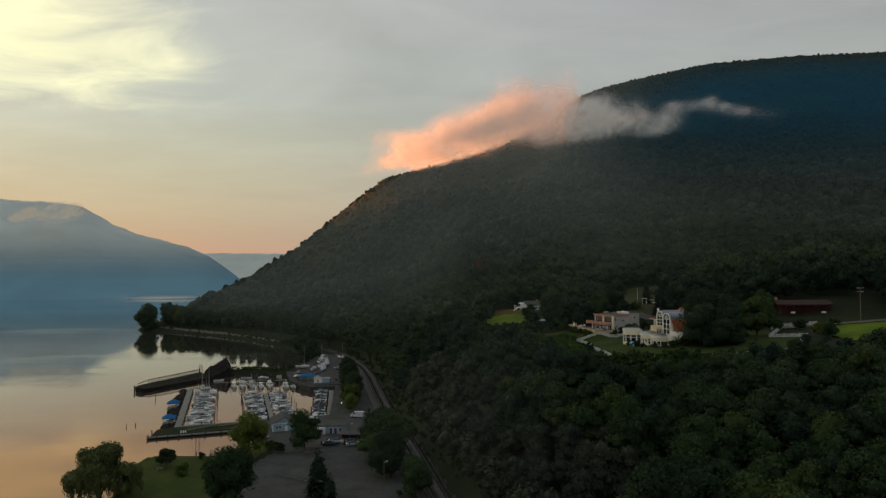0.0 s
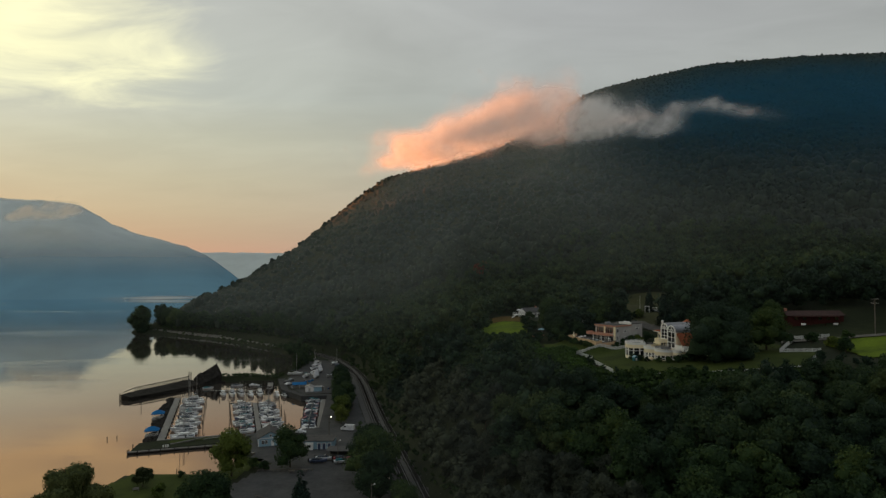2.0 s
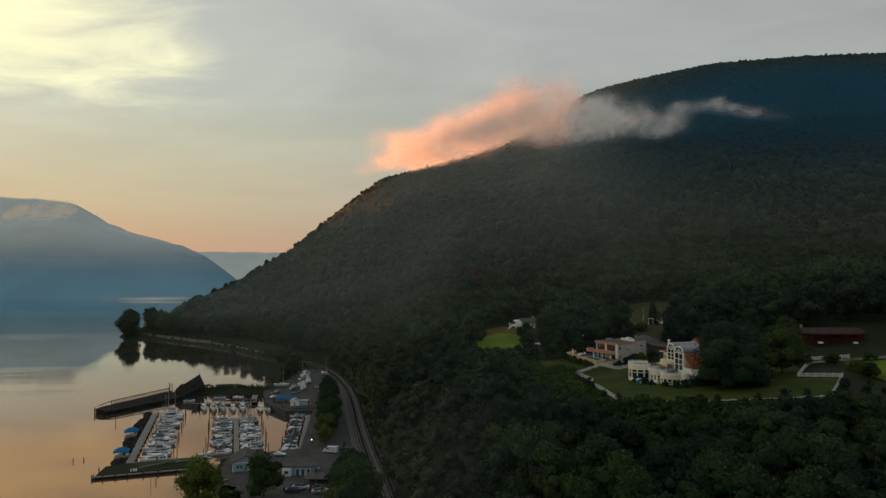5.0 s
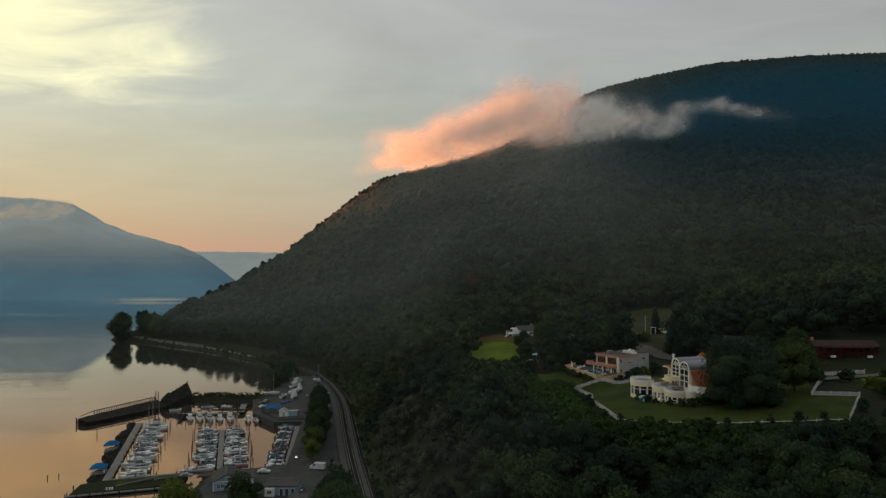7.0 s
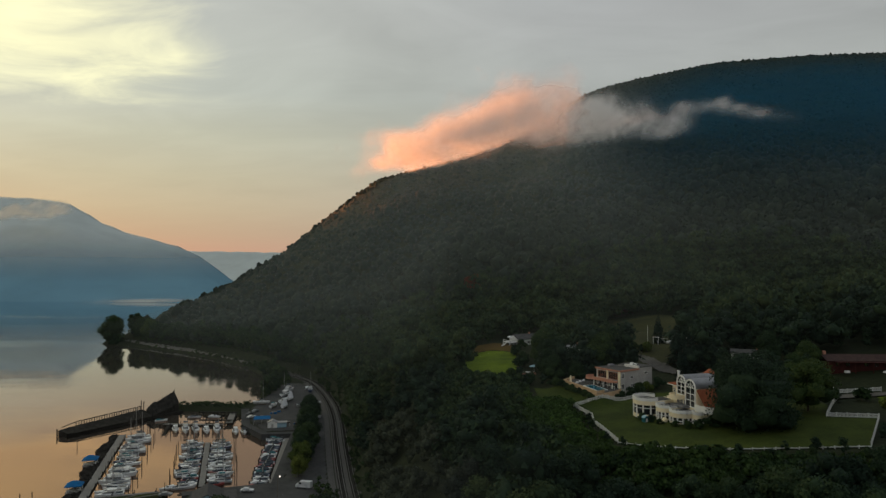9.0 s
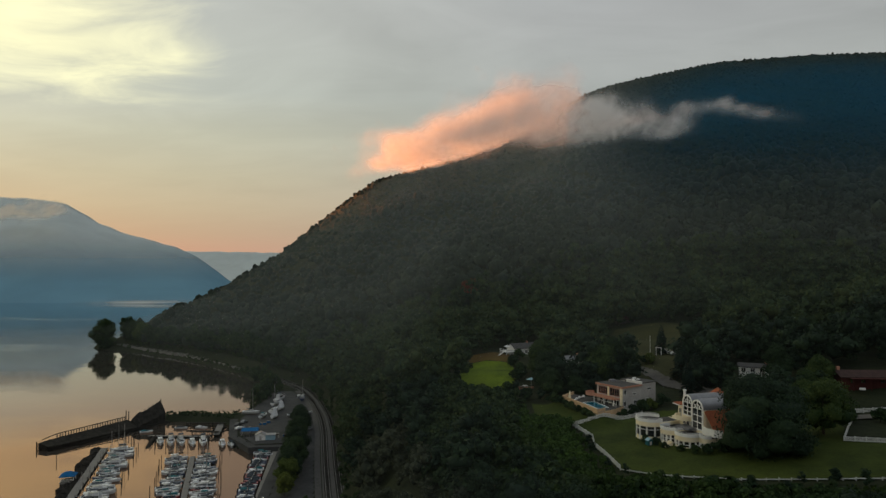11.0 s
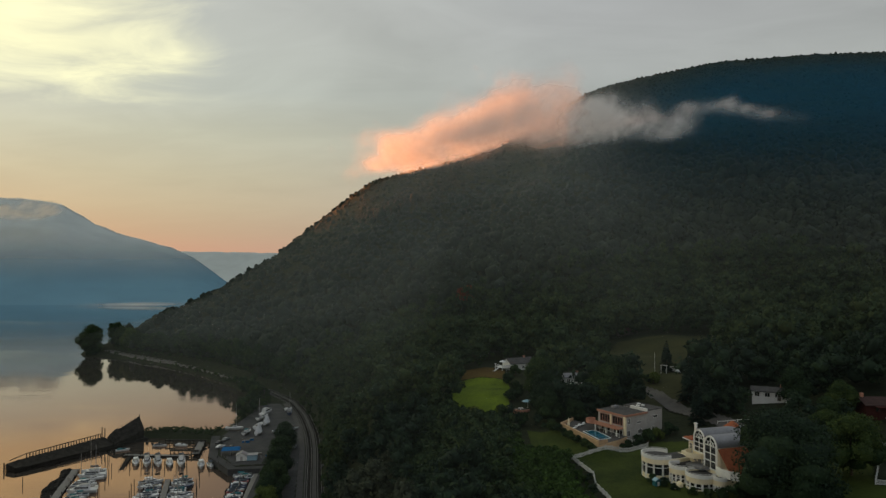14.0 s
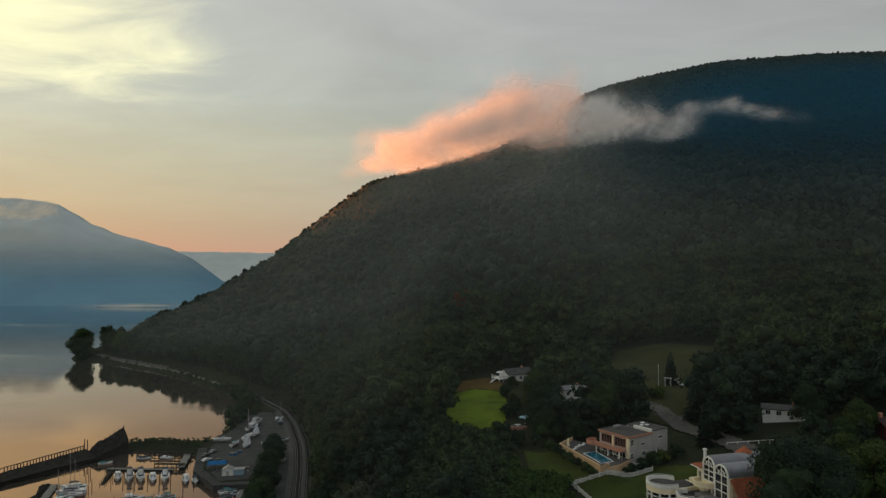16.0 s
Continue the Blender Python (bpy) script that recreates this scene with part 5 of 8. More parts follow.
def wrapped_boat(x, y, long, tall, label):
    """A boat under white shrink wrap: a pointed tent over its hull."""
    w = thing("wrapped_boat", pose(x, y, 2.68, 0, 0, 80), label, "boat", "wrapped boats")
    bm = bmesh.new()
    rows = []
    for i in range(9):
        t = i / 8
        half = 1.7 * math.sin(math.pi * (0.12 + 0.80 * t)) ** 0.7
        peak = tall * (0.55 + 0.45 * math.sin(math.pi * (0.1 + 0.7 * t)))
        xx = (t - 0.5) * long
        rows.append([bm.verts.new(c) for c in ((xx, -half * 0.5, 0.5), (xx, -half, 1.5), (xx, -half * 0.45, peak * 0.72), (xx, 0, peak), (xx, half * 0.45, peak * 0.72), (xx, half, 1.5), (xx, half * 0.5, 0.5))])
    for p, q in zip(rows, rows[1:]):
        for k in range(6):
            bm.faces.new((p[k], p[k + 1], q[k + 1], q[k]))
    bm.faces.new(rows[0][::-1])
    bm.faces.new(rows[-1])
    bmesh.ops.recalc_face_normals(bm, faces=bm.faces[:])
    part("wrap", bm, TARP, w, "taut white shrink wrap")
    part("cradle", merged(box(-long * 0.3, -0.9, 0, -long * 0.3 + 0.25, 0.9, 0.7), box(long * 0.25, -0.9, 0, long * 0.25 + 0.25, 0.9, 0.7)), TIMBER, w)


wrapped_boat(-84.5, 420, 5.4, 5.4, "boat under taut white shrink wrap, ashore")
wrapped_boat(-86.5, 440, 5.2, 5.0, "boat under white shrink wrap, ashore")


# ---- vehicles and yard clutter ----
def car(m, paint, label, long=4.5, tall=1.45, wide=1.8, van=False, name="car"):
    c = thing(name, m, label, name, "parked vehicles")
    h = tall
    if van:
        prof = [(-long / 2, 0.45), (-long / 2, h), (long * 0.22, h), (long * 0.36, h * 0.62), (long / 2, h * 0.5), (long / 2, 0.45)]
    else:
        prof = [(-long / 2, 0.4), (-long / 2, 0.9), (-long * 0.36, 0.98), (-long * 0.26, h), (long * 0.08, h), (long * 0.22, 0.95), (long / 2 - 0.1, 0.82), (long / 2, 0.4)]
    bm = bmesh.new()
    rows = [[bm.verts.new((x, y * (1 if z < 1.0 else 0.9), z)) for x, z in prof] for y in (-wide / 2, wide / 2)]
    n = len(prof)
    for i in range(n):
        bm.faces.new((rows[0][i], rows[0][(i + 1) % n], rows[1][(i + 1) % n], rows[1][i]))
    bm.faces.new(rows[0])
    bm.faces.new(rows[1][::-1])
    bmesh.ops.recalc_face_normals(bm, faces=bm.faces[:])
    bmesh.ops.bevel(bm, geom=bm.edges[:], offset=0.06, segments=1, affect="EDGES")
    part("body", bm, paint, c)
    if van:
        part("side_window", box(long * 0.1, -wide / 2 * 0.95, h * 0.62, long * 0.25, wide / 2 * 0.95, h * 0.88), GLASS, c)
        part("windscreen", box(long * 0.25, -wide / 2 * 0.8, h * 0.66, long * 0.31, wide / 2 * 0.8, h * 0.92), GLASS, c)
    else:
        part("side_window", box(-long * 0.25, -wide / 2 * 0.93, 1.0, long * 0.1, wide / 2 * 0.93, h - 0.1), GLASS, c)
        part("windscreen", box(long * 0.1, -wide / 2 * 0.8, 1.0, long * 0.16, wide / 2 * 0.8, h - 0.15), GLASS, c)
    for x in (-long * 0.31, long * 0.31):
        for y in (-wide / 2, wide / 2):
            t = part("tyre", rod((x, y - 0.12, 0.33), (x, y + 0.12, 0.33), 0.33, None, 12), RUBBER, c)
            part("rim", rod((x, y - 0.135, 0.33), (x, y + 0.135, 0.33), 0.19, None, 8), ALLOY, t)
    return c


GREY_PAINT = plain("grey_car_paint", (0.16, 0.17, 0.18), (0.2, 0.21, 0.22), 0.35, 0.3)
DARK_PAINT = plain("dark_car_paint", (0.03, 0.032, 0.036), (0.05, 0.052, 0.056), 0.35, 0.3)
car(pose(-43.6, 294, 2.7, 0, 0, 170), HULL, "white delivery van parked on the asphalt", 5.6, 2.5, 2.0, True, "van")
car(pose(-62, 289.5, 2.7, 0, 0, 5), HULL, "white saloon car parked at the quay")
car(pose(-90, 289, 1.1, 0, 0, 15), GREY_PAINT, "grey car parked on the wharf end")
car(pose(-95, 397, 2.7, 0, 0, 60), HULL, "white car parked at the yard's quay")
car(pose(-98, 404, 2.7, 0, 0, 75), DARK_PAINT, "dark car parked at the yard's quay")
car(pose(-97, 410, 2.7, 0, 0, 78), GREY_PAINT, "grey car parked at the yard's quay")
car(pose(-61, 398, 2.7, 0, 0, 100), GREY_PAINT, "grey car parked under the trees")


def lamp_post(x, y, tall, lit, label):
    p = thing("street_lamp", pose(x, y, 2.65), label, "street lamp", "lamps of the yard")
    part("pole", rod((0, 0, 0), (0, 0, tall), 0.13, 0.08), TIMBER, p)
    part("arm", rod((0, 0, tall - 0.6), (0.9, -0.4, tall - 0.1), 0.05, None, 6), ALLOY, p)
    part("head", rod((0.9, -0.4, tall - 0.12), (0.9, -0.4, tall + 0.18), 0.3, 0.14, 10), ALLOY, p)
    if lit:
        m, n = material("lamp_glow")
        finish(n, n.add("Emission", {0: (1.0, 0.90, 0.72, 1), 1: 10.0}).outputs[0])
        bm = bmesh.new()
        bmesh.ops.create_uvsphere(bm, u_segments=10, v_segments=6, radius=0.12)
        bmesh.ops.translate(bm, verts=bm.verts[:], vec=(0.9, -0.4, tall - 0.3))
        part("bulb", bm, m, p, "glowing warm white bulb")


lamp_post(-47.5, 275, 10.4, True, "tall lamp post with its light still on")
lamp_post(-53, 340, 11, False, "tall bare pole beside the trees")
lamp_post(-38.9, 247.4, 8.5, False, "wooden pole with lamp, unlit")
lamp_post(-21.5, 205, 7.5, False, "wooden pole beside the track")


def clubhouse():
    h = thing("clubhouse", pose(-70.5, 276, 2.6, 0, 0, TURN), "white and pale blue clubhouse with a grey gable roof", "house")
    part("wall", gable_wall(-4.5, -5.5, 4.5, 5.5, -0.5, 3.2, 2.3, "y"), TEAL_WALL, h, "pale blue and white boards")
    part("roof", gable(-4.5, -5.5, 4.5, 5.5, 3.15, 2.45, 0.5, 0.2, "y"), SHINGLE, h, "grey shingle roof")
    part("trim", merged(box(-4.6, -5.62, -0.4, -4.3, -5.5, 3.2), box(4.3, -5.62, -0.4, 4.6, -5.5, 3.2), box(-4.6, -5.62, 2.95, 4.6, -5.5, 3.2)), WHITE, h)
    for x in (-2.8, -1.6, 2.6):
        window(h, (x, -5.5, 1.0), 1.0, 1.4, -90)
    part("door", box(0.2, -5.6, 0, 1.2, -5.48, 2.1), WHITE, h, "white door")
    window(h, (0, -5.5, 3.5), 0.9, 0.9, -90)
    wing = part("wing", box(4.5, -3.5, -0.5, 8.5, 4.5, 2.9, 0.03), WHITE, h, "white side wing")
    part("wing_roof", box(4.4, -3.9, 2.9, 8.9, 4.9, 3.1, 0.04), SHINGLE, wing)
    window(h, (6.5, -3.5, 0.9), 1.2, 1.3, -90)


clubhouse()


def harbour_shed():
    h = thing("harbour_office", pose(-49.8, 270.5, 2.6, 0, 0, 2), "low blue-grey harbour office with a flat grey roof", "building")
    part("wall", box(-5.2, -4, -0.5, 5.2, 4, 3.0, 0.03), TEAL_WALL, h)
    part("roof", box(-5.6, -4.5, 3.0, 5.6, 4.4, 3.3, 0.05), ROOF_FLAT, h, "flat grey roof")
    part("porch", box(-4.9, -5.2, -0.3, -1.9, -4.0, 2.6, 0.03), WHITE, h, "white front porch")
    window(h, (-3.4, -5.2, 0.9), 1.6, 1.2, -90)
    for x in (0.2, 2.0, 3.9):
        part("door", box(x - 0.55, -4.1, 0, x + 0.55, -3.97, 2.2), HULL_NAVY, h, "dark blue door")
        part("door_frame", merged(box(x - 0.72, -4.12, 0, x - 0.55, -3.96, 2.35), box(x + 0.55, -4.12, 0, x + 0.72, -3.96, 2.35), box(x - 0.72, -4.12, 2.2, x + 0.72, -3.96, 2.4)), WHITE, h)


harbour_shed()


def open_shed(x, y, wx, wy, tall, turn, label, roof):
    s = thing("shed", pose(x, y, 2.6, 0, 0, turn), label, "shed")
    for px in (-wx / 2 + 0.1, wx / 2 - 0.1):
        for py in (-wy / 2 + 0.1, wy / 2 - 0.1):
            part("post", box(px - 0.09, py - 0.09, 0, px + 0.09, py + 0.09, tall), TIMBER, s)
    part("roof", box(-wx / 2 - 0.4, -wy / 2 - 0.4, tall, wx / 2 + 0.4, wy / 2 + 0.4, tall + 0.18, 0.04), roof, s)
    part("back_wall", box(-wx / 2, wy / 2 - 0.12, 0, wx / 2, wy / 2, tall), OLD_TIMBER, s)
    return s


open_shed(-39.5, 257.5, 9.5, 6, 2.7, 0, "dark open shed for small boats", SHINGLE)


def fuel_shed():
    h = thing("yard_hut", pose(-79, 379, 2.6, 0, 0, 12), "small white hut with a grey gable roof on the quay", "hut")
    part("wall", gable_wall(-2.2, -1.8, 2.2, 1.8, -0.4, 2.4, 1.2, "y"), WHITE, h)
    part("roof", gable(-2.2, -1.8, 2.2, 1.8, 2.4, 1.3, 0.3, 0.12, "y"), ROOF_METAL, h)
    part("door", box(-0.5, -1.9, 0, 0.5, -1.78, 2.0), GREY_STUCCO, h)
    part("lean_to", box(2.2, -1.6, -0.4, 6.4, 1.6, 2.3, 0.03), TEAL_WALL, h, "pale blue lean-to")
    part("lean_to_roof", box(2.1, -1.9, 2.3, 6.7, 1.9, 2.48, 0.03), ROOF_METAL, h)
    t = thing("tent", pose(-86.5, 387, 2.6, 0, 0, 12), "bright blue canvas canopy beside the hut", "tent")
    bm = bmesh.new()
    base = [bm.verts.new((x, y, 2.4)) for x, y in ((-4, -2.6), (4, -2.6), (4, 2.6), (-4, 2.6))]
    a, b = bm.verts.new((-3.6, 0, 3.5)), bm.verts.new((3.6, 0, 3.5))
    for f in ((base[0], base[1], b, a), (base[1], base[2], b), (base[2], base[3], a, b), (base[3], base[0], a), (base[3], base[2], base[1], base[0])):
        bm.faces.new(f)
    part("canopy", bm, CANVAS_BLUE, t)
    for x in (-3.8, 0, 3.8):
        for y in (-2.4, 2.4):
            part("pole", rod((x, y, 0), (x, y, 2.45), 0.05, None, 6), ALLOY, t)
    q = thing("quay", pose(0, 0, 0), "dark timber quay edge of the yard", "quay")
    part("face", curb([(-66, 374), (-80, 367.5), (-94, 384.5), (-105, 417)], 0.5, -3, 2.7), OLD_TIMBER, q)
    part("ramp", prism([(-67, 374), (-64, 383), (-69.5, 385), (-71.5, 374.5)], 0.9, 1.1), DOCK, q, "pale gangway")


fuel_shed()


def clutter(x, y, n, seed, label):
    """A few crates and drums standing together on the yard."""
    r = random.Random(seed)
    for i in range(n):
        px, py = x + r.uniform(-3.5, 3.5), y + r.uniform(-3, 3)
        if r.random() < 0.5:
            c = thing("crate", pose(px, py, 2.68, 0, 0, r.uniform(0, 90)), label, "crate", "crates on the yard")
            w, h = r.uniform(0.5, 0.9), r.uniform(0.5, 1.1)
            part("box", box(-w, -w * 0.7, 0, w, w * 0.7, h, 0.03), r.choice([TIMBER, GREY_STUCCO, CANVAS_BLUE]), c)
            part("lid", box(-w - 0.04, -w * 0.7 - 0.04, h, w + 0.04, w * 0.7 + 0.04, h + 0.07), DOCK, c)
        else:
            c = thing("drum", pose(px, py, 2.68), "steel drum standing on the yard", "drum", "drums on the yard")
            part("barrel", rod((0, 0, 0), (0, 0, 0.9), 0.3, None, 12), r.choice([CANVAS_BLUE, BARN_RED, GREY_STUCCO]), c)
            part("rim", rod((0, 0, 0.86), (0, 0, 0.94), 0.32, None, 12), STEEL, c)


clutter(-93, 397, 7, 1, "weathered crate on the quay")
clutter(-88, 408, 6, 2, "weathered crate in the boatyard")
clutter(-73, 385, 5, 3, "weathered crate beside the hut")
clutter(-74, 258, 5, 4, "weathered crate near the clubhouse")


def timber_rail(x0, y0, x1, y1, label):
    f = thing("guard_rail", pose(0, 0, 0), label, "rail", "timber rails of the car park")
    z = 2.65
    part("bar", rod((x0, y0, z + 0.7), (x1, y1, z + 0.7), 0.1, None, 6), TIMBER, f)
    n = max(2, int(math.hypot(x1 - x0, y1 - y0) / 2.5))
    for i in range(n + 1):
        t = i / n
        part("post", rod((x0 + (x1 - x0) * t, y0 + (y1 - y0) * t, z - 0.2), (x0 + (x1 - x0) * t, y0 + (y1 - y0) * t, z + 0.8), 0.1, None, 6), TIMBER, f)


timber_rail(-64, 239, -46, 240.5, "low weathered timber rail along the car park")
timber_rail(-57, 215, -44, 207, "low weathered timber rail along the car park")

# ---- lawns and roads on the bluff ----
drape("lawn_2", [(45, 265), (48.2, 252), (47.4, 245), (48.6, 237.5), (49.8, 226.6), (54, 223), (62, 218.4), (72.7, 213), (84, 210), (99, 207), (113.5, 228.8), (103.4, 233.6), (109.6, 245), (109, 262), (66, 274.5)], LAWN, "mown lawn inside a white fence", 0.25, 0.7, "lawn")
drape("lawn_3", [(12, 362), (12.5, 330), (17, 318), (25, 313), (31, 316), (34.5, 340), (35, 364), (23, 374), (14, 376)], LUSH, "bright mown lawn at the edge of the bluff", 0.3, 0.9, "lawn")
drape("lawn_7", [(15, 377), (23, 375), (34.6, 365), (34, 384), (27, 391), (18, 390)], DRY, "dry brownish grass above the bright lawn", 0.3, 0.9, "lawn")
drape("lawn_4", [(72, 322), (75, 350), (79, 388), (85, 412), (92, 426), (129, 420), (134, 408), (114, 364), (111, 348), (96, 327), (86, 305), (79, 305)], MEADOW, "open mown field before the woods", 0.3, 1.2, "lawn")
drape("lawn_5", [(36, 294), (44.4, 286), (51.4, 265.6), (48.6, 264.2), (44, 266), (36, 273)], LAWN, "small grass slope under a garden wall", 0.3, 0.7, "lawn")
drape("lawn_6", [(119, 213), (121, 240), (126, 250), (160, 250), (160, 213)], LUSH, "mown lawn beside the road", 0.3, 0.9, "lawn")
drape("road_1", [(112, 251), (113, 255), (165, 256), (165, 251.5)], GRAVEL, "pale gravel road on the bluff", 0.42, 0.8, "road")
drape("road_2", [(76, 340), (79.5, 322), (80, 300), (86, 284), (90, 270), (95.5, 266), (97, 270), (92, 286), (86, 300), (84.5, 324), (80, 341)], GRAVEL, "pale gravel drive between the houses", 0.45, 0.8, "road")


def fence(line, label, tall=1.1, gap=2.3):
    """A white board fence: posts with caps, and panels of pickets between two rails."""
    f = thing("fence", pose(0, 0, 0), label, "fence", "white fences of the garden")
    pts = np.array(line, float)
    run = np.r_[0, np.cumsum(np.hypot(*np.diff(pts, axis=0).T))]
    n = max(1, round(run[-1] / gap))
    s = np.linspace(0, run[-1], n + 1)
    xs, ys = np.interp(s, run, pts[:, 0]), np.interp(s, run, pts[:, 1])
    zs = height(xs, ys) + 0.2
    post_me = rail_me = None
    for i in range(n + 1):
        if post_me is None:
            ob = part("post", merged(box(-0.08, -0.08, -0.5, 0.08, 0.08, tall + 0.08), box(-0.11, -0.11, tall + 0.08, 0.11, 0.11, tall + 0.14)), FENCE_WHITE, f)
            post_me = ob.data
        else:
            ob = part("post", post_me, None, f)
        ob.location = (xs[i], ys[i], zs[i])
    vs, fs = [], []
    for i in range(n):
        d = Vector((xs[i + 1] - xs[i], ys[i + 1] - ys[i], zs[i + 1] - zs[i]))
        flat = math.hypot(d.x, d.y)
        m = Matrix(((d.x / gap, -d.y / flat, 0, xs[i]), (d.y / gap, d.x / flat, 0, ys[i]), (d.z / gap, 0, 1, zs[i]), (0, 0, 0, 1)))
        for z in (0.12, tall - 0.2):
            if rail_me is None:
                ob = part("rail", box(0, -0.03, 0, gap, 0.03, 0.14), FENCE_WHITE, f)
                rail_me = ob.data
            else:
                ob = part("rail", rail_me, None, f)
            ob.matrix_basis = m @ pose(0, 0, z)
        for k in range(13):
            x, b = gap * (k + 0.5) / 13, len(vs)
            vs += [tuple(m @ Vector((x + sx * 0.048, 0.034 + sy * 0.012, z))) for z in (0.08, tall - 0.02) for sx, sy in ((-1, -1), (1, -1), (1, 1), (-1, 1))]
            fs += [(b, b + 1, b + 5, b + 4), (b + 1, b + 2, b + 6, b + 5), (b + 2, b + 3, b + 7, b + 6), (b + 3, b, b + 4, b + 7), (b + 4, b + 5, b + 6, b + 7)]
    pickets = part("picket_infill", sheet("picket_infill", vs, fs, FENCE_WHITE), None, f)
    pickets["kind"] = "stuff"


fence([(45, 265.4), (52, 264.8), (66, 271)], "white picket fence behind the garden")
fence([(45, 265.4), (48.2, 252), (47.4, 245), (48.6, 237.5), (49.8, 226.6)], "white picket fence along the bluff's edge")
fence([(49.8, 226.6), (54, 223), (62, 218.5), (72.7, 213), (84, 210), (99, 207)], "low white picket fence along the lower garden", 0.3)
fence([(99, 207), (113.5, 228.8)], "white picket fence at the garden's end")
fence([(113.5, 228.8), (103.4, 233.6)], "white picket fence across the garden")
fence([(103.4, 233.6), (110.8, 245), (116, 252), (119.5, 258)], "white picket fence beside the drive")
fence([(119.5, 258), (131, 257.4)], "white picket fence along the road")


# ---- the white house ----
def white_house():
    h = thing("house", pose(70.0, 250.0, 38.9, 0, 0, -72), "cream stucco house with arched windows, barrel roofs and round terraces", "house")
    # x runs along the front towards the river bend, y from the front into the house
    part("wall", box(0, 0, -1.5, 11.2, 13, 8.6, 0.04), CREAM, h, "cream stucco walls")
    part("wing", box(-5.0, 1.5, -1.5, 0.0, 11, 4.2, 0.04), CREAM, h, "lower cream wing")

    def vault(cx, r, spring, y0, y1, name):
        n = 16
        bm = bmesh.new()
        rows = []
        for y in np.linspace(y0, y1, 9):
            rows.append([bm.verts.new((cx + rr * math.cos(math.pi * i / n), y, spring + rr * math.sin(math.pi * i / n))) for rr in (r, r - 0.2) for i in range(n + 1)])
        m = n + 1
        for p, q in zip(rows, rows[1:]):
            for i in range(n):
                bm.faces.new((p[i], p[i + 1], q[i + 1], q[i]))
                bm.faces.new((p[m + i], q[m + i], q[m + i + 1], p[m + i + 1]))
        for p in (rows[0], rows[-1]):
            for i in range(n):
                bm.faces.new((p[i], p[i + 1], p[m + i + 1], p[m + i]))
        bmesh.ops.recalc_face_normals(bm, faces=bm.faces[:])
        roof = part("roof", bm, ROOF_METAL, h, "grey standing-seam barrel roof")
        for y in np.arange(y0 + 0.7, y1, 0.9):
            part("seam", curb_arch(cx, r + 0.02, spring, y, 0.05, 0.05, 10), ROOF_METAL, roof)

    def curb_arch(cx, r, spring, y, deep, thick, n=18):
        bm = bmesh.new()
        rows = []
        for i in range(n + 1):
            c, s = math.cos(math.pi * i / n), math.sin(math.pi * i / n)
            rows.append([bm.verts.new(v) for v in ((cx + r * c, y, spring + r * s), (cx + r * c, y + deep, spring + r * s), (cx + (r - thick) * c, y + deep, spring + (r - thick) * s), (cx + (r - thick) * c, y, spring + (r - thick) * s))])
        for p, q in zip(rows, rows[1:]):
            for k in range(4):
                bm.faces.new((p[k], p[(k + 1) % 4], q[(k + 1) % 4], q[k]))
        bm.faces.new(rows[0][::-1])
        bm.faces.new(rows[-1])
        bmesh.ops.recalc_face_normals(bm, faces=bm.faces[:])
        return bm

    def arch_window(cx, r, spring, foot, y):
        w = new("window")
        w.parent = h
        part("frame", merged(curb_arch(cx, r, spring, y - 0.28, 0.5, 0.34), box(cx - r, y - 0.28, foot, cx - r + 0.34, y + 0.22, spring), box(cx + r - 0.34, y - 0.28, foot, cx + r, y + 0.22, spring), box(cx - r, y - 0.22, foot - 0.2, cx + r, y + 0.2, foot + 0.1)), WHITE, w, "white arched frame")
        ring = [(cx - r + 0.3, foot), (cx + r - 0.3, foot)] + [(cx + (r - 0.3) * math.cos(math.pi * i / 14), spring + (r - 0.3) * math.sin(math.pi * i / 14)) for i in range(15)]
        bm = prism(ring, -0.04, 0.04)
        bmesh.ops.rotate(bm, cent=(0, 0, 0), matrix=Matrix.Rotation(radians(90), 3, "X"), verts=bm.verts[:])
        bmesh.ops.translate(bm, verts=bm.verts[:], vec=(0, y - 0.06, 0))
        part("pane", bm, GLASS, w)
        bars = [box(cx - 0.09, y - 0.2, foot, cx + 0.09, y - 0.05, spring + r - 0.3)]
        bars += [box(cx - r + 0.3, y - 0.2, z - 0.08, cx + r - 0.3, y - 0.05, z + 0.08) for z in np.linspace(foot, spring, 4)[1:]]
        for a in (35, 145):
            c, s = math.cos(radians(a)), math.sin(radians(a))
            bars.append(rod((cx, y - 0.12, spring), (cx + (r - 0.3) * c, y - 0.12, spring + (r - 0.3) * s), 0.07, None, 5))
        bars.append(curb_arch(cx, r * 0.5, spring, y - 0.2, 0.14, 0.14, 10))
        part("glazing_bars", merged(*bars), WHITE, w, "white glazing bars")

    vault(4.2, 2.1, 9.6, -0.1, 13.4, "roof")
    vault(8.7, 2.35, 9.0, -0.5, 13.0, "roof")
    part("gable_fill", merged(box(2.15, 0.15, 8.5, 6.25, 12.9, 9.7), box(6.45, 0.0, 8.5, 11.0, 12.6, 9.1)), CREAM, h)
    part("bay", box(6.3, -0.45, -1.0, 11.1, 0.1, 9.0, 0.03), CREAM, h, "projecting cream bay")
    arch_window(4.2, 1.95, 9.6, 6.4, -0.06)
    arch_window(8.7, 2.2, 9.0, 4.0, -0.45)
    part("flat_roof", box(-0.7, -0.9, 8.55, 2.3, 13.2, 8.85, 0.05), TILE_RED, h, "terracotta roof edge")
    part("eave", box(-0.9, -1.1, 8.4, 2.2, -0.1, 8.58, 0.03), WHITE, h)
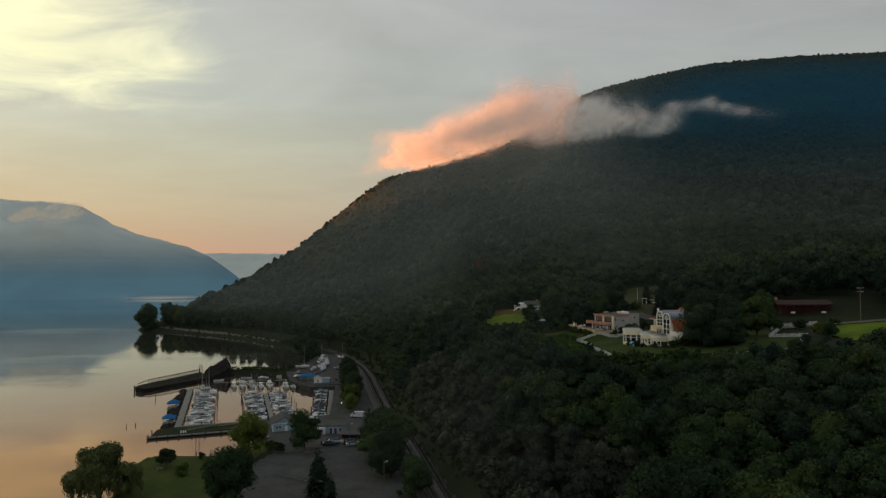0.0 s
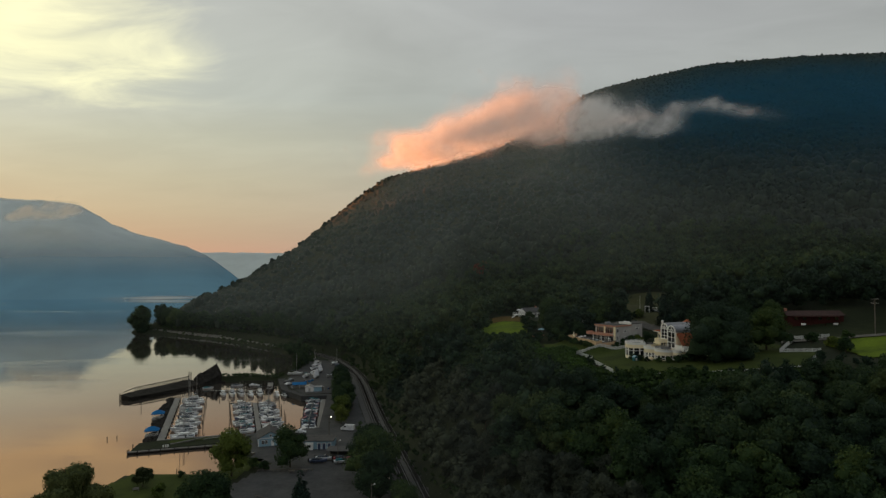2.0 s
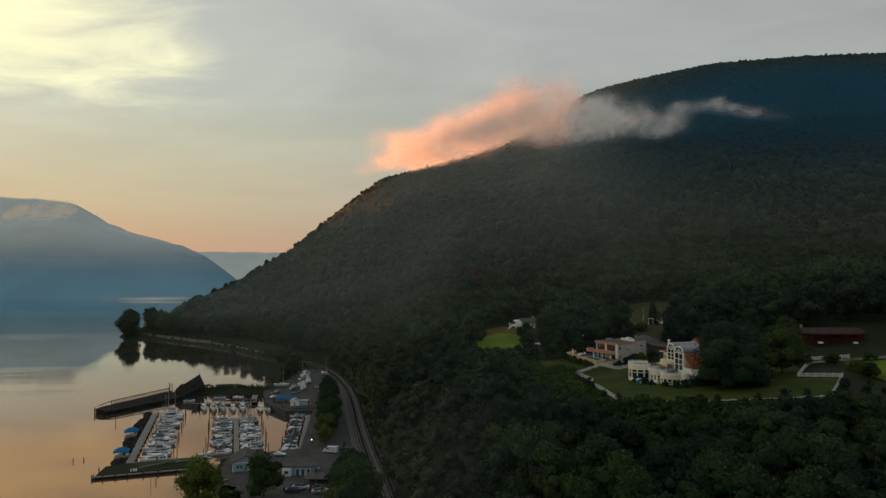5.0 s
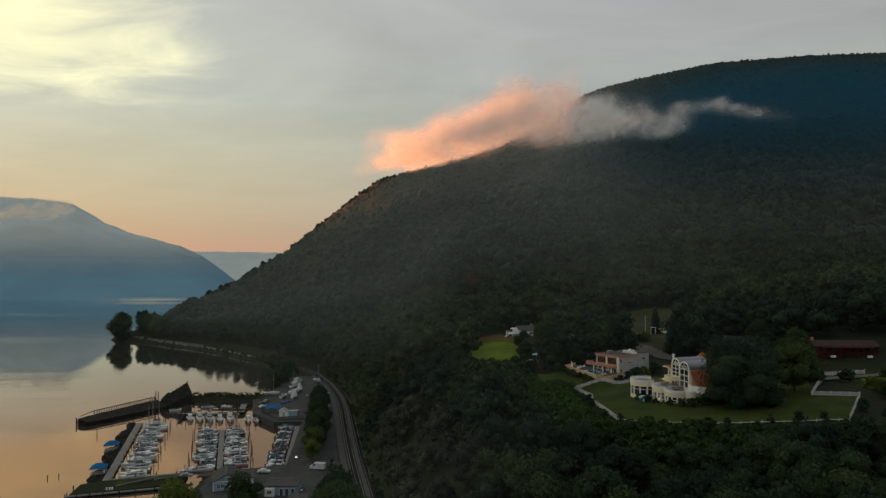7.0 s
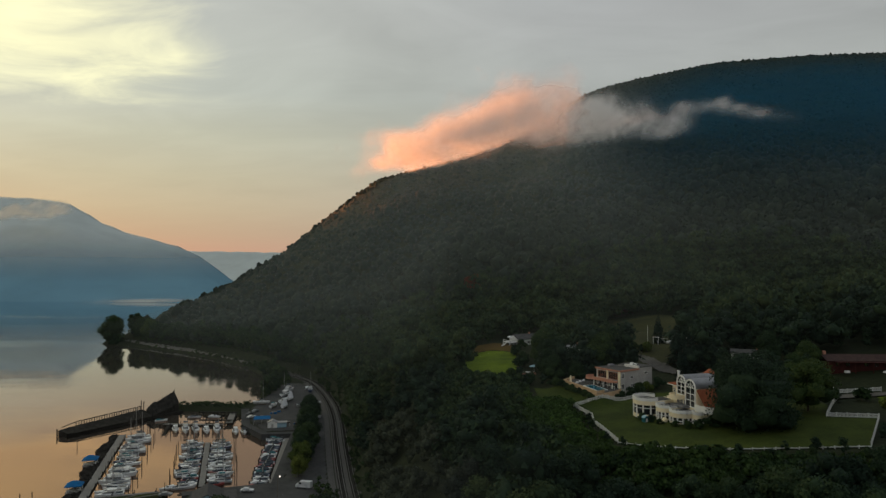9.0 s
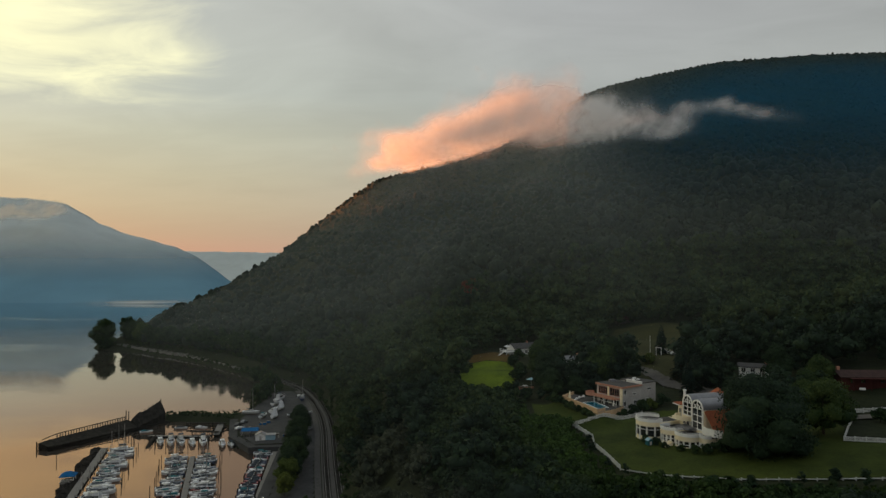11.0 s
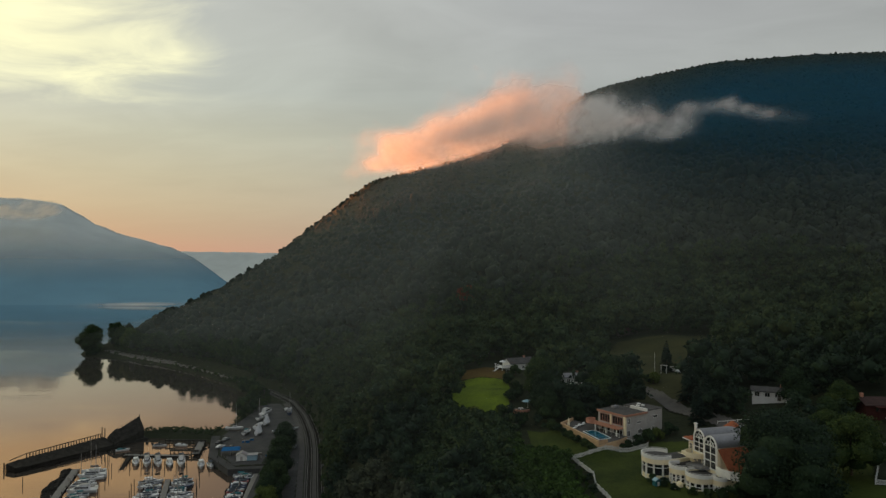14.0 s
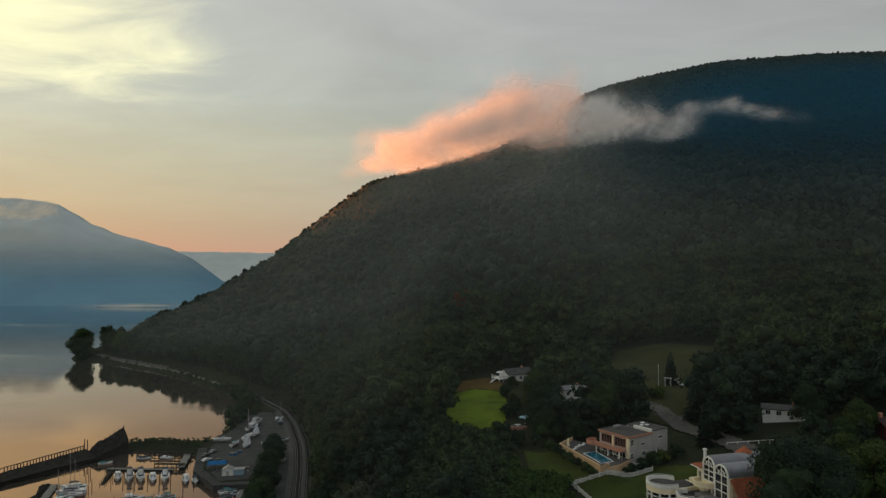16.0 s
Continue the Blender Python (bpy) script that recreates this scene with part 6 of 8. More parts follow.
    part("valley_roof", prism([(6.0, 5.0), (6.9, 5.0), (6.9, 12.5), (6.0, 12.5)], 9.5, 10.3), TILE_RED, h, "terracotta valley roof")
    dome = bmesh.new()
    bmesh.ops.create_cone(dome, cap_ends=True, segments=10, radius1=2.0, radius2=0.2, depth=1.4)
    bmesh.ops.translate(dome, verts=dome.verts[:], vec=(3.4, 9.5, 12.0))
    part("roof_cap", dome, TILE_RED, h, "terracotta roof cap")
    part("chimney", merged(box(0.5, 1.2, 8.6, 1.0, 1.7, 12.2, 0.04), box(0.42, 1.1, 11.9, 1.08, 1.8, 12.1)), WHITE, h, "white chimney")
    # side roof and stair wall at the end
    bm = bmesh.new()
    tops = [bm.verts.new(c) for c in ((10.9, -0.4, 9.0), (10.9, 12.5, 9.0), (15.0, 12.5, 4.6), (15.0, -0.4, 4.6))]
    lows = [bm.verts.new((v.co.x, v.co.y, v.co.z - 0.25)) for v in tops]
    bm.faces.new(tops)
    bm.faces.new(lows[::-1])
    for i in range(4):
        bm.faces.new((tops[i], lows[i], lows[(i + 1) % 4], tops[(i + 1) % 4]))
    bmesh.ops.recalc_face_normals(bm, faces=bm.faces[:])
    part("side_roof", bm, TILE_RED, h, "sloping terracotta roof")
    part("side_wall", box(11.1, 0.2, -1.5, 14.7, 12.2, 4.6, 0.03), CREAM, h)
    part("stair_wall", curb([(11.0, -0.8), (13.0, -1.1), (15.2, -0.6), (16.4, 0.8)], 0.3, 3.4, 5.2), WHITE, h, "curved white stair wall")
    # balcony before the upper arch
    bal = part("balcony", prism([(1.0, 0.1)] + arc(3.4, -0.6, 2.3, 180, 360, 12) + [(5.8, 0.1)], 5.2, 5.5), CREAM, h, "rounded cream balcony")
    part("parapet", curb([(1.1, 0.0)] + arc(3.4, -0.6, 2.3, 180, 360, 12) + [(5.7, 0.0)], 0.2, 5.3, 6.4), CREAM, bal)
    # round terraces on tall windows
    def terrace(cx, cy, r, a0, a1, deck, wall_z, name, tail):
        ring = arc(cx, cy, r, a0, a1, 16)
        full = ring + tail
        t = part(name, prism(full, deck - 1.15, deck), CREAM, h, "round cream terrace with a grey deck")
        part("deck", prism([(cx + (x - cx) * 0.93, cy + (y - cy) * 0.93) for x, y in full], deck, deck + 0.05), ROOF_FLAT, t, "grey deck")
        part("parapet", curb(ring, 0.22, deck, deck + 0.75), WHITE, t)
        part("rail", curb(ring, 0.07, deck + 0.95, deck + 1.02), WHITE, t)
        part("room", prism([(cx + (x - cx) * 0.9, cy + (y - cy) * 0.9) for x, y in full], -1.5, deck - 1.1), GLASS, t, "dark glazed room")
        for x, y in ring[::2]:
            qx, qy = cx + (x - cx) * 0.93, cy + (y - cy) * 0.93
            part("pier", box(qx - 0.16, qy - 0.16, -1.5, qx + 0.16, qy + 0.16, deck - 1.1), WHITE, t)
        inner = [(cx + (x - cx) * 0.93, cy + (y - cy) * 0.93) for x, y in ring]
        part("transom", curb(inner, 0.14, deck - 2.05, deck - 1.9), WHITE, t)
        part("plinth", curb(inner, 0.2, -1.5, 0.5), CREAM, t)

    terrace(-2.6, -6.6, 3.7, 110, 380, 4.2, 0, "terrace", [(1.0, -3.0), (0.4, 0.0), (-3.8, 0.0)])
    terrace(4.0, -5.0, 2.5, 150, 350, 3.3, 0, "terrace", [(6.4, -0.2), (1.9, -0.2)])
    terrace(9.3, -3.6, 3.2, 165, 385, 3.0, 0, "terrace", [(11.6, -0.4), (6.0, -0.4)])
    terrace(13.2, -1.4, 1.6, 180, 370, 3.0, 0, "terrace", [(14.6, 0.3), (11.6, 0.3)])
    part("low_roof", prism([(-0.6, -5.2), (2.4, -5.4), (3.0, 0.0), (0.2, 0.0)], 3.0, 3.35), ROOF_FLAT, h, "low brown-grey roof")
    part("link_wall", box(0.0, -4.8, -1.5, 2.4, -0.1, 3.0), CREAM, h)
    part("raised_deck", prism([(4.0, -3.6), (8.0, -2.6), (8.4, -0.3), (3.4, -0.3)], 3.5, 4.1), ROOF_METAL, h, "grey roof deck between the terraces")
    for x, z, wd, tl in ((1.0, 5.2, 1.1, 2.4), (1.4, 1.0, 1.2, 2.4)):
        window(h, (x, 0.0, z), wd, tl, -90)
    for x in (2.6, 4.2, 5.7):
        window(h, (x, -0.02, 3.9), 1.1, 1.2, -90)
    for y in (2.5, 5.0, 7.5, 10.0):
        window(h, (15.0 - 0.28, y, 1.2), 1.2, 1.6, 0)
    # steps to the garden
    st = part("stair", merged(*[box(6.0 + 0.0, -7.2 - i * 0.34, -0.6, 7.6, -6.86 - i * 0.34, 1.0 - i * 0.22) for i in range(6)]), CREAM, h, "garden steps")
    part("stair_rail", merged(rod((6.0, -6.8, 2.0), (6.0, -9.0, 0.6), 0.05, None, 6), rod((7.6, -6.8, 2.0), (7.6, -9.0, 0.6), 0.05, None, 6)), WHITE, st)


white_house()


def toy_house():
    t = thing("playhouse", pose(60.8, 243.4, land(60.8, 243.4) + 0.2, 0, 0, 20), "small light-blue plastic playhouse on the lawn", "playhouse")
    part("wall", gable_wall(-0.75, -0.6, 0.75, 0.6, 0, 1.2, 0.5, "y"), CANVAS_TEAL, t)
    part("roof", gable(-0.75, -0.6, 0.75, 0.6, 1.2, 0.55, 0.12, 0.08, "y"), TEAL_WALL, t, "pale blue roof")
    part("door", box(-0.25, -0.64, 0.05, 0.25, -0.58, 0.95), WHITE, t)


toy_house()


# ---- the modern house with the pool ----
def modern_house():
    a = math.degrees(math.atan2(0.586, 0.81))
    h = thing("house", pose(61.0, 275.3, 40.3, 0, 0, a), "grey two-storey modern house with flat roofs and a salmon terrace", "house")
    # x along the side away from the river, y along the river front
    part("wall", box(0, 0, -1.5, 9, 9.8, 6.2, 0.03), GREY_STUCCO, h, "pale grey stucco walls")
    part("wing", box(9, -0.02, -1.5, 15.5, 8.5, 6.6, 0.03), GREY_STUCCO, h, "rear wing")
    part("roof", box(-0.25, -0.25, 6.2, 9.0, 10.05, 6.5, 0.04), ROOF_FLAT, h, "flat grey roof")
    part("wing_roof", box(9.0, -0.15, 6.6, 15.65, 8.65, 6.85, 0.04), ROOF_FLAT, h)
    part("parapet", box(8.4, -0.3, 6.5, 9.0, 5.5, 7.3, 0.03), WHITE, h, "raised white parapet")
    part("fascia", merged(box(-0.32, -0.32, 6.0, -0.2, 10.1, 6.55), box(-0.3, -0.34, 6.0, 9.0, -0.2, 6.55)), PINK_STONE, h, "salmon fascia")
    for y, w in ((2.6, 3.6), (7.2, 3.6)):
        window(h, (0.0, y, 3.5), w, 2.2, 180, PINK_STONE, (3, 0))
    for y, w in ((2.4, 3.2), (6.9, 3.4)):
        window(h, (0.0, y, 0.0), w, 2.3, 180, WHITE, (2, 0))
    for x, z, w, t in ((1.4, 3.9, 1.3, 1.6), (1.4, 0.6, 1.3, 1.6), (5.6, 3.6, 1.6, 0.7), (6.0, 0.8, 1.6, 1.2), (12.4, 4.4, 1.8, 0.8), (11.4, 0.8, 1.0, 1.4)):
        window(h, (x, 0.0, z), w, t, -90)
    part("pier", merged(box(-0.35, -0.3, -1.5, 0.25, 0.3, 6.1), box(-0.3, 4.7, 3.1, 0.2, 5.2, 6.1)), CREAM, h)
    ter = part("balcony", prism([(-2.6, 0.4)] + [(-2.6, 9.0)] + arc(-1.4, 10.6, 1.9, 200, 20, 10) + [(0.0, 9.8), (0.0, 0.4)], 2.75, 3.05), PINK_STONE, h, "salmon terrace over the ground floor")
    part("rail", curb([(-2.55, 0.5), (-2.55, 9.0)] + arc(-1.4, 10.6, 1.85, 200, 20, 10), 0.1, 3.05, 3.8), PINK_STONE, ter, "salmon parapet")
    for y in (0.8, 4.6, 8.6):
        part("post", box(-2.45, y, -0.8, -2.2, y + 0.25, 2.8), WHITE, h)
    part("roof_unit", merged(box(4.0, 7.6, 6.5, 6.2, 8.8, 7.1, 0.05), box(4.2, 7.8, 7.1, 6.0, 8.6, 7.2)), ROOF_METAL, h, "grey roof ventilator")
    for x, y in ((10.8, 4.6), (12.2, 4.0), (13.0, 6.2)):
        part("roof_light", box(x, y, 6.85, x + 0.9, y + 0.9, 7.15, 0.08), WHITE, h, "white roof light")
    part("rail_post", merged(*[box(-0.3 + 0.0, -0.4 - i * 1.2, -1.0, -0.2, -0.3 - i * 1.2, 0.6) for i in range(4)], box(-0.3, -4.2, 0.5, -0.2, -0.3, 0.6)), WHITE, h, "white garden rail")


modern_house()


def pool_terrace():
    t = thing("pool_terrace", pose(0, 0, 0), "paved terrace with a blue swimming pool and cream wall", "terrace")
    ring = [(45.0, 286.2), (52.2, 266.0), (58.0, 270.6), (61.6, 275.0), (54.5, 288.0), (49.5, 293)]
    part("fill", prism(ring, 34, 41.2), OCHRE, t, "ochre retaining wall and fill")
    part("paving", prism([(52.6 + (x - 52.6) * 0.97 + 0.2, 279 + (y - 279) * 0.97) for x, y in ring], 41.2, 41.27), ROOF_FLAT, t, "grey paving")
    part("parapet", curb([(49.5, 292.6), (45.2, 286.2), (52.3, 266.4), (54.8, 268.6)], 0.35, 41.2, 42.0), OCHRE, t, "ochre garden wall")
    part("coping", curb([(49.5, 292.6), (45.2, 286.2), (52.3, 266.4), (54.8, 268.6)], 0.5, 42.0, 42.1), OCHRE, t)
    pool = [(50.4, 279.4), (53.2, 270.8), (56.6, 272.6), (54.0, 281.0)]
    part("pool", prism(pool, 41.2, 41.33), POOL, t, "bright blue pool water")
    part("pool_edge", curb(pool + pool[:1], 0.22, 41.25, 41.38), WHITE, t)
    part("rail", merged(curb([(54.4, 282.4), (59.0, 273.4)], 0.08, 42.1, 42.2), *[rod((54.4 + 4.6 * i / 6, 282.4 - 9.0 * i / 6, 41.2), (54.4 + 4.6 * i / 6, 282.4 - 9.0 * i / 6, 42.15), 0.05, None, 6) for i in range(7)]), WHITE, t, "white terrace rail")
    s = thing("garden_statue", pose(47.4, 286.6, 41.27), "pale stone garden figure on a plinth", "statue")
    bm = merged(box(-0.35, -0.35, 0, 0.35, 0.35, 0.7, 0.04), rod((0, 0, 0.7), (0, 0, 1.7), 0.3, 0.2, 9), rod((0, 0, 1.65), (0, 0, 2.15), 0.17, 0.1, 9))
    part("figure", bm, CREAM, s)
    for x, y in ((48.4, 282.4), (49.6, 284.6), (51.2, 286.4)):
        c = thing("lounger", pose(x, y, 41.27, 0, 0, 40), "pale sun lounger on the paving", "lounger", "sun loungers")
        part("bed", box(-0.9, -0.32, 0.28, 0.5, 0.32, 0.38, 0.03), TARP, c)
        part("back", box(0.5, -0.32, 0.28, 1.05, 0.32, 0.8, 0.03), TARP, c)
        for lx in (-0.8, 0.8):
            for ly in (-0.28, 0.28):
                part("leg", box(lx - 0.03, ly - 0.03, 0, lx + 0.03, ly + 0.03, 0.3), ALLOY, c)


pool_terrace()


# ---- the other houses ----
def cottage(x, y, turn, wx, wy, tall, rise, wall, roof, label, windows=3, lift=0.0, name="house"):
    h = thing(name, pose(x, y, land(x, y) + lift, 0, 0, turn), label, "house", "houses on the bluff")
    part("wall", gable_wall(-wx / 2, -wy / 2, wx / 2, wy / 2, -2.0, tall, rise, "x"), wall, h)
    part("roof", gable(-wx / 2, -wy / 2, wx / 2, wy / 2, tall, rise * 1.06, 0.45, 0.2, "x"), roof, h)
    for i in range(windows):
        window(h, (-wx / 2 + wx * (i + 0.5) / windows, -wy / 2, 0.9), min(1.4, wx / windows * 0.55), 1.4, -90)
    window(h, (-wx / 2, 0, 0.9), 1.4, 1.3, 180)
    part("door", box(wx * 0.12, -wy / 2 - 0.08, 0, wx * 0.12 + 0.95, -wy / 2 + 0.02, 2.05), TIMBER, h)
    part("chimney", box(wx * 0.2, -0.3, tall, wx * 0.2 + 0.7, 0.4, tall + rise + 0.8, 0.03), PINK_STONE, h)
    return h


far = cottage(40.5, 388, 28, 12, 7.5, 3.2, 1.9, WHITE, SHINGLE, "small white house with a grey roof and open deck", 3)
deck = part("deck", box(-10.5, -3.6, 1.6, -6.1, 2.6, 1.9, 0.04), WHITE, far, "raised white deck")
for px, py in ((-10.3, -3.4), (-10.3, 2.4), (-6.3, -3.4), (-8.3, -3.4)):
    part("post", box(px - 0.1, py - 0.1, -2.5, px + 0.1, py + 0.1, 2.9), WHITE, deck)
part("rail", merged(box(-10.5, -3.6, 2.7, -6.1, -3.5, 2.85), box(-10.5, -3.6, 2.7, -10.4, 2.6, 2.85), box(-10.5, -3.58, 2.1, -6.1, -3.52, 2.6)), WHITE, deck)
part("deck_stair", rod((-10.6, -1, 1.7), (-13.8, -1.6, 0.0), 0.35, 0.35, 4), WHITE, deck, "white deck stair")


def parasol(x, y, z, mat, label, r=1.5):
    p = thing("parasol", pose(x, y, z), label, "parasol", "garden parasols")
    part("pole", rod((0, 0, 0), (0, 0, 2.6), 0.04, None, 6), ALLOY, p)
    part("canopy", rod((0, 0, 2.1), (0, 0, 2.75), r, 0.05, 8), mat, p)
    part("base", rod((0, 0, 0), (0, 0, 0.12), 0.3, None, 8), GREY_STUCCO, p)


d0 = far.matrix_basis @ Vector((-8.4, -0.6, 1.9))
parasol(d0.x, d0.y, d0.z, TARP, "white parasol on the raised deck")
cottage(59, 357, 20, 10, 7, 3.0, 0.9, WHITE, ROOF_METAL, "low white house with a pale grey roof among trees", 3, 0.5)
cottage(109.9, 296.8, -22, 11, 7, 2.6, 0.8, WHITE, SHINGLE, "white bungalow with dark windows and low dark roof", 4, 0.6)


def red_house():
    h = thing("house", pose(134.5, 277, land(134.5, 277) - 0.6, 0, 0, -2), "long low red wooden house with a dark red-brown roof", "house", "houses on the bluff")
    part("wall", gable_wall(-10, -4, 10, 4, -2, 2.7, 1.4, "x"), BARN_RED, h, "dark red boards")
    part("roof", gable(-10, -4, 10, 4, 2.7, 1.52, 0.5, 0.2, "x"), plain("brown_shingles", (0.042, 0.026, 0.024), (0.075, 0.046, 0.041), 0.9, 0.8), h)
    part("porch_roof", box(-8, -6.0, 2.35, 8, -3.9, 2.5, 0.03), BARN_RED, h)
    for x in (-7.6, -2.6, 2.6, 7.6):
        part("porch_post", box(x - 0.1, -5.9, -1, x + 0.1, -5.7, 2.36), BARN_RED, h)
    for x in (-7, -4, 1.5, 4.5, 7.5):
        window(h, (x, -4, 0.9), 1.3, 1.3, -90, BARN_RED)
    part("chimney", box(-9.6, -0.4, 2.7, -8.8, 0.4, 5.2, 0.04), PINK_STONE, h)
    for x in (-6.2, 5.2):
        part("step", box(x, -6.9, -0.6, x + 1.4, -6.1, 0.0, 0.03), WHITE, h, "white front step")


red_house()


def utility_pole(x, y, tall, label):
    p = thing("utility_pole", pose(x, y, land(x, y)), label, "utility pole")
    part("pole", rod((0, 0, -1), (0, 0, tall), 0.2, 0.13), TIMBER, p)
    for z in (tall - 0.5, tall - 1.9):
        arm = part("crossarm", box(-1.3, -0.08, z, 1.3, 0.08, z + 0.16), TIMBER, p)
        for x2 in (-1.15, -0.5, 0.5, 1.15):
            part("insulator", rod((x2, 0, z + 0.16), (x2, 0, z + 0.4), 0.06, None, 6), WHITE, arm)


utility_pole(146.5, 257, 12.5, "wooden utility pole with two crossarms")


def flag_pole(x, y, tall, label):
    p = thing("flagpole", pose(x, y, land(x, y)), label, "flagpole")
    part("mast", rod((0, 0, -0.5), (0, 0, tall), 0.09, 0.06), WHITE, p)
    part("finial", rod((0, 0, tall), (0, 0, tall + 0.2), 0.12, 0.02), WHITE, p)


flag_pole(88.8, 348, 8.5, "bare white flagpole on the field")


def garden_arch(x, y, label):
    p = thing("garden_arch", pose(x, y, land(x, y), 0, 0, 70), label, "garden arch")
    part("post", box(-0.1, -1.1, -0.4, 0.1, -0.9, 3.2), WHITE, p)
    part("post", box(-0.1, 0.9, -0.4, 0.1, 1.1, 3.2), WHITE, p)
    part("beam", box(-0.12, -1.3, 3.2, 0.12, 1.3, 3.45), WHITE, p)


garden_arch(92.5, 349, "white wooden garden arch beside the field")
garden_arch(113.5, 252, "white wooden gate arch beside the drive")
for x, y, a, m, lab in ((99, 349, 20, HULL, "white car parked by the field"), (102, 352, 30, GREY_PAINT, "grey car parked by the field"), (96.5, 354, 15, HULL, "white car parked under the trees"), (106, 356, 10, HULL, "white car parked under the trees")):
    car(pose(x, y, land(x, y) + 0.3, 0, 0, a), m, lab)


def patio(x, y):
    p = thing("patio", pose(x, y, land(x, y) + 0.1), "small stone patio with a pale table", "patio")
    part("wall", curb(arc(0, 0, 3.2, 150, 330, 12), 0.5, -1.6, 0.7), PINK_STONE, p, "low reddish stone wall")
    part("floor", prism(arc(0, 0, 3.0, 0, 345, 14), -0.6, 0.1), GRAVEL, p)
    part("table", merged(box(-0.9, -0.5, 0.7, 0.9, 0.5, 0.78), box(-0.1, -0.1, 0.1, 0.1, 0.1, 0.7)), TARP, p)


patio(36, 318)
parasol(38.6, 321, land(38.6, 321) + 0.2, TEAL_WALL, "pale blue-green parasol beside the patio", 2.0)


def garden_rails(x0, y0, x1, y1, label):
    f = thing("fence", pose(0, 0, 0), label, "fence", "pale rail fences")
    n = max(2, int(math.hypot(x1 - x0, y1 - y0) / 2.6))
    pts = [(x0 + (x1 - x0) * i / n, y0 + (y1 - y0) * i / n) for i in range(n + 1)]
    for (ax, ay), (bx, by) in zip(pts, pts[1:]):
        part("rail", rod((ax, ay, land(ax, ay) + 1.0), (bx, by, land(bx, by) + 1.0), 0.08, None, 6), WHITE, f)
        part("post", rod((ax, ay, land(ax, ay) - 0.3), (ax, ay, land(ax, ay) + 1.2), 0.08, None, 6), WHITE, f)


garden_rails(88, 281, 101, 279, "pale single-rail fence above the drive")


def football_goal(x, y, turn):
    """A white football goal: two posts, a crossbar and the stays behind."""
    g = thing("football_goal", pose(x, y, land(x, y) + 0.2, 0, 0, turn), "white-framed football goal on the meadow", "goal")
    for sx in (-2.5, 2.5):
        part("post", rod((sx, 0, -0.3), (sx, 0, 2.2), 0.09, None, 8), WHITE, g)
        part("stay", rod((sx, 0, 2.2), (sx, 1.6, 0), 0.05, None, 6), WHITE, g)
    part("crossbar", rod((-2.5, 0, 2.2), (2.5, 0, 2.2), 0.09, None, 8), WHITE, g)


football_goal(96, 352, 25)
for x, y, a, paint, lab in ((104, 352, 20, WHITE, "white car parked beside the meadow"), (107.5, 355, 15, WHITE, "white car parked beside the meadow"), (110, 349, 30, GREY_PAINT, "grey car parked beside the meadow")):
    car(pose(x, y, land(x, y) + 0.25, 0, 0, a), paint, lab)


def field_shelter(x, y, turn):
    """A dark wooden shelter with a low hipped roof on posts."""
    s = thing("shelter", pose(x, y, land(x, y) + 0.2, 0, 0, turn), "dark brown wooden shelter at the meadow's edge", "shelter")
    bm = bmesh.new()
    base = [bm.verts.new((px, py, 2.6)) for px, py in ((-4.6, -3.2), (4.6, -3.2), (4.6, 3.2), (-4.6, 3.2))]
    low = [bm.verts.new((v.co.x, v.co.y, 2.4)) for v in base]
    a, b = bm.verts.new((-2.0, 0, 4.0)), bm.verts.new((2.0, 0, 4.0))
    for f in ((base[0], base[1], b, a), (base[1], base[2], b), (base[2], base[3], a, b), (base[3], base[0], a), tuple(low[::-1])):
        bm.faces.new(f)
    for i in range(4):
        bm.faces.new((low[i], low[(i + 1) % 4], base[(i + 1) % 4], base[i]))
    part("roof", bm, BARN_RED, s, "dull red-brown roof")
    for px in (-4.2, 0.0, 4.2):
        for py in (-2.8, 2.8):
            part("post", box(px - 0.1, py - 0.1, -0.6, px + 0.1, py + 0.1, 2.45), TIMBER, s)
    part("back_wall", box(-4.1, 2.7, -0.6, 4.1, 2.85, 2.4), TIMBER, s)


field_shelter(100, 441, 8)


def bench(x, y, turn):
    b = thing("bench", pose(x, y, land(x, y) + 0.08, 0, 0, turn), "pale weathered bench on the riverside lawn", "bench")
    part("seat", box(-0.9, -0.25, 0.42, 0.9, 0.25, 0.5, 0.02), DOCK, b)
    part("backrest", box(-0.9, 0.22, 0.55, 0.9, 0.3, 1.0, 0.02), DOCK, b)
    for px in (-0.75, 0.75):
        part("leg", box(px - 0.06, -0.22, -0.1, px + 0.06, 0.28, 0.44), DOCK, b)


bench(-95.4, 220.3, 30)


def picnic_table(x, y, turn):
    t = thing("picnic_table", pose(x, y, land(x, y) + 0.1, 0, 0, turn), "grey weathered picnic table beside the car park", "table", "picnic tables by the car park")
    part("tabletop", box(-1.0, -0.4, 0.7, 1.0, 0.4, 0.76, 0.01), TIMBER, t)
    for py in (-0.75, 0.75):
        part("seat", box(-1.0, py - 0.14, 0.42, 1.0, py + 0.14, 0.47, 0.01), TIMBER, t)
    for px in (-0.7, 0.7):
        part("leg", merged(box(px - 0.05, -0.8, 0.34, px + 0.05, 0.8, 0.42), box(px - 0.05, -0.35, -0.1, px + 0.05, -0.25, 0.72), box(px - 0.05, 0.25, -0.1, px + 0.05, 0.35, 0.72)), TIMBER, t)


picnic_table(-52.5, 238.5, 12)
picnic_table(-48.5, 239.5, -8)

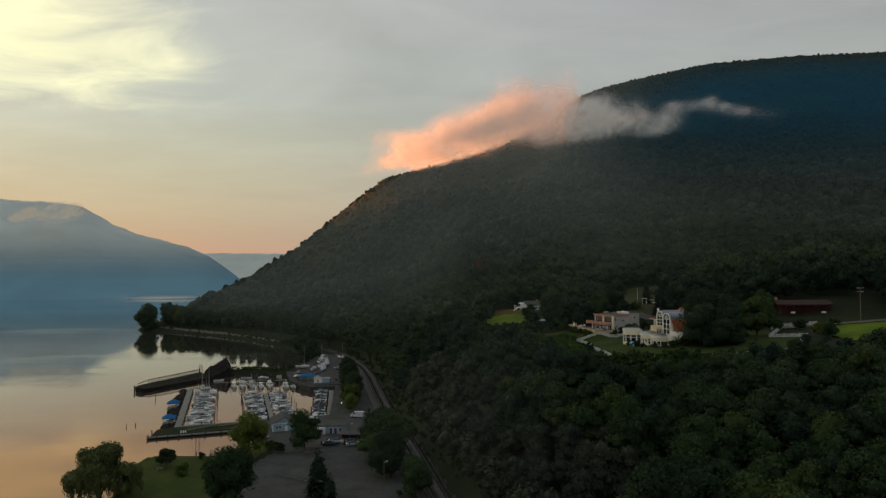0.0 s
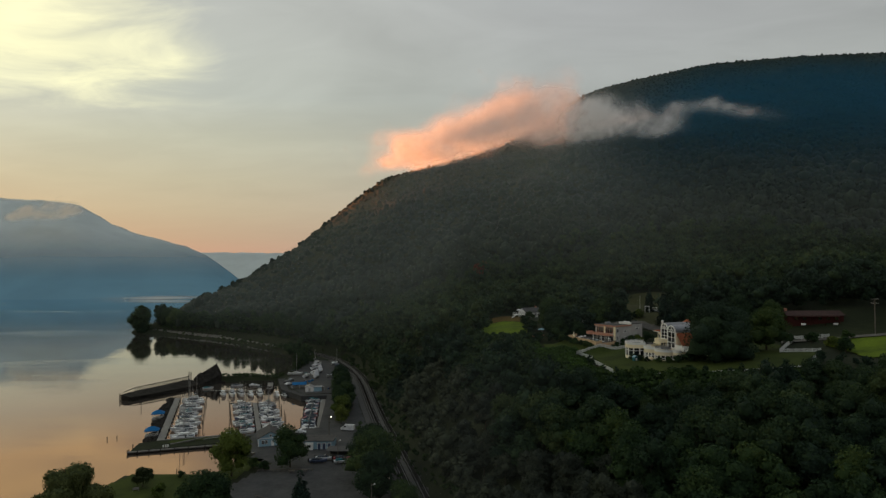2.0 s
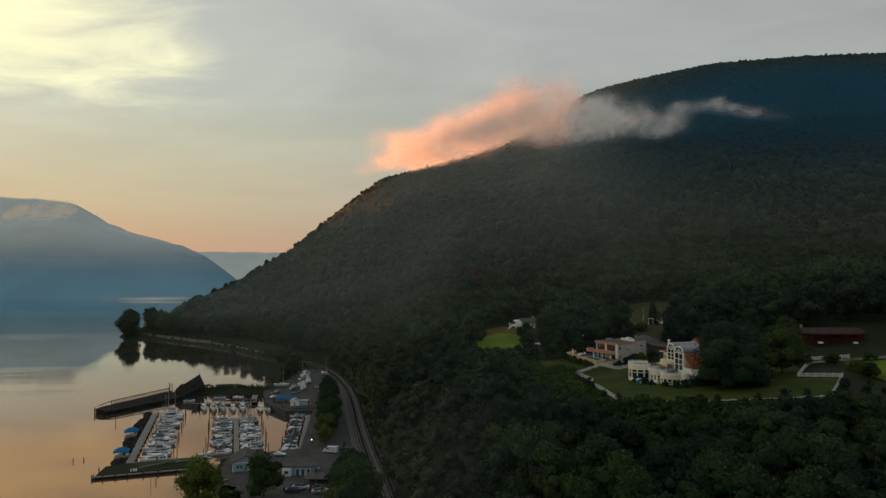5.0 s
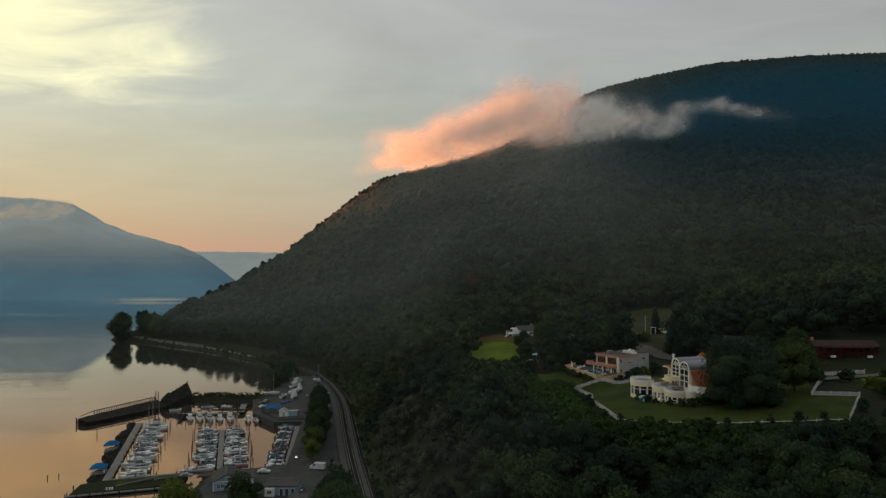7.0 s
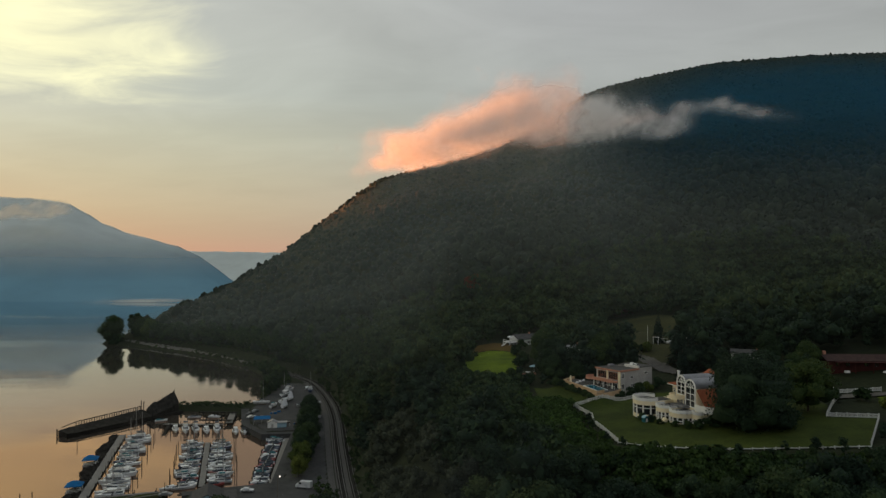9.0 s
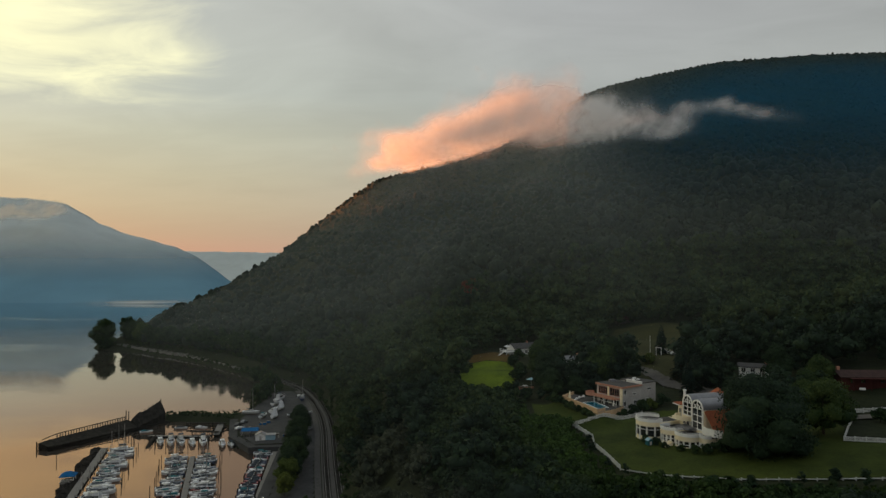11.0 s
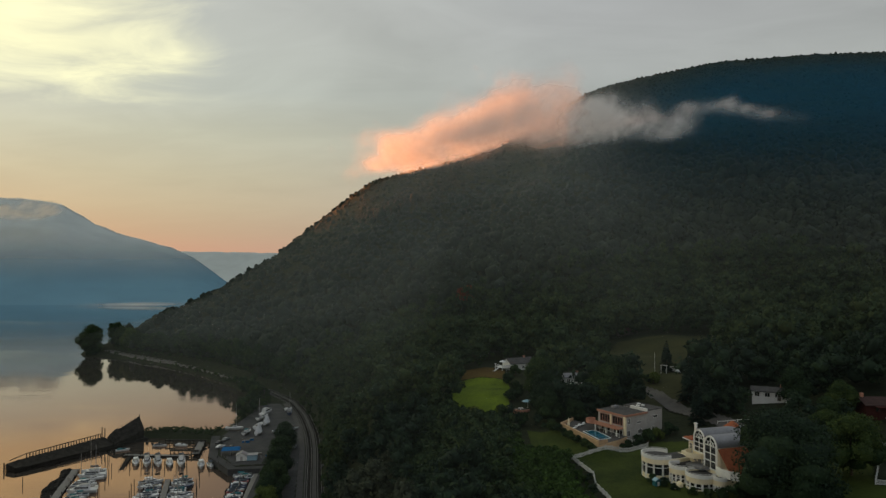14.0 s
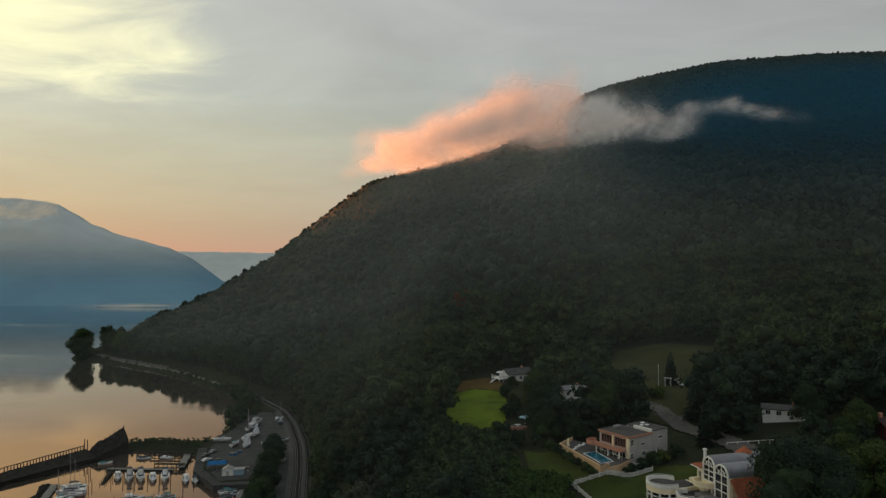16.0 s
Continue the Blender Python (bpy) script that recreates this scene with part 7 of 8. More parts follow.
# ---- trees and bushes that stand apart ----
WILLOWS = tree_kind("willow", willow_crown(3, 22, 10.2, 5200), trunk_mesh(40, 16, 9, 0.55), WILLOW, "large weeping willow on the riverside lawn")
plant(WILLOWS, -100.5, 194, 1.06, 0)
plant(WILLOWS, -95, 224, 0.32, 140, label="small weeping tree on the riverside lawn")
SPRUCE = [tree_kind("spruce", spruce_crown(70 + k, 13, 3.3, 420), (limb((0, 0, -1), (0, 0, 11.5), 0.22, 0.04)), NEEDLE, "dark pointed spruce tree") for k in range(2)]
for x, y, s, k in ((86.5, 288, 1.05, 0), (83, 283, 0.95, 1), (90, 296, 1.0, 1), (95, 290, 0.9, 0), (88, 306, 1.2, 0), (100.5, 340, 1.15, 1), (96, 330, 0.9, 0), (94.5, 352.5, 1.0, 1), (110, 345, 1.1, 0), (92, 292, 0.8, 1)):
    plant(SPRUCE[k], x, y, s, (x * 37) % 360, group="spruce trees")
BROAD_SPRUCE = tree_kind("spruce", spruce_crown(77, 15, 4.6, 420), limb((0, 0, -1), (0, 0, 13), 0.26, 0.04), NEEDLE, "broad dark spruce beside the car park")
plant(BROAD_SPRUCE, -39.0, 195.5, 1.0, 20, group="spruce trees")
plant(BROAD_SPRUCE, -34.5, 190, 0.62, 150, group="spruce trees")
GREAT = [tree_kind("tree", crown(90 + k, 17, 8.2, 26, 5200, 0.50), trunk_mesh(50 + k, 17, 8, 0.45), LEAF, "large spreading broadleaf tree beside the house") for k in range(2)]


def great_trees(rows):
    for x, y, s, k, lab in rows:
        plant(GREAT[k], x, y, s, (x * 53 + y * 17) % 360, label=lab, z=float(height(np.array([x]), np.array([y]))[0]) - (4.5 if y > 700 else 0.0))


HOUSE_TREE = tree_kind("tree", crown(97, 19, 10.4, 44, 11000, 0.42), trunk_mesh(52, 18, 9, 0.5), LEAF_SHADED, "very large dark spreading tree beside the white house")
plant(HOUSE_TREE, 83.4, 229.8, 1.04, 40, z=land(83.4, 229.8) - 2.8)
great_trees(((102, 240, 0.78, 1, "dark spreading tree in the garden"), (87, 242, 0.8, 1, "broad dark tree close to the white house"), (-62, 187, 0.92, 0, "large dark tree beside the car park"), (-24, 229, 0.98, 1, "large dark tree beside the railway"), (-20.5, 213, 0.8, 0, "large dark tree beside the railway"), (-28, 246, 0.8, 1, "dark tree beside the railway"), (-12, 197, 0.62, 0, "dark tree beside the railway"), (113, 289, 0.6, 0, "dark tree before the bungalow"), (108, 263, 0.5, 1, "dark tree beside the driveway"), (113, 271, 0.48, 0, "dark tree beside the driveway"), (121, 279, 0.5, 1, "dark tree beside the driveway"), (63, 311, 0.85, 0, "large round dark tree behind the modern house"), (68, 318, 0.9, 1, "large round dark tree behind the modern house")))
great_trees(((44.5, 333, 0.85, 0, "large dark tree among the houses"), (43.5, 301, 0.55, 1, "dark tree between garden and terrace"), (50.5, 297.5, 0.45, 0, "dark tree between garden and terrace"), (43, 309, 0.6, 1, "large dark tree between the houses"), (44, 320, 0.7, 0, "large dark tree between the houses"), (47, 352, 0.75, 1, "large dark tree among the houses"), (-329, 705, 1.5, 0, "tall round tree standing apart at the tip of the point"), (-331, 708, 0.75, 1, "low dark tree at the tip of the point"), (-325, 703, 0.7, 1, "low dark tree at the tip of the point"), (-309, 724, 1.2, 0, "tall tree beside the railway at the point"), (-296, 715, 1.2, 1, "tall tree beside the railway at the point"), (-318, 735, 1.1, 1, "round tree beside the railway at the point")))
YELLOW = leaves("light_leaves", [(0.2, (0.065, 0.095, 0.019)), (0.6, (0.105, 0.135, 0.025)), (0.9, (0.155, 0.172, 0.034))])
LIGHT = tree_kind("tree", crown(111, 14, 6.4, 12, 2400, 0.5), trunk_mesh(61, 14, 6, 0.3), YELLOW, "light green tree beside the river wharf")
plant(LIGHT, -71, 234.5, 1.05, 30)
AIRY = tree_kind("tree", crown(114, 13, 6.4, 11, 2000, 0.5), trunk_mesh(66, 13, 6, 0.32), LEAF, "broad airy green tree by the harbour office")
plant(AIRY, -54.5, 244.5, 1.0, 200)
for i, (x, y, s) in enumerate([(-48.5, 306, 0.55), (-49.5, 315, 0.72), (-51.5, 325, 0.66), (-53, 337, 0.7), (-54.5, 347, 0.56), (-57, 357, 0.66), (-58.5, 368, 0.5), (-62, 379, 0.62), (-64.5, 392, 0.66), (-67, 405, 0.58)]):
    plant(LIGHT if i < 2 else GREAT[i % 2], x, y, s, i * 71, label="leafy tree between basin and car park")
MAPLE = tree_kind("tree", crown(120, 11, 4.2, 12, 1300, 0.55), trunk_mesh(63, 11, 4, 0.22), RUSTY, "rust-red tree on the wooded slope")
plant(MAPLE, 17, 550, 1.6, 0)
plant(MAPLE, 36.5, 352, 0.32, 90, label="small rust-red shrub by the lawn")


def bush_kind(seed, mat, label):
    return tree_kind("bush", crown(seed, 2.6, 1.9, 6, 420, 0.3), limb((0, 0, -0.5), (0, 0, 1.2), 0.12, 0.06), mat, label, "bush")


BUSH = [bush_kind(130, LEAF, "dark green bush in the garden"), bush_kind(131, LEAF, "dark green rounded garden shrub"), bush_kind(132, YELLOW, "yellow-green leafy garden bush")]
# round the white house, along the wharf and on the lawns
def garden_bushes(rows):
    for i, (x, y, s, k) in enumerate(rows):
        plant(BUSH[k], x, y, s, i * 47, group="garden bushes")


garden_bushes([(60.2, 245.4, 0.8, 0), (61.9, 242.6, 0.8, 1), (63.6, 239.4, 0.6, 0), (66.4, 235.6, 0.65, 1), (68.8, 233.2, 0.8, 0), (71.4, 232, 0.9, 1), (74.4, 232.4, 1.2, 0), (77, 233.5, 1.5, 1), (80, 235, 1.7, 0), (83, 232, 1.8, 1), (43.0, 287.5, 1.1, 0), (44.1, 284, 0.95, 1), (45.3, 280.6, 0.85, 0), (46.6, 277, 0.95, 1), (47.8, 273.6, 0.8, 0), (49.1, 270, 0.85, 1), (113.5, 249.5, 1.3, 0), (120, 247.5, 1.4, 1), (133, 249.8, 1.2, 0)])
garden_bushes([(-85.5, 215, 1.3, 2), (119, 225, 1.6, 0), (120.5, 230, 1.3, 2), (121, 234.5, 1.2, 2), (121.5, 238.5, 1.1, 2), (103, 258, 1.7, 0), (99, 264, 1.5, 1), (60.5, 271, 1.0, 0), (63.5, 272.6, 1.2, 1), (67, 274.6, 1.3, 0), (70, 276, 1.1, 2), (74, 278, 1.3, 0), (-87, 233.5, 0.8, 0), (-66, 243, 1.3, 1), (-62.5, 241, 1.2, 0), (-79, 250, 0.9, 1), (35, 300, 1.5, 0), (33, 330, 1.6, 1)])
garden_bushes([(37, 342, 1.4, 0), (33.5, 360, 1.7, 1), (38, 372, 1.6, 0), (82, 342, 1.5, 0), (85, 336, 1.5, 2), (80, 334, 1.3, 1), (50.4, 266.6, 0.75, 1), (42.4, 290, 1.3, 0), (84, 338, 1.2, 0), (86, 341, 1.0, 1)])

garden_bushes([(14.5, 326, 0.8, 2), (19, 320.5, 0.9, 0), (23, 317, 0.7, 2), (13.6, 336, 0.7, 0), (28.5, 317, 0.9, 2), (16.5, 329, 0.5, 0), (12, 330, 1.3, 0), (14, 322, 1.5, 1), (17.5, 316, 1.2, 0), (21, 312.5, 1.5, 2), (25.5, 310, 1.2, 1), (30, 311.5, 1.5, 0), (11.2, 341, 1.4, 1), (10.8, 352, 1.2, 0), (11.5, 364, 1.5, 1), (13, 374, 1.6, 0), (35.5, 333, 1.3, 1), (36.8, 350, 1.4, 0)])


def scrub():
    """Low scrub: on the breakwater, the banks and the slope under the fence."""
    rng = np.random.RandomState(77)
    xs, ys = [], []
    banks = (([(-146, 424.5), (-146, 431), (-107, 434), (-105, 418.5)], 150), ([(-107, 446), (-112, 500), (-131, 540), (-124, 545), (-107, 520), (-100, 492), (-103, 446)], 120), ([(-133, 541), (-157, 575), (-150, 576), (-126, 545)], 40), ([(-36, 255), (-26, 255), (-33, 300), (-40, 300)], 26))
    slopes = (([(-8, 186), (-14, 226), (-24, 262), (-28, 262), (-20, 226), (-15, 186)], 30), ([(30, 300), (35, 258), (43, 222), (54, 216), (62, 211), (72, 205.6), (84, 202.6), (99, 200), (97, 193), (60, 202), (38, 212), (34, 258), (16, 300)], 460), ([(3, 186), (-14, 246), (-38, 350), (-35, 350), (-8, 246), (9, 186)], 130), ([(-38, 350), (-55, 425), (-84, 497), (-80, 497), (-50, 425), (-34, 350)], 130))
    for ring, n in banks + slopes:
        rx, ry = [p[0] for p in ring], [p[1] for p in ring]
        px, py = rng.uniform(min(rx), max(rx), n * 6), rng.uniform(min(ry), max(ry), n * 6)
        ok = inside(px, py, ring)
        xs.append(px[ok][:n]), ys.append(py[ok][:n])
    # both sides of the line along the bay
    bay = np.array([p for p in TRACK if 515 < p[1] < 745])
    run = np.r_[0, np.cumsum(np.hypot(*np.diff(bay, axis=0).T))]
    for near, far, n in ((5.0, 7.6, 170), (-6.6, -8.6, 40)):
        s = rng.uniform(0, run[-1], n)
        off = rng.uniform(min(near, far), max(near, far), n)
        i = np.clip(np.searchsorted(run, s) - 1, 0, len(bay) - 2)
        d = (bay[i + 1] - bay[i]) / np.hypot(*(bay[i + 1] - bay[i]).T)[:, None]
        xs.append(np.interp(s, run, bay[:, 0]) + d[:, 1] * off), ys.append(np.interp(s, run, bay[:, 1]) - d[:, 0] * off)
    x, y = np.concatenate(xs), np.concatenate(ys)
    pats = [crown(140 + k, 3.0, 2.2, 2, 48, 0.6) for k in range(3)]
    ob = forest("scrub", x, y, rng.uniform(0.4, 0.95, len(x)) * np.where((x < -104) & (y > 416) & (y < 436), 0.55, 1.0), pats, LEAF, "rough green scrub on banks and slopes")
    ob["category"] = "scrub"
    # brighter shrubs on the slope under the gardens
    ring = [(22, 300), (28, 258), (35, 250), (38, 232), (45, 219), (61, 209), (84, 200), (98, 197), (94, 186), (60, 194), (38, 202), (24, 225)]
    px, py = rng.uniform(20, 100, 3000), rng.uniform(188, 300, 3000)
    ok = inside(px, py, ring)
    px, py = px[ok][:300], py[ok][:300]
    ob = forest("scrub", px, py, rng.uniform(0.7, 1.35, len(px)), pats, SHRUB, "dense leafy shrubs on the slope below the gardens")
    ob["category"] = "scrub"
    ring = [(0, 262), (14, 232), (30, 205), (40, 206), (37, 232), (34, 256), (33, 300), (20, 308), (11, 320), (9, 350), (0, 350)]
    px, py = rng.uniform(0, 44, 4000), rng.uniform(204, 350, 4000)
    ok = inside(px, py, ring) & wooded(px, py)
    px, py = px[ok][:620], py[ok][:620]
    ob = forest("scrub", px, py, rng.uniform(0.8, 1.6, len(px)), pats, LEAF_SHADED, "dense dark shrubs on the slope below the bright lawn")
    ob["category"] = "scrub"
    # low ground cover between the gardens' fence and the woods
    ring = [(36, 274), (43.5, 268), (44.4, 262), (47, 251), (46.4, 245), (47.4, 237), (48.4, 226), (41, 217), (36, 221), (30, 250), (29, 283)]
    px, py = rng.uniform(29, 49, 3600), rng.uniform(216, 284, 3600)
    ok = inside(px, py, ring)
    px, py = px[ok][:620], py[ok][:620]
    ob = forest("scrub", px, py, np.where((px > 42.5) & (py < 262), 0.34, 0.74) * rng.uniform(0.75, 1.25, len(px)), pats, LUSH_SHRUB, "low bright green shrubs beside the garden fence")
    ob["category"] = "scrub"
    ring = [(48.5, 222.4), (54, 219.4), (62, 214.8), (72.7, 209.4), (84, 206.4), (99, 203.6), (98, 198.6), (84, 201), (62, 209.6), (47, 218.4)]
    px, py = rng.uniform(47, 99, 3000), rng.uniform(198, 223, 3000)
    ok = inside(px, py, ring)
    px, py = px[ok][:260], py[ok][:260]
    ob = forest("scrub", px, py, rng.uniform(0.16, 0.3, len(px)), pats, SHRUB, "low green ground cover in front of the garden fence")
    ob["category"] = "scrub"
    # trees of the bay's shore, between the line and the water
    t = np.linspace(0, 1, 60)
    line = np.array([p for p in TRACK if 500 < p[1] < 745])
    run = np.r_[0, np.cumsum(np.hypot(*np.diff(line, axis=0).T))]
    sx, sy = np.interp(t * run[-1], run, line[:, 0]), np.interp(t * run[-1], run, line[:, 1])
    sx, sy = sx + rng.uniform(5.0, 8, 60), sy + rng.uniform(5.0, 8, 60)
    a = np.array([(-104, 470), (-107, 486), (-109, 500), (-116, 512), (-121, 526), (-104, 455), (-130, 534)])
    forest("shore_trees", np.r_[sx, a[:, 0]], np.r_[sy, a[:, 1]], np.r_[rng.uniform(1.05, 1.5, 60), np.full(len(a), 0.95)], [crown(150 + k, 11.5, 4.8, 8, 260, 0.9) for k in range(3)], LEAF, "trees along the railway by the bay")


scrub()

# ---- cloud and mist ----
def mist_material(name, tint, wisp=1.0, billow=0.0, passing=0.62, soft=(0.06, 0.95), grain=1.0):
    """Thin cloud or haze veil: a tinted sheet that scatters light to both sides and lets the rest pass, as dense as the
    sheet's own density and its wisps.
    """
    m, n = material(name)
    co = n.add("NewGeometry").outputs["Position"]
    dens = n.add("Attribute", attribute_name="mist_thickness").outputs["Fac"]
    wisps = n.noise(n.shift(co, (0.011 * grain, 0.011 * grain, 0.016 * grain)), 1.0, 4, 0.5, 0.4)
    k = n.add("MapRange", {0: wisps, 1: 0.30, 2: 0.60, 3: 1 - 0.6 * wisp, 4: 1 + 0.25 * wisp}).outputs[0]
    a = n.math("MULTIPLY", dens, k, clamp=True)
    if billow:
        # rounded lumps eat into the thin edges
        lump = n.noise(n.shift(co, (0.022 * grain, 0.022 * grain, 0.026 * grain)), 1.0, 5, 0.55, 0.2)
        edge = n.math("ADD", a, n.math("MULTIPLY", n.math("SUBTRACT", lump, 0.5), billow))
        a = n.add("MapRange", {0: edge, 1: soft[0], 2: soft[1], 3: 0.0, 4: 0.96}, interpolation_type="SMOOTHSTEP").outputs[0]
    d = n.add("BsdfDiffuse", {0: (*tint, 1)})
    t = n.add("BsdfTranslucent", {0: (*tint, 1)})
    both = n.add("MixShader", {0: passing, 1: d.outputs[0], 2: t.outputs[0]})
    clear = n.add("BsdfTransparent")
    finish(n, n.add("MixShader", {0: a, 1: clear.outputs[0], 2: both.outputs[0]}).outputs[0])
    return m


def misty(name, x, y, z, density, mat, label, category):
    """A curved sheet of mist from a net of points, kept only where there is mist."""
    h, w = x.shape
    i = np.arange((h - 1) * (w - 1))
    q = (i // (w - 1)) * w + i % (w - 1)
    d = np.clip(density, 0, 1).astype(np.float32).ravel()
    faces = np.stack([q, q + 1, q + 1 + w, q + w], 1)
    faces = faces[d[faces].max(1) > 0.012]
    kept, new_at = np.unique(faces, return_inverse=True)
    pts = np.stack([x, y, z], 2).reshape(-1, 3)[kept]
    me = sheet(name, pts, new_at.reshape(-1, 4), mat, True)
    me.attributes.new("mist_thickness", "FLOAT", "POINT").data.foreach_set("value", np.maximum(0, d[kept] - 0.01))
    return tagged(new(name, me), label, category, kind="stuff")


def bank(name, line, off, z0, z1, density, mat, label, step=12.0, sway=0.0, category="cloud", lean=0.0):
    """A standing bank of mist along a line, off metres behind it, between two heights; density(x, z) from 0 to 1."""
    line = np.array(line, float)
    run = np.r_[0, np.cumsum(np.hypot(*np.diff(line, axis=0).T))]
    s, z = np.meshgrid(np.arange(0, run[-1], step), np.arange(z0, z1 + step, step))
    bow = np.sin(s / 90.0 + z / 60.0) * sway + np.sin(z / 37.0) * sway * 0.5
    x, y = np.interp(s, run, line[:, 0]) - (bow + off) * 0.35, np.interp(s, run, line[:, 1]) + bow + off + (z - z0) * lean
    return misty(name, x, y, z, density(x, z), mat, label, category)


# puffs of cloud: where along x, height, half length, half height, density
CREST_PUFFS = [(-113, 255, 29, 31, 0.55), (-86, 264, 31, 32, 0.8), (-51, 271, 34, 30, 0.95), (-14, 291, 35, 40, 1), (27, 307, 36, 43, 1), (70, 328, 38, 48, 1), (108, 346, 36, 44, 1), (140, 333, 32, 36, 0.9), (176, 324, 27, 26, 0.35), (-143, 237, 26, 25, 0.22), (35, 274, 61, 24, 0.9), (107, 294, 55, 25, 0.9), (-42, 251, 47, 17, 0.8), (-164, 249, 34, 36, 0.1)]
SLOPE_PUFFS = [(-101, 244, 28, 24, 0.55), (-74, 248, 28, 24, 0.8), (-43, 251, 30, 22, 0.95), (-10, 264, 29, 29, 1), (24, 271, 28, 30, 1), (58, 282, 28, 33, 1), (88, 296, 27, 33, 1), (-129, 223, 24, 23, 0.22), (30, 244, 46, 15, 0.28), (84, 248, 36, 15, 0.28), (-35, 231, 41, 13, 0.4), (-149, 235, 32, 33, 0.1), (-101, 219, 25, 13, 0.6), (-59, 227, 33, 14, 0.5), (-141, 211, 24, 16, 0.12), (112, 278, 23, 32, 1), (122, 270, 20, 31, 1.8), (136, 272, 19, 33, 1.9), (147, 281, 15, 20, 1.5), (155, 268, 18, 30, 1.8), (169, 262, 16, 25, 1.4)]
TAIL_PUFFS = [(134, 246, 18, 20, 0.35), (155, 250, 22, 22, 0.8), (178, 251, 23, 22, 0.85), (201, 240, 21, 18, 0.7), (224, 229, 19, 14, 0.6), (241, 232, 12, 14, 0.5), (246, 244, 10, 9, 0.5), (262, 244, 11, 8, 0.55), (276, 244, 8, 9, 0.55), (290, 236, 13, 6, 0.5), (308, 229, 13, 6, 0.4), (328, 224, 16, 5, 0.28), (352, 222, 17, 4, 0.13), (169, 229, 32, 11, 0.4), (216, 219, 25, 6, 0.25), (148, 263, 14, 15, 0.7), (162, 267, 13, 12, 0.6)]
FAR_PUFFS = [(-1084, 186, 28, 14, 0.6), (-1061, 199, 24, 18, 0.8), (-1011, 199, 36, 23, 1), (-976, 202, 32, 20, 1), (-940, 196, 25, 15, 0.6)]
RIDGE_PUFFS = [(-72, 223, 26, 11, 0.45), (-40, 237, 31, 12, 0.55), (-4, 250, 34, 13, 0.65), (34, 265, 35, 14, 0.7), (73, 281, 37, 15, 0.8), (114, 299, 36, 18, 0.9), (146, 312, 26, 17, 0.6)]
CREST_LINE = [(-224, 1105), (-172, 1116), (-122, 1140), (-70, 1180), (-14, 1205), (45, 1240), (107, 1280), (173, 1320), (239, 1340)]
SLOPE_LINE = [(-205, 1020), (-157, 1030), (-93, 1040), (-26, 1030), (38, 1010), (84, 985), (141, 950), (182, 935)]
TAIL_LINE = [(87, 930), (135, 910), (169, 870), (191, 845), (221, 815), (251, 790), (285, 755), (335, 740), (390, 740)]


def puffed(puffs, shift, gain):
    def f(x, z):
        clear = np.ones(x.shape)
        for px, pz, rx, rz, k in puffs:
            r2 = ((x - px - shift) / rx) ** 2 + ((z - pz) / rz) ** 2
            clear *= 1 - np.minimum(0.97, k * gain * np.exp(-r2 * 1.1))
        return 1 - clear
    return f


CLOUD = mist_material("cloud_on_crest", (0.90, 0.89, 0.88), 0.6, 0.75)
WISP = mist_material("cloud_wisps", (0.92, 0.91, 0.90), 0.9, 0.62, soft=(0.04, 0.95), grain=1.9)
# the warm tint stands in for sunlight that the ridge keeps off
FAR_CLOUD = mist_material("cloud_on_far_mountain", (0.99, 0.87, 0.72), 0.7, 0.7, passing=0.5, soft=(0.08, 0.9), grain=1.3)
for k, (off, gain) in enumerate([(0, 0.44), (26, 0.36)]):
    bank("cloud", CREST_LINE, off, 190, 440, puffed(CREST_PUFFS, k * 7 - 3, gain), CLOUD, "soft cloud lying on the mountain crest, pink in the sunrise", 6.0, 9.0)
bank("cloud", CREST_LINE, -45, 190, 380, puffed(RIDGE_PUFFS, 0, 0.9), CLOUD, "pink cloud brushing the treetops of the mountain crest", 5.0, 4.0)
for k, off in enumerate((0, 34)):
    bank("cloud", SLOPE_LINE, off, 170, 350, puffed(SLOPE_PUFFS, k * 8 - 4, (0.85, 0.5)[k]), CLOUD, "soft pink cloud spilling over the mountain crest", 6.0, 6.0)
for k, (off, gain) in enumerate([(0, 0.82), (22, 0.55)]):
    bank("cloud", TAIL_LINE, off, 190, 340, puffed(TAIL_PUFFS, k * 5, gain), WISP, "thin grey cloud trailing along the shaded slope", 4.0, 5.0)
bank("cloud", [(-1198, 1590), (-857, 1590)], 0, 130, 270, puffed(FAR_PUFFS, 0, 1.35), FAR_CLOUD, "small cloud caught on the far mountain's top", 6.0, 6.0, lean=0.7)
MIST = mist_material("river_mist", (0.92, 0.88, 0.82), 0.5)
bank("cloud", [(-860, 1330), (-600, 1340), (-400, 1352)], 0, 0, 15, lambda x, z: 0.75 * np.exp(-((x + 600) / 80) ** 2 - ((z - 3.0 - (x + 600) * 0.015) / 3.2) ** 2), MIST, "low streak of mist on the river below the far mountain", 3.0, 4.0)
# haze put into tinted veils laid on the slopes: blue low in the valley, greyer higher up
HAZE_VEIL = mist_material("valley_haze", (0.19, 0.355, 0.46), 0.10, passing=0.12)
HAZE_VEIL_HIGH = mist_material("high_haze", (0.70, 0.755, 0.735), 0.15, passing=0.12)
# a darkening veil: the upper slopes' blue shade is put into its tint
SHADE_VEIL = mist_material("upland_haze", (0.018, 0.090, 0.145), 0.3, passing=0.12)
HAZE_VEIL_NEAR = mist_material("hillside_haze", (0.58, 0.63, 0.60), 0.3, passing=0.12)


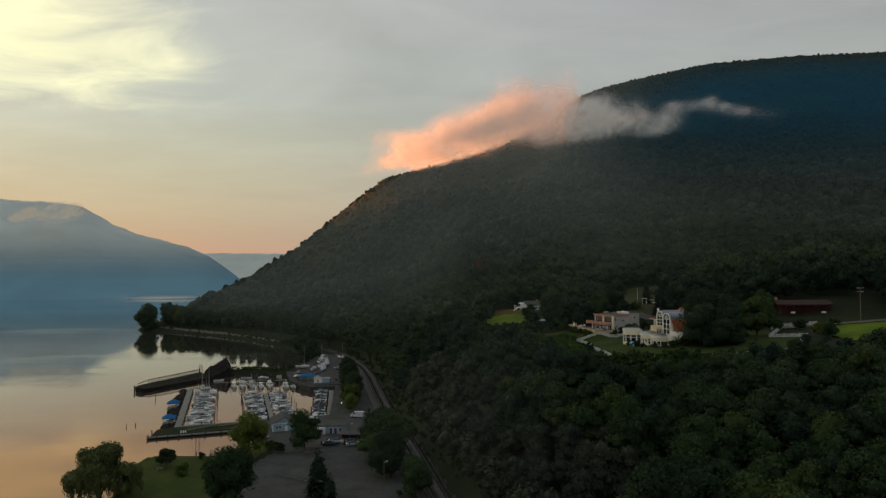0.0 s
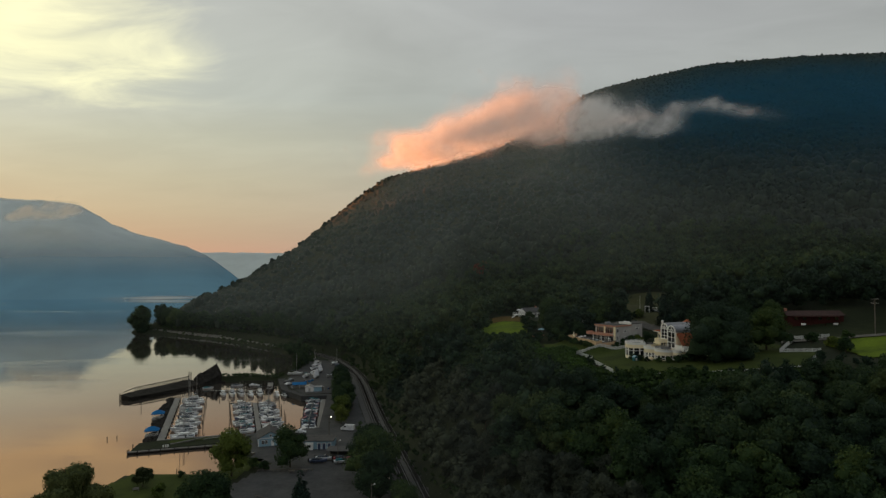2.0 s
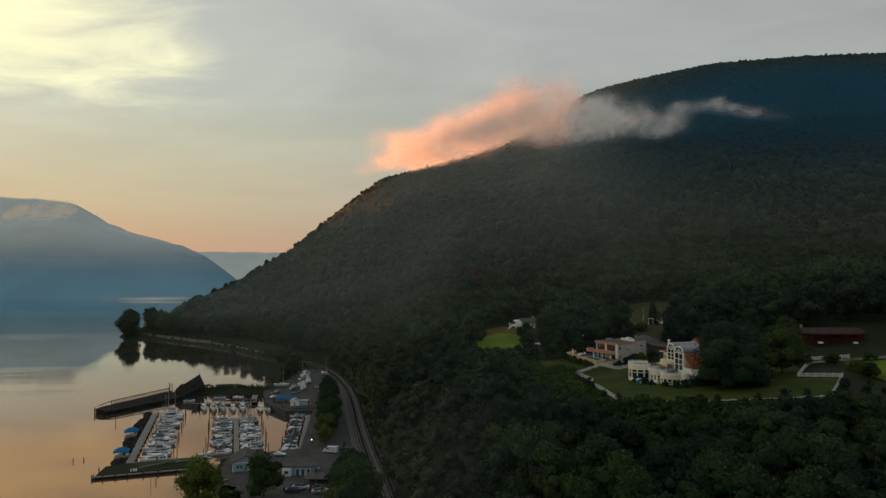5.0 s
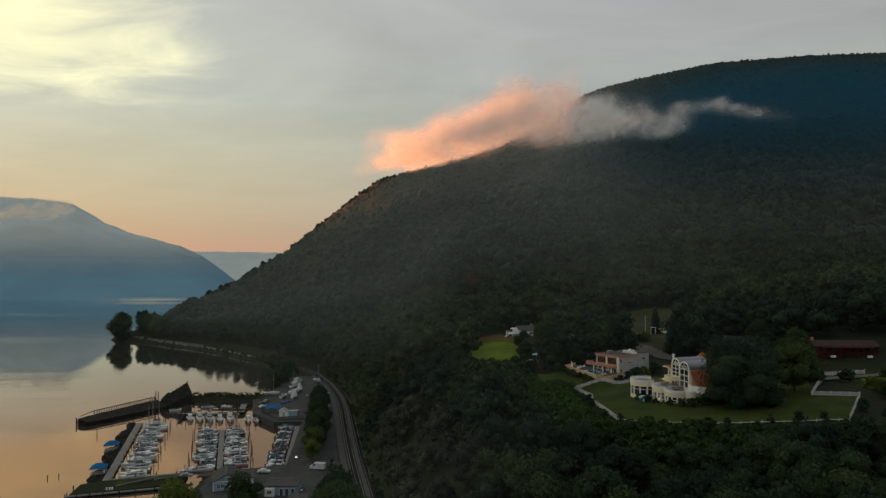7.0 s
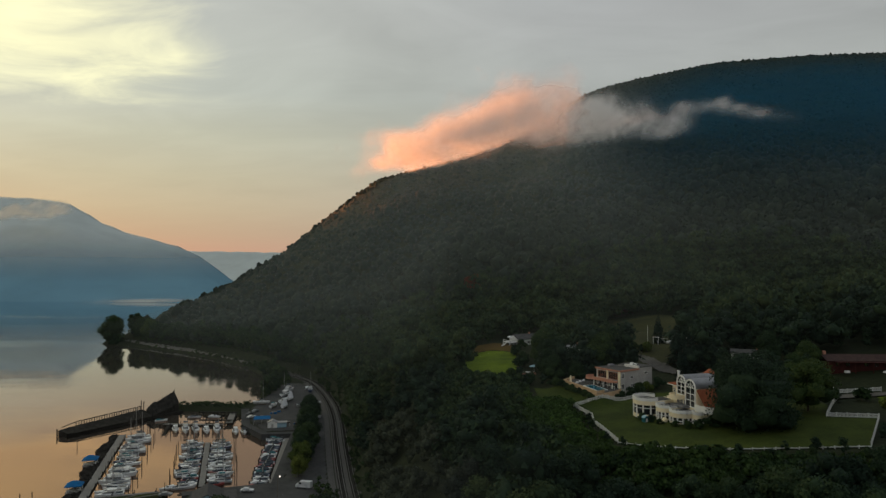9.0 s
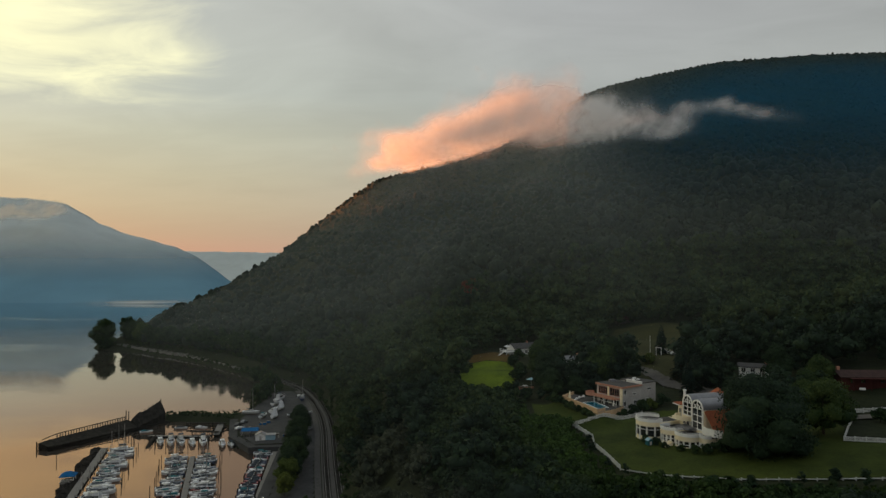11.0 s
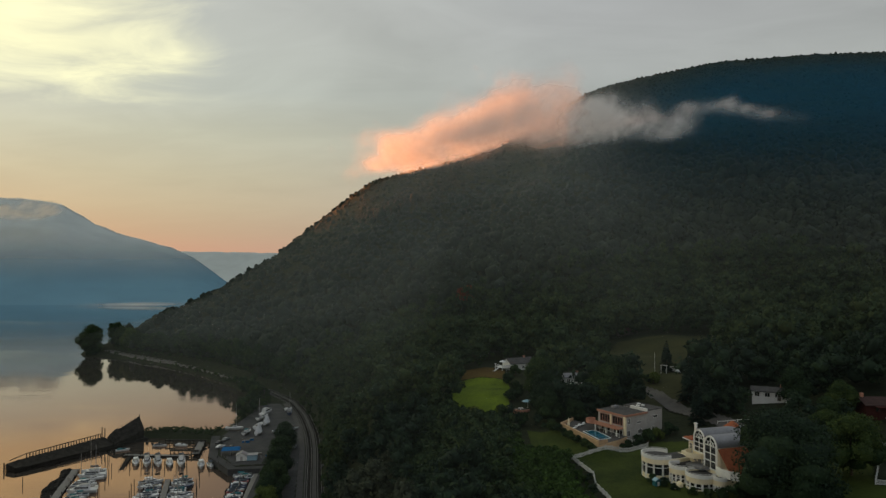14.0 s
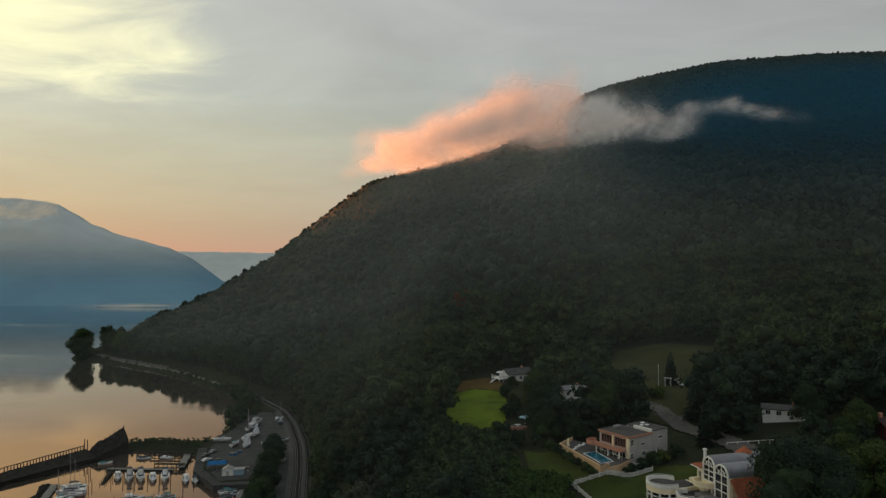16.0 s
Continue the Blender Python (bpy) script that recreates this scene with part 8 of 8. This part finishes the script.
def haze_veils():
    gx, gy, gz, gt = SLOPES["mountain_1"]
    misty("haze", gx, gy - 6, gz + 2.4, 0.92 - 0.40 * ease(gz, 10, 165) - 0.2 * ease(gt, 0.92, 1.0), HAZE_VEIL, "blue tinted veil standing in for haze on the far mountain", "haze")
    misty("haze", gx, gy - 12, gz + 4.6, 0.80 * ease(gz, 20, 165) * (1 - 0.4 * ease(gt, 0.93, 1.0)), HAZE_VEIL_HIGH, "grey tinted veil standing in for haze on the far mountain's upper slopes", "haze")
    gx, gy, gz, gt = SLOPES["mountain_2"]
    misty("haze", gx, gy - 10, gz + 2.4, np.full(gx.shape, 0.82), HAZE_VEIL_HIGH, "pale tinted veil standing in for haze on the distant low ridge", "haze")
    # over the bay, the foot of the near mountain and its slopes up to the crest
    xs, ys = steps((-520, 620, 15), (620, 1300, 40)), steps((64, 430, 22), (430, 1720, 14))
    gx, gy = np.meshgrid(xs, ys)
    hill = np.maximum(height(gx, gy), 0)
    pad = np.pad(hill, ((7, 7), (0, 0)), mode="edge")
    hill = np.maximum(hill, sum(pad[k:k + hill.shape[0]] for k in range(15)) / 15 + 4)
    u = gx / gy
    crest = np.interp(u, BEARING, CREST_AT)
    # this veil lifts dark tones; its density is fitted to the camera's sight lines
    front = (0.16 * ease(gy, 64, 100) * (1 - ease(gy, 150, 205)) * (1 - ease(u, 0.06, 0.22)) * ease(u, -0.2, -0.08) + 0.14 * ease(gy, 120, 240) * (1 + 0.35 * (1 - ease(u, 0.02, 0.11))) + 0.14 * ease(gy, 230, 340) * (1 - 0.6 * ease(u, -0.04, 0.02) * (1 - ease(u, 0.12, 0.22))) + 0.46 * ease(gy, 300 + 60 * ease(u, -0.04, 0.02) * (1 - ease(u, 0.12, 0.22)), 640 + 80 * ease(u, -0.04, 0.02) * (1 - ease(u, 0.12, 0.22))) + 0.22 * ease(gy, 330, 520) * (1 - ease(u, -0.1, 0.04)) + 0.16 * ease(gy, 240, 310) * (1 - ease(gy, 400, 500)) * (1 - ease(u, -0.06, 0.02)) * ease(u, -0.32, -0.2) + 0.42 * ease(hill, 50, 210) * (1 - ease(u, 0.1, 0.3))) * (1 - ease(gy, crest - 240, crest - 110)) * (0.45 * ease(gx, -440, -380) + 0.55 * ease((gx - 10) / np.maximum(gy - 45, 10), -0.50, -0.38)) * (1 - 0.8 * ease(u, 0.12, 0.34) * ease(gy, 420, 820))
    strength = np.interp(u, [-0.45, -0.2, -0.05, 0.1, 0.25, 0.4], [0.09, 0.085, 0.10, 0.155, 0.14, 0.10])
    misty("haze", gx, gy, hill + 20 - 11 * ease(gy, crest - 220, crest - 60) * (gy < crest + 20) + 14 * (1 - ease(hill, 2, 40)), strength * front, HAZE_VEIL_NEAR, "thin grey veil standing in for haze over the bay and the mountain's slopes", "haze")
    upland = ease(u, 0.08, 0.36) * ease(gy, 520, 1080) * (1 - 0.7 * ease(gy, crest - 520, crest - 160)) * (1 - ease(gy, crest - 240, crest - 110))
    misty("haze", gx, gy, hill + 12, 0.62 * upland, SHADE_VEIL, "dark blue veil that shades the mountain's upper slopes", "haze")


haze_veils()
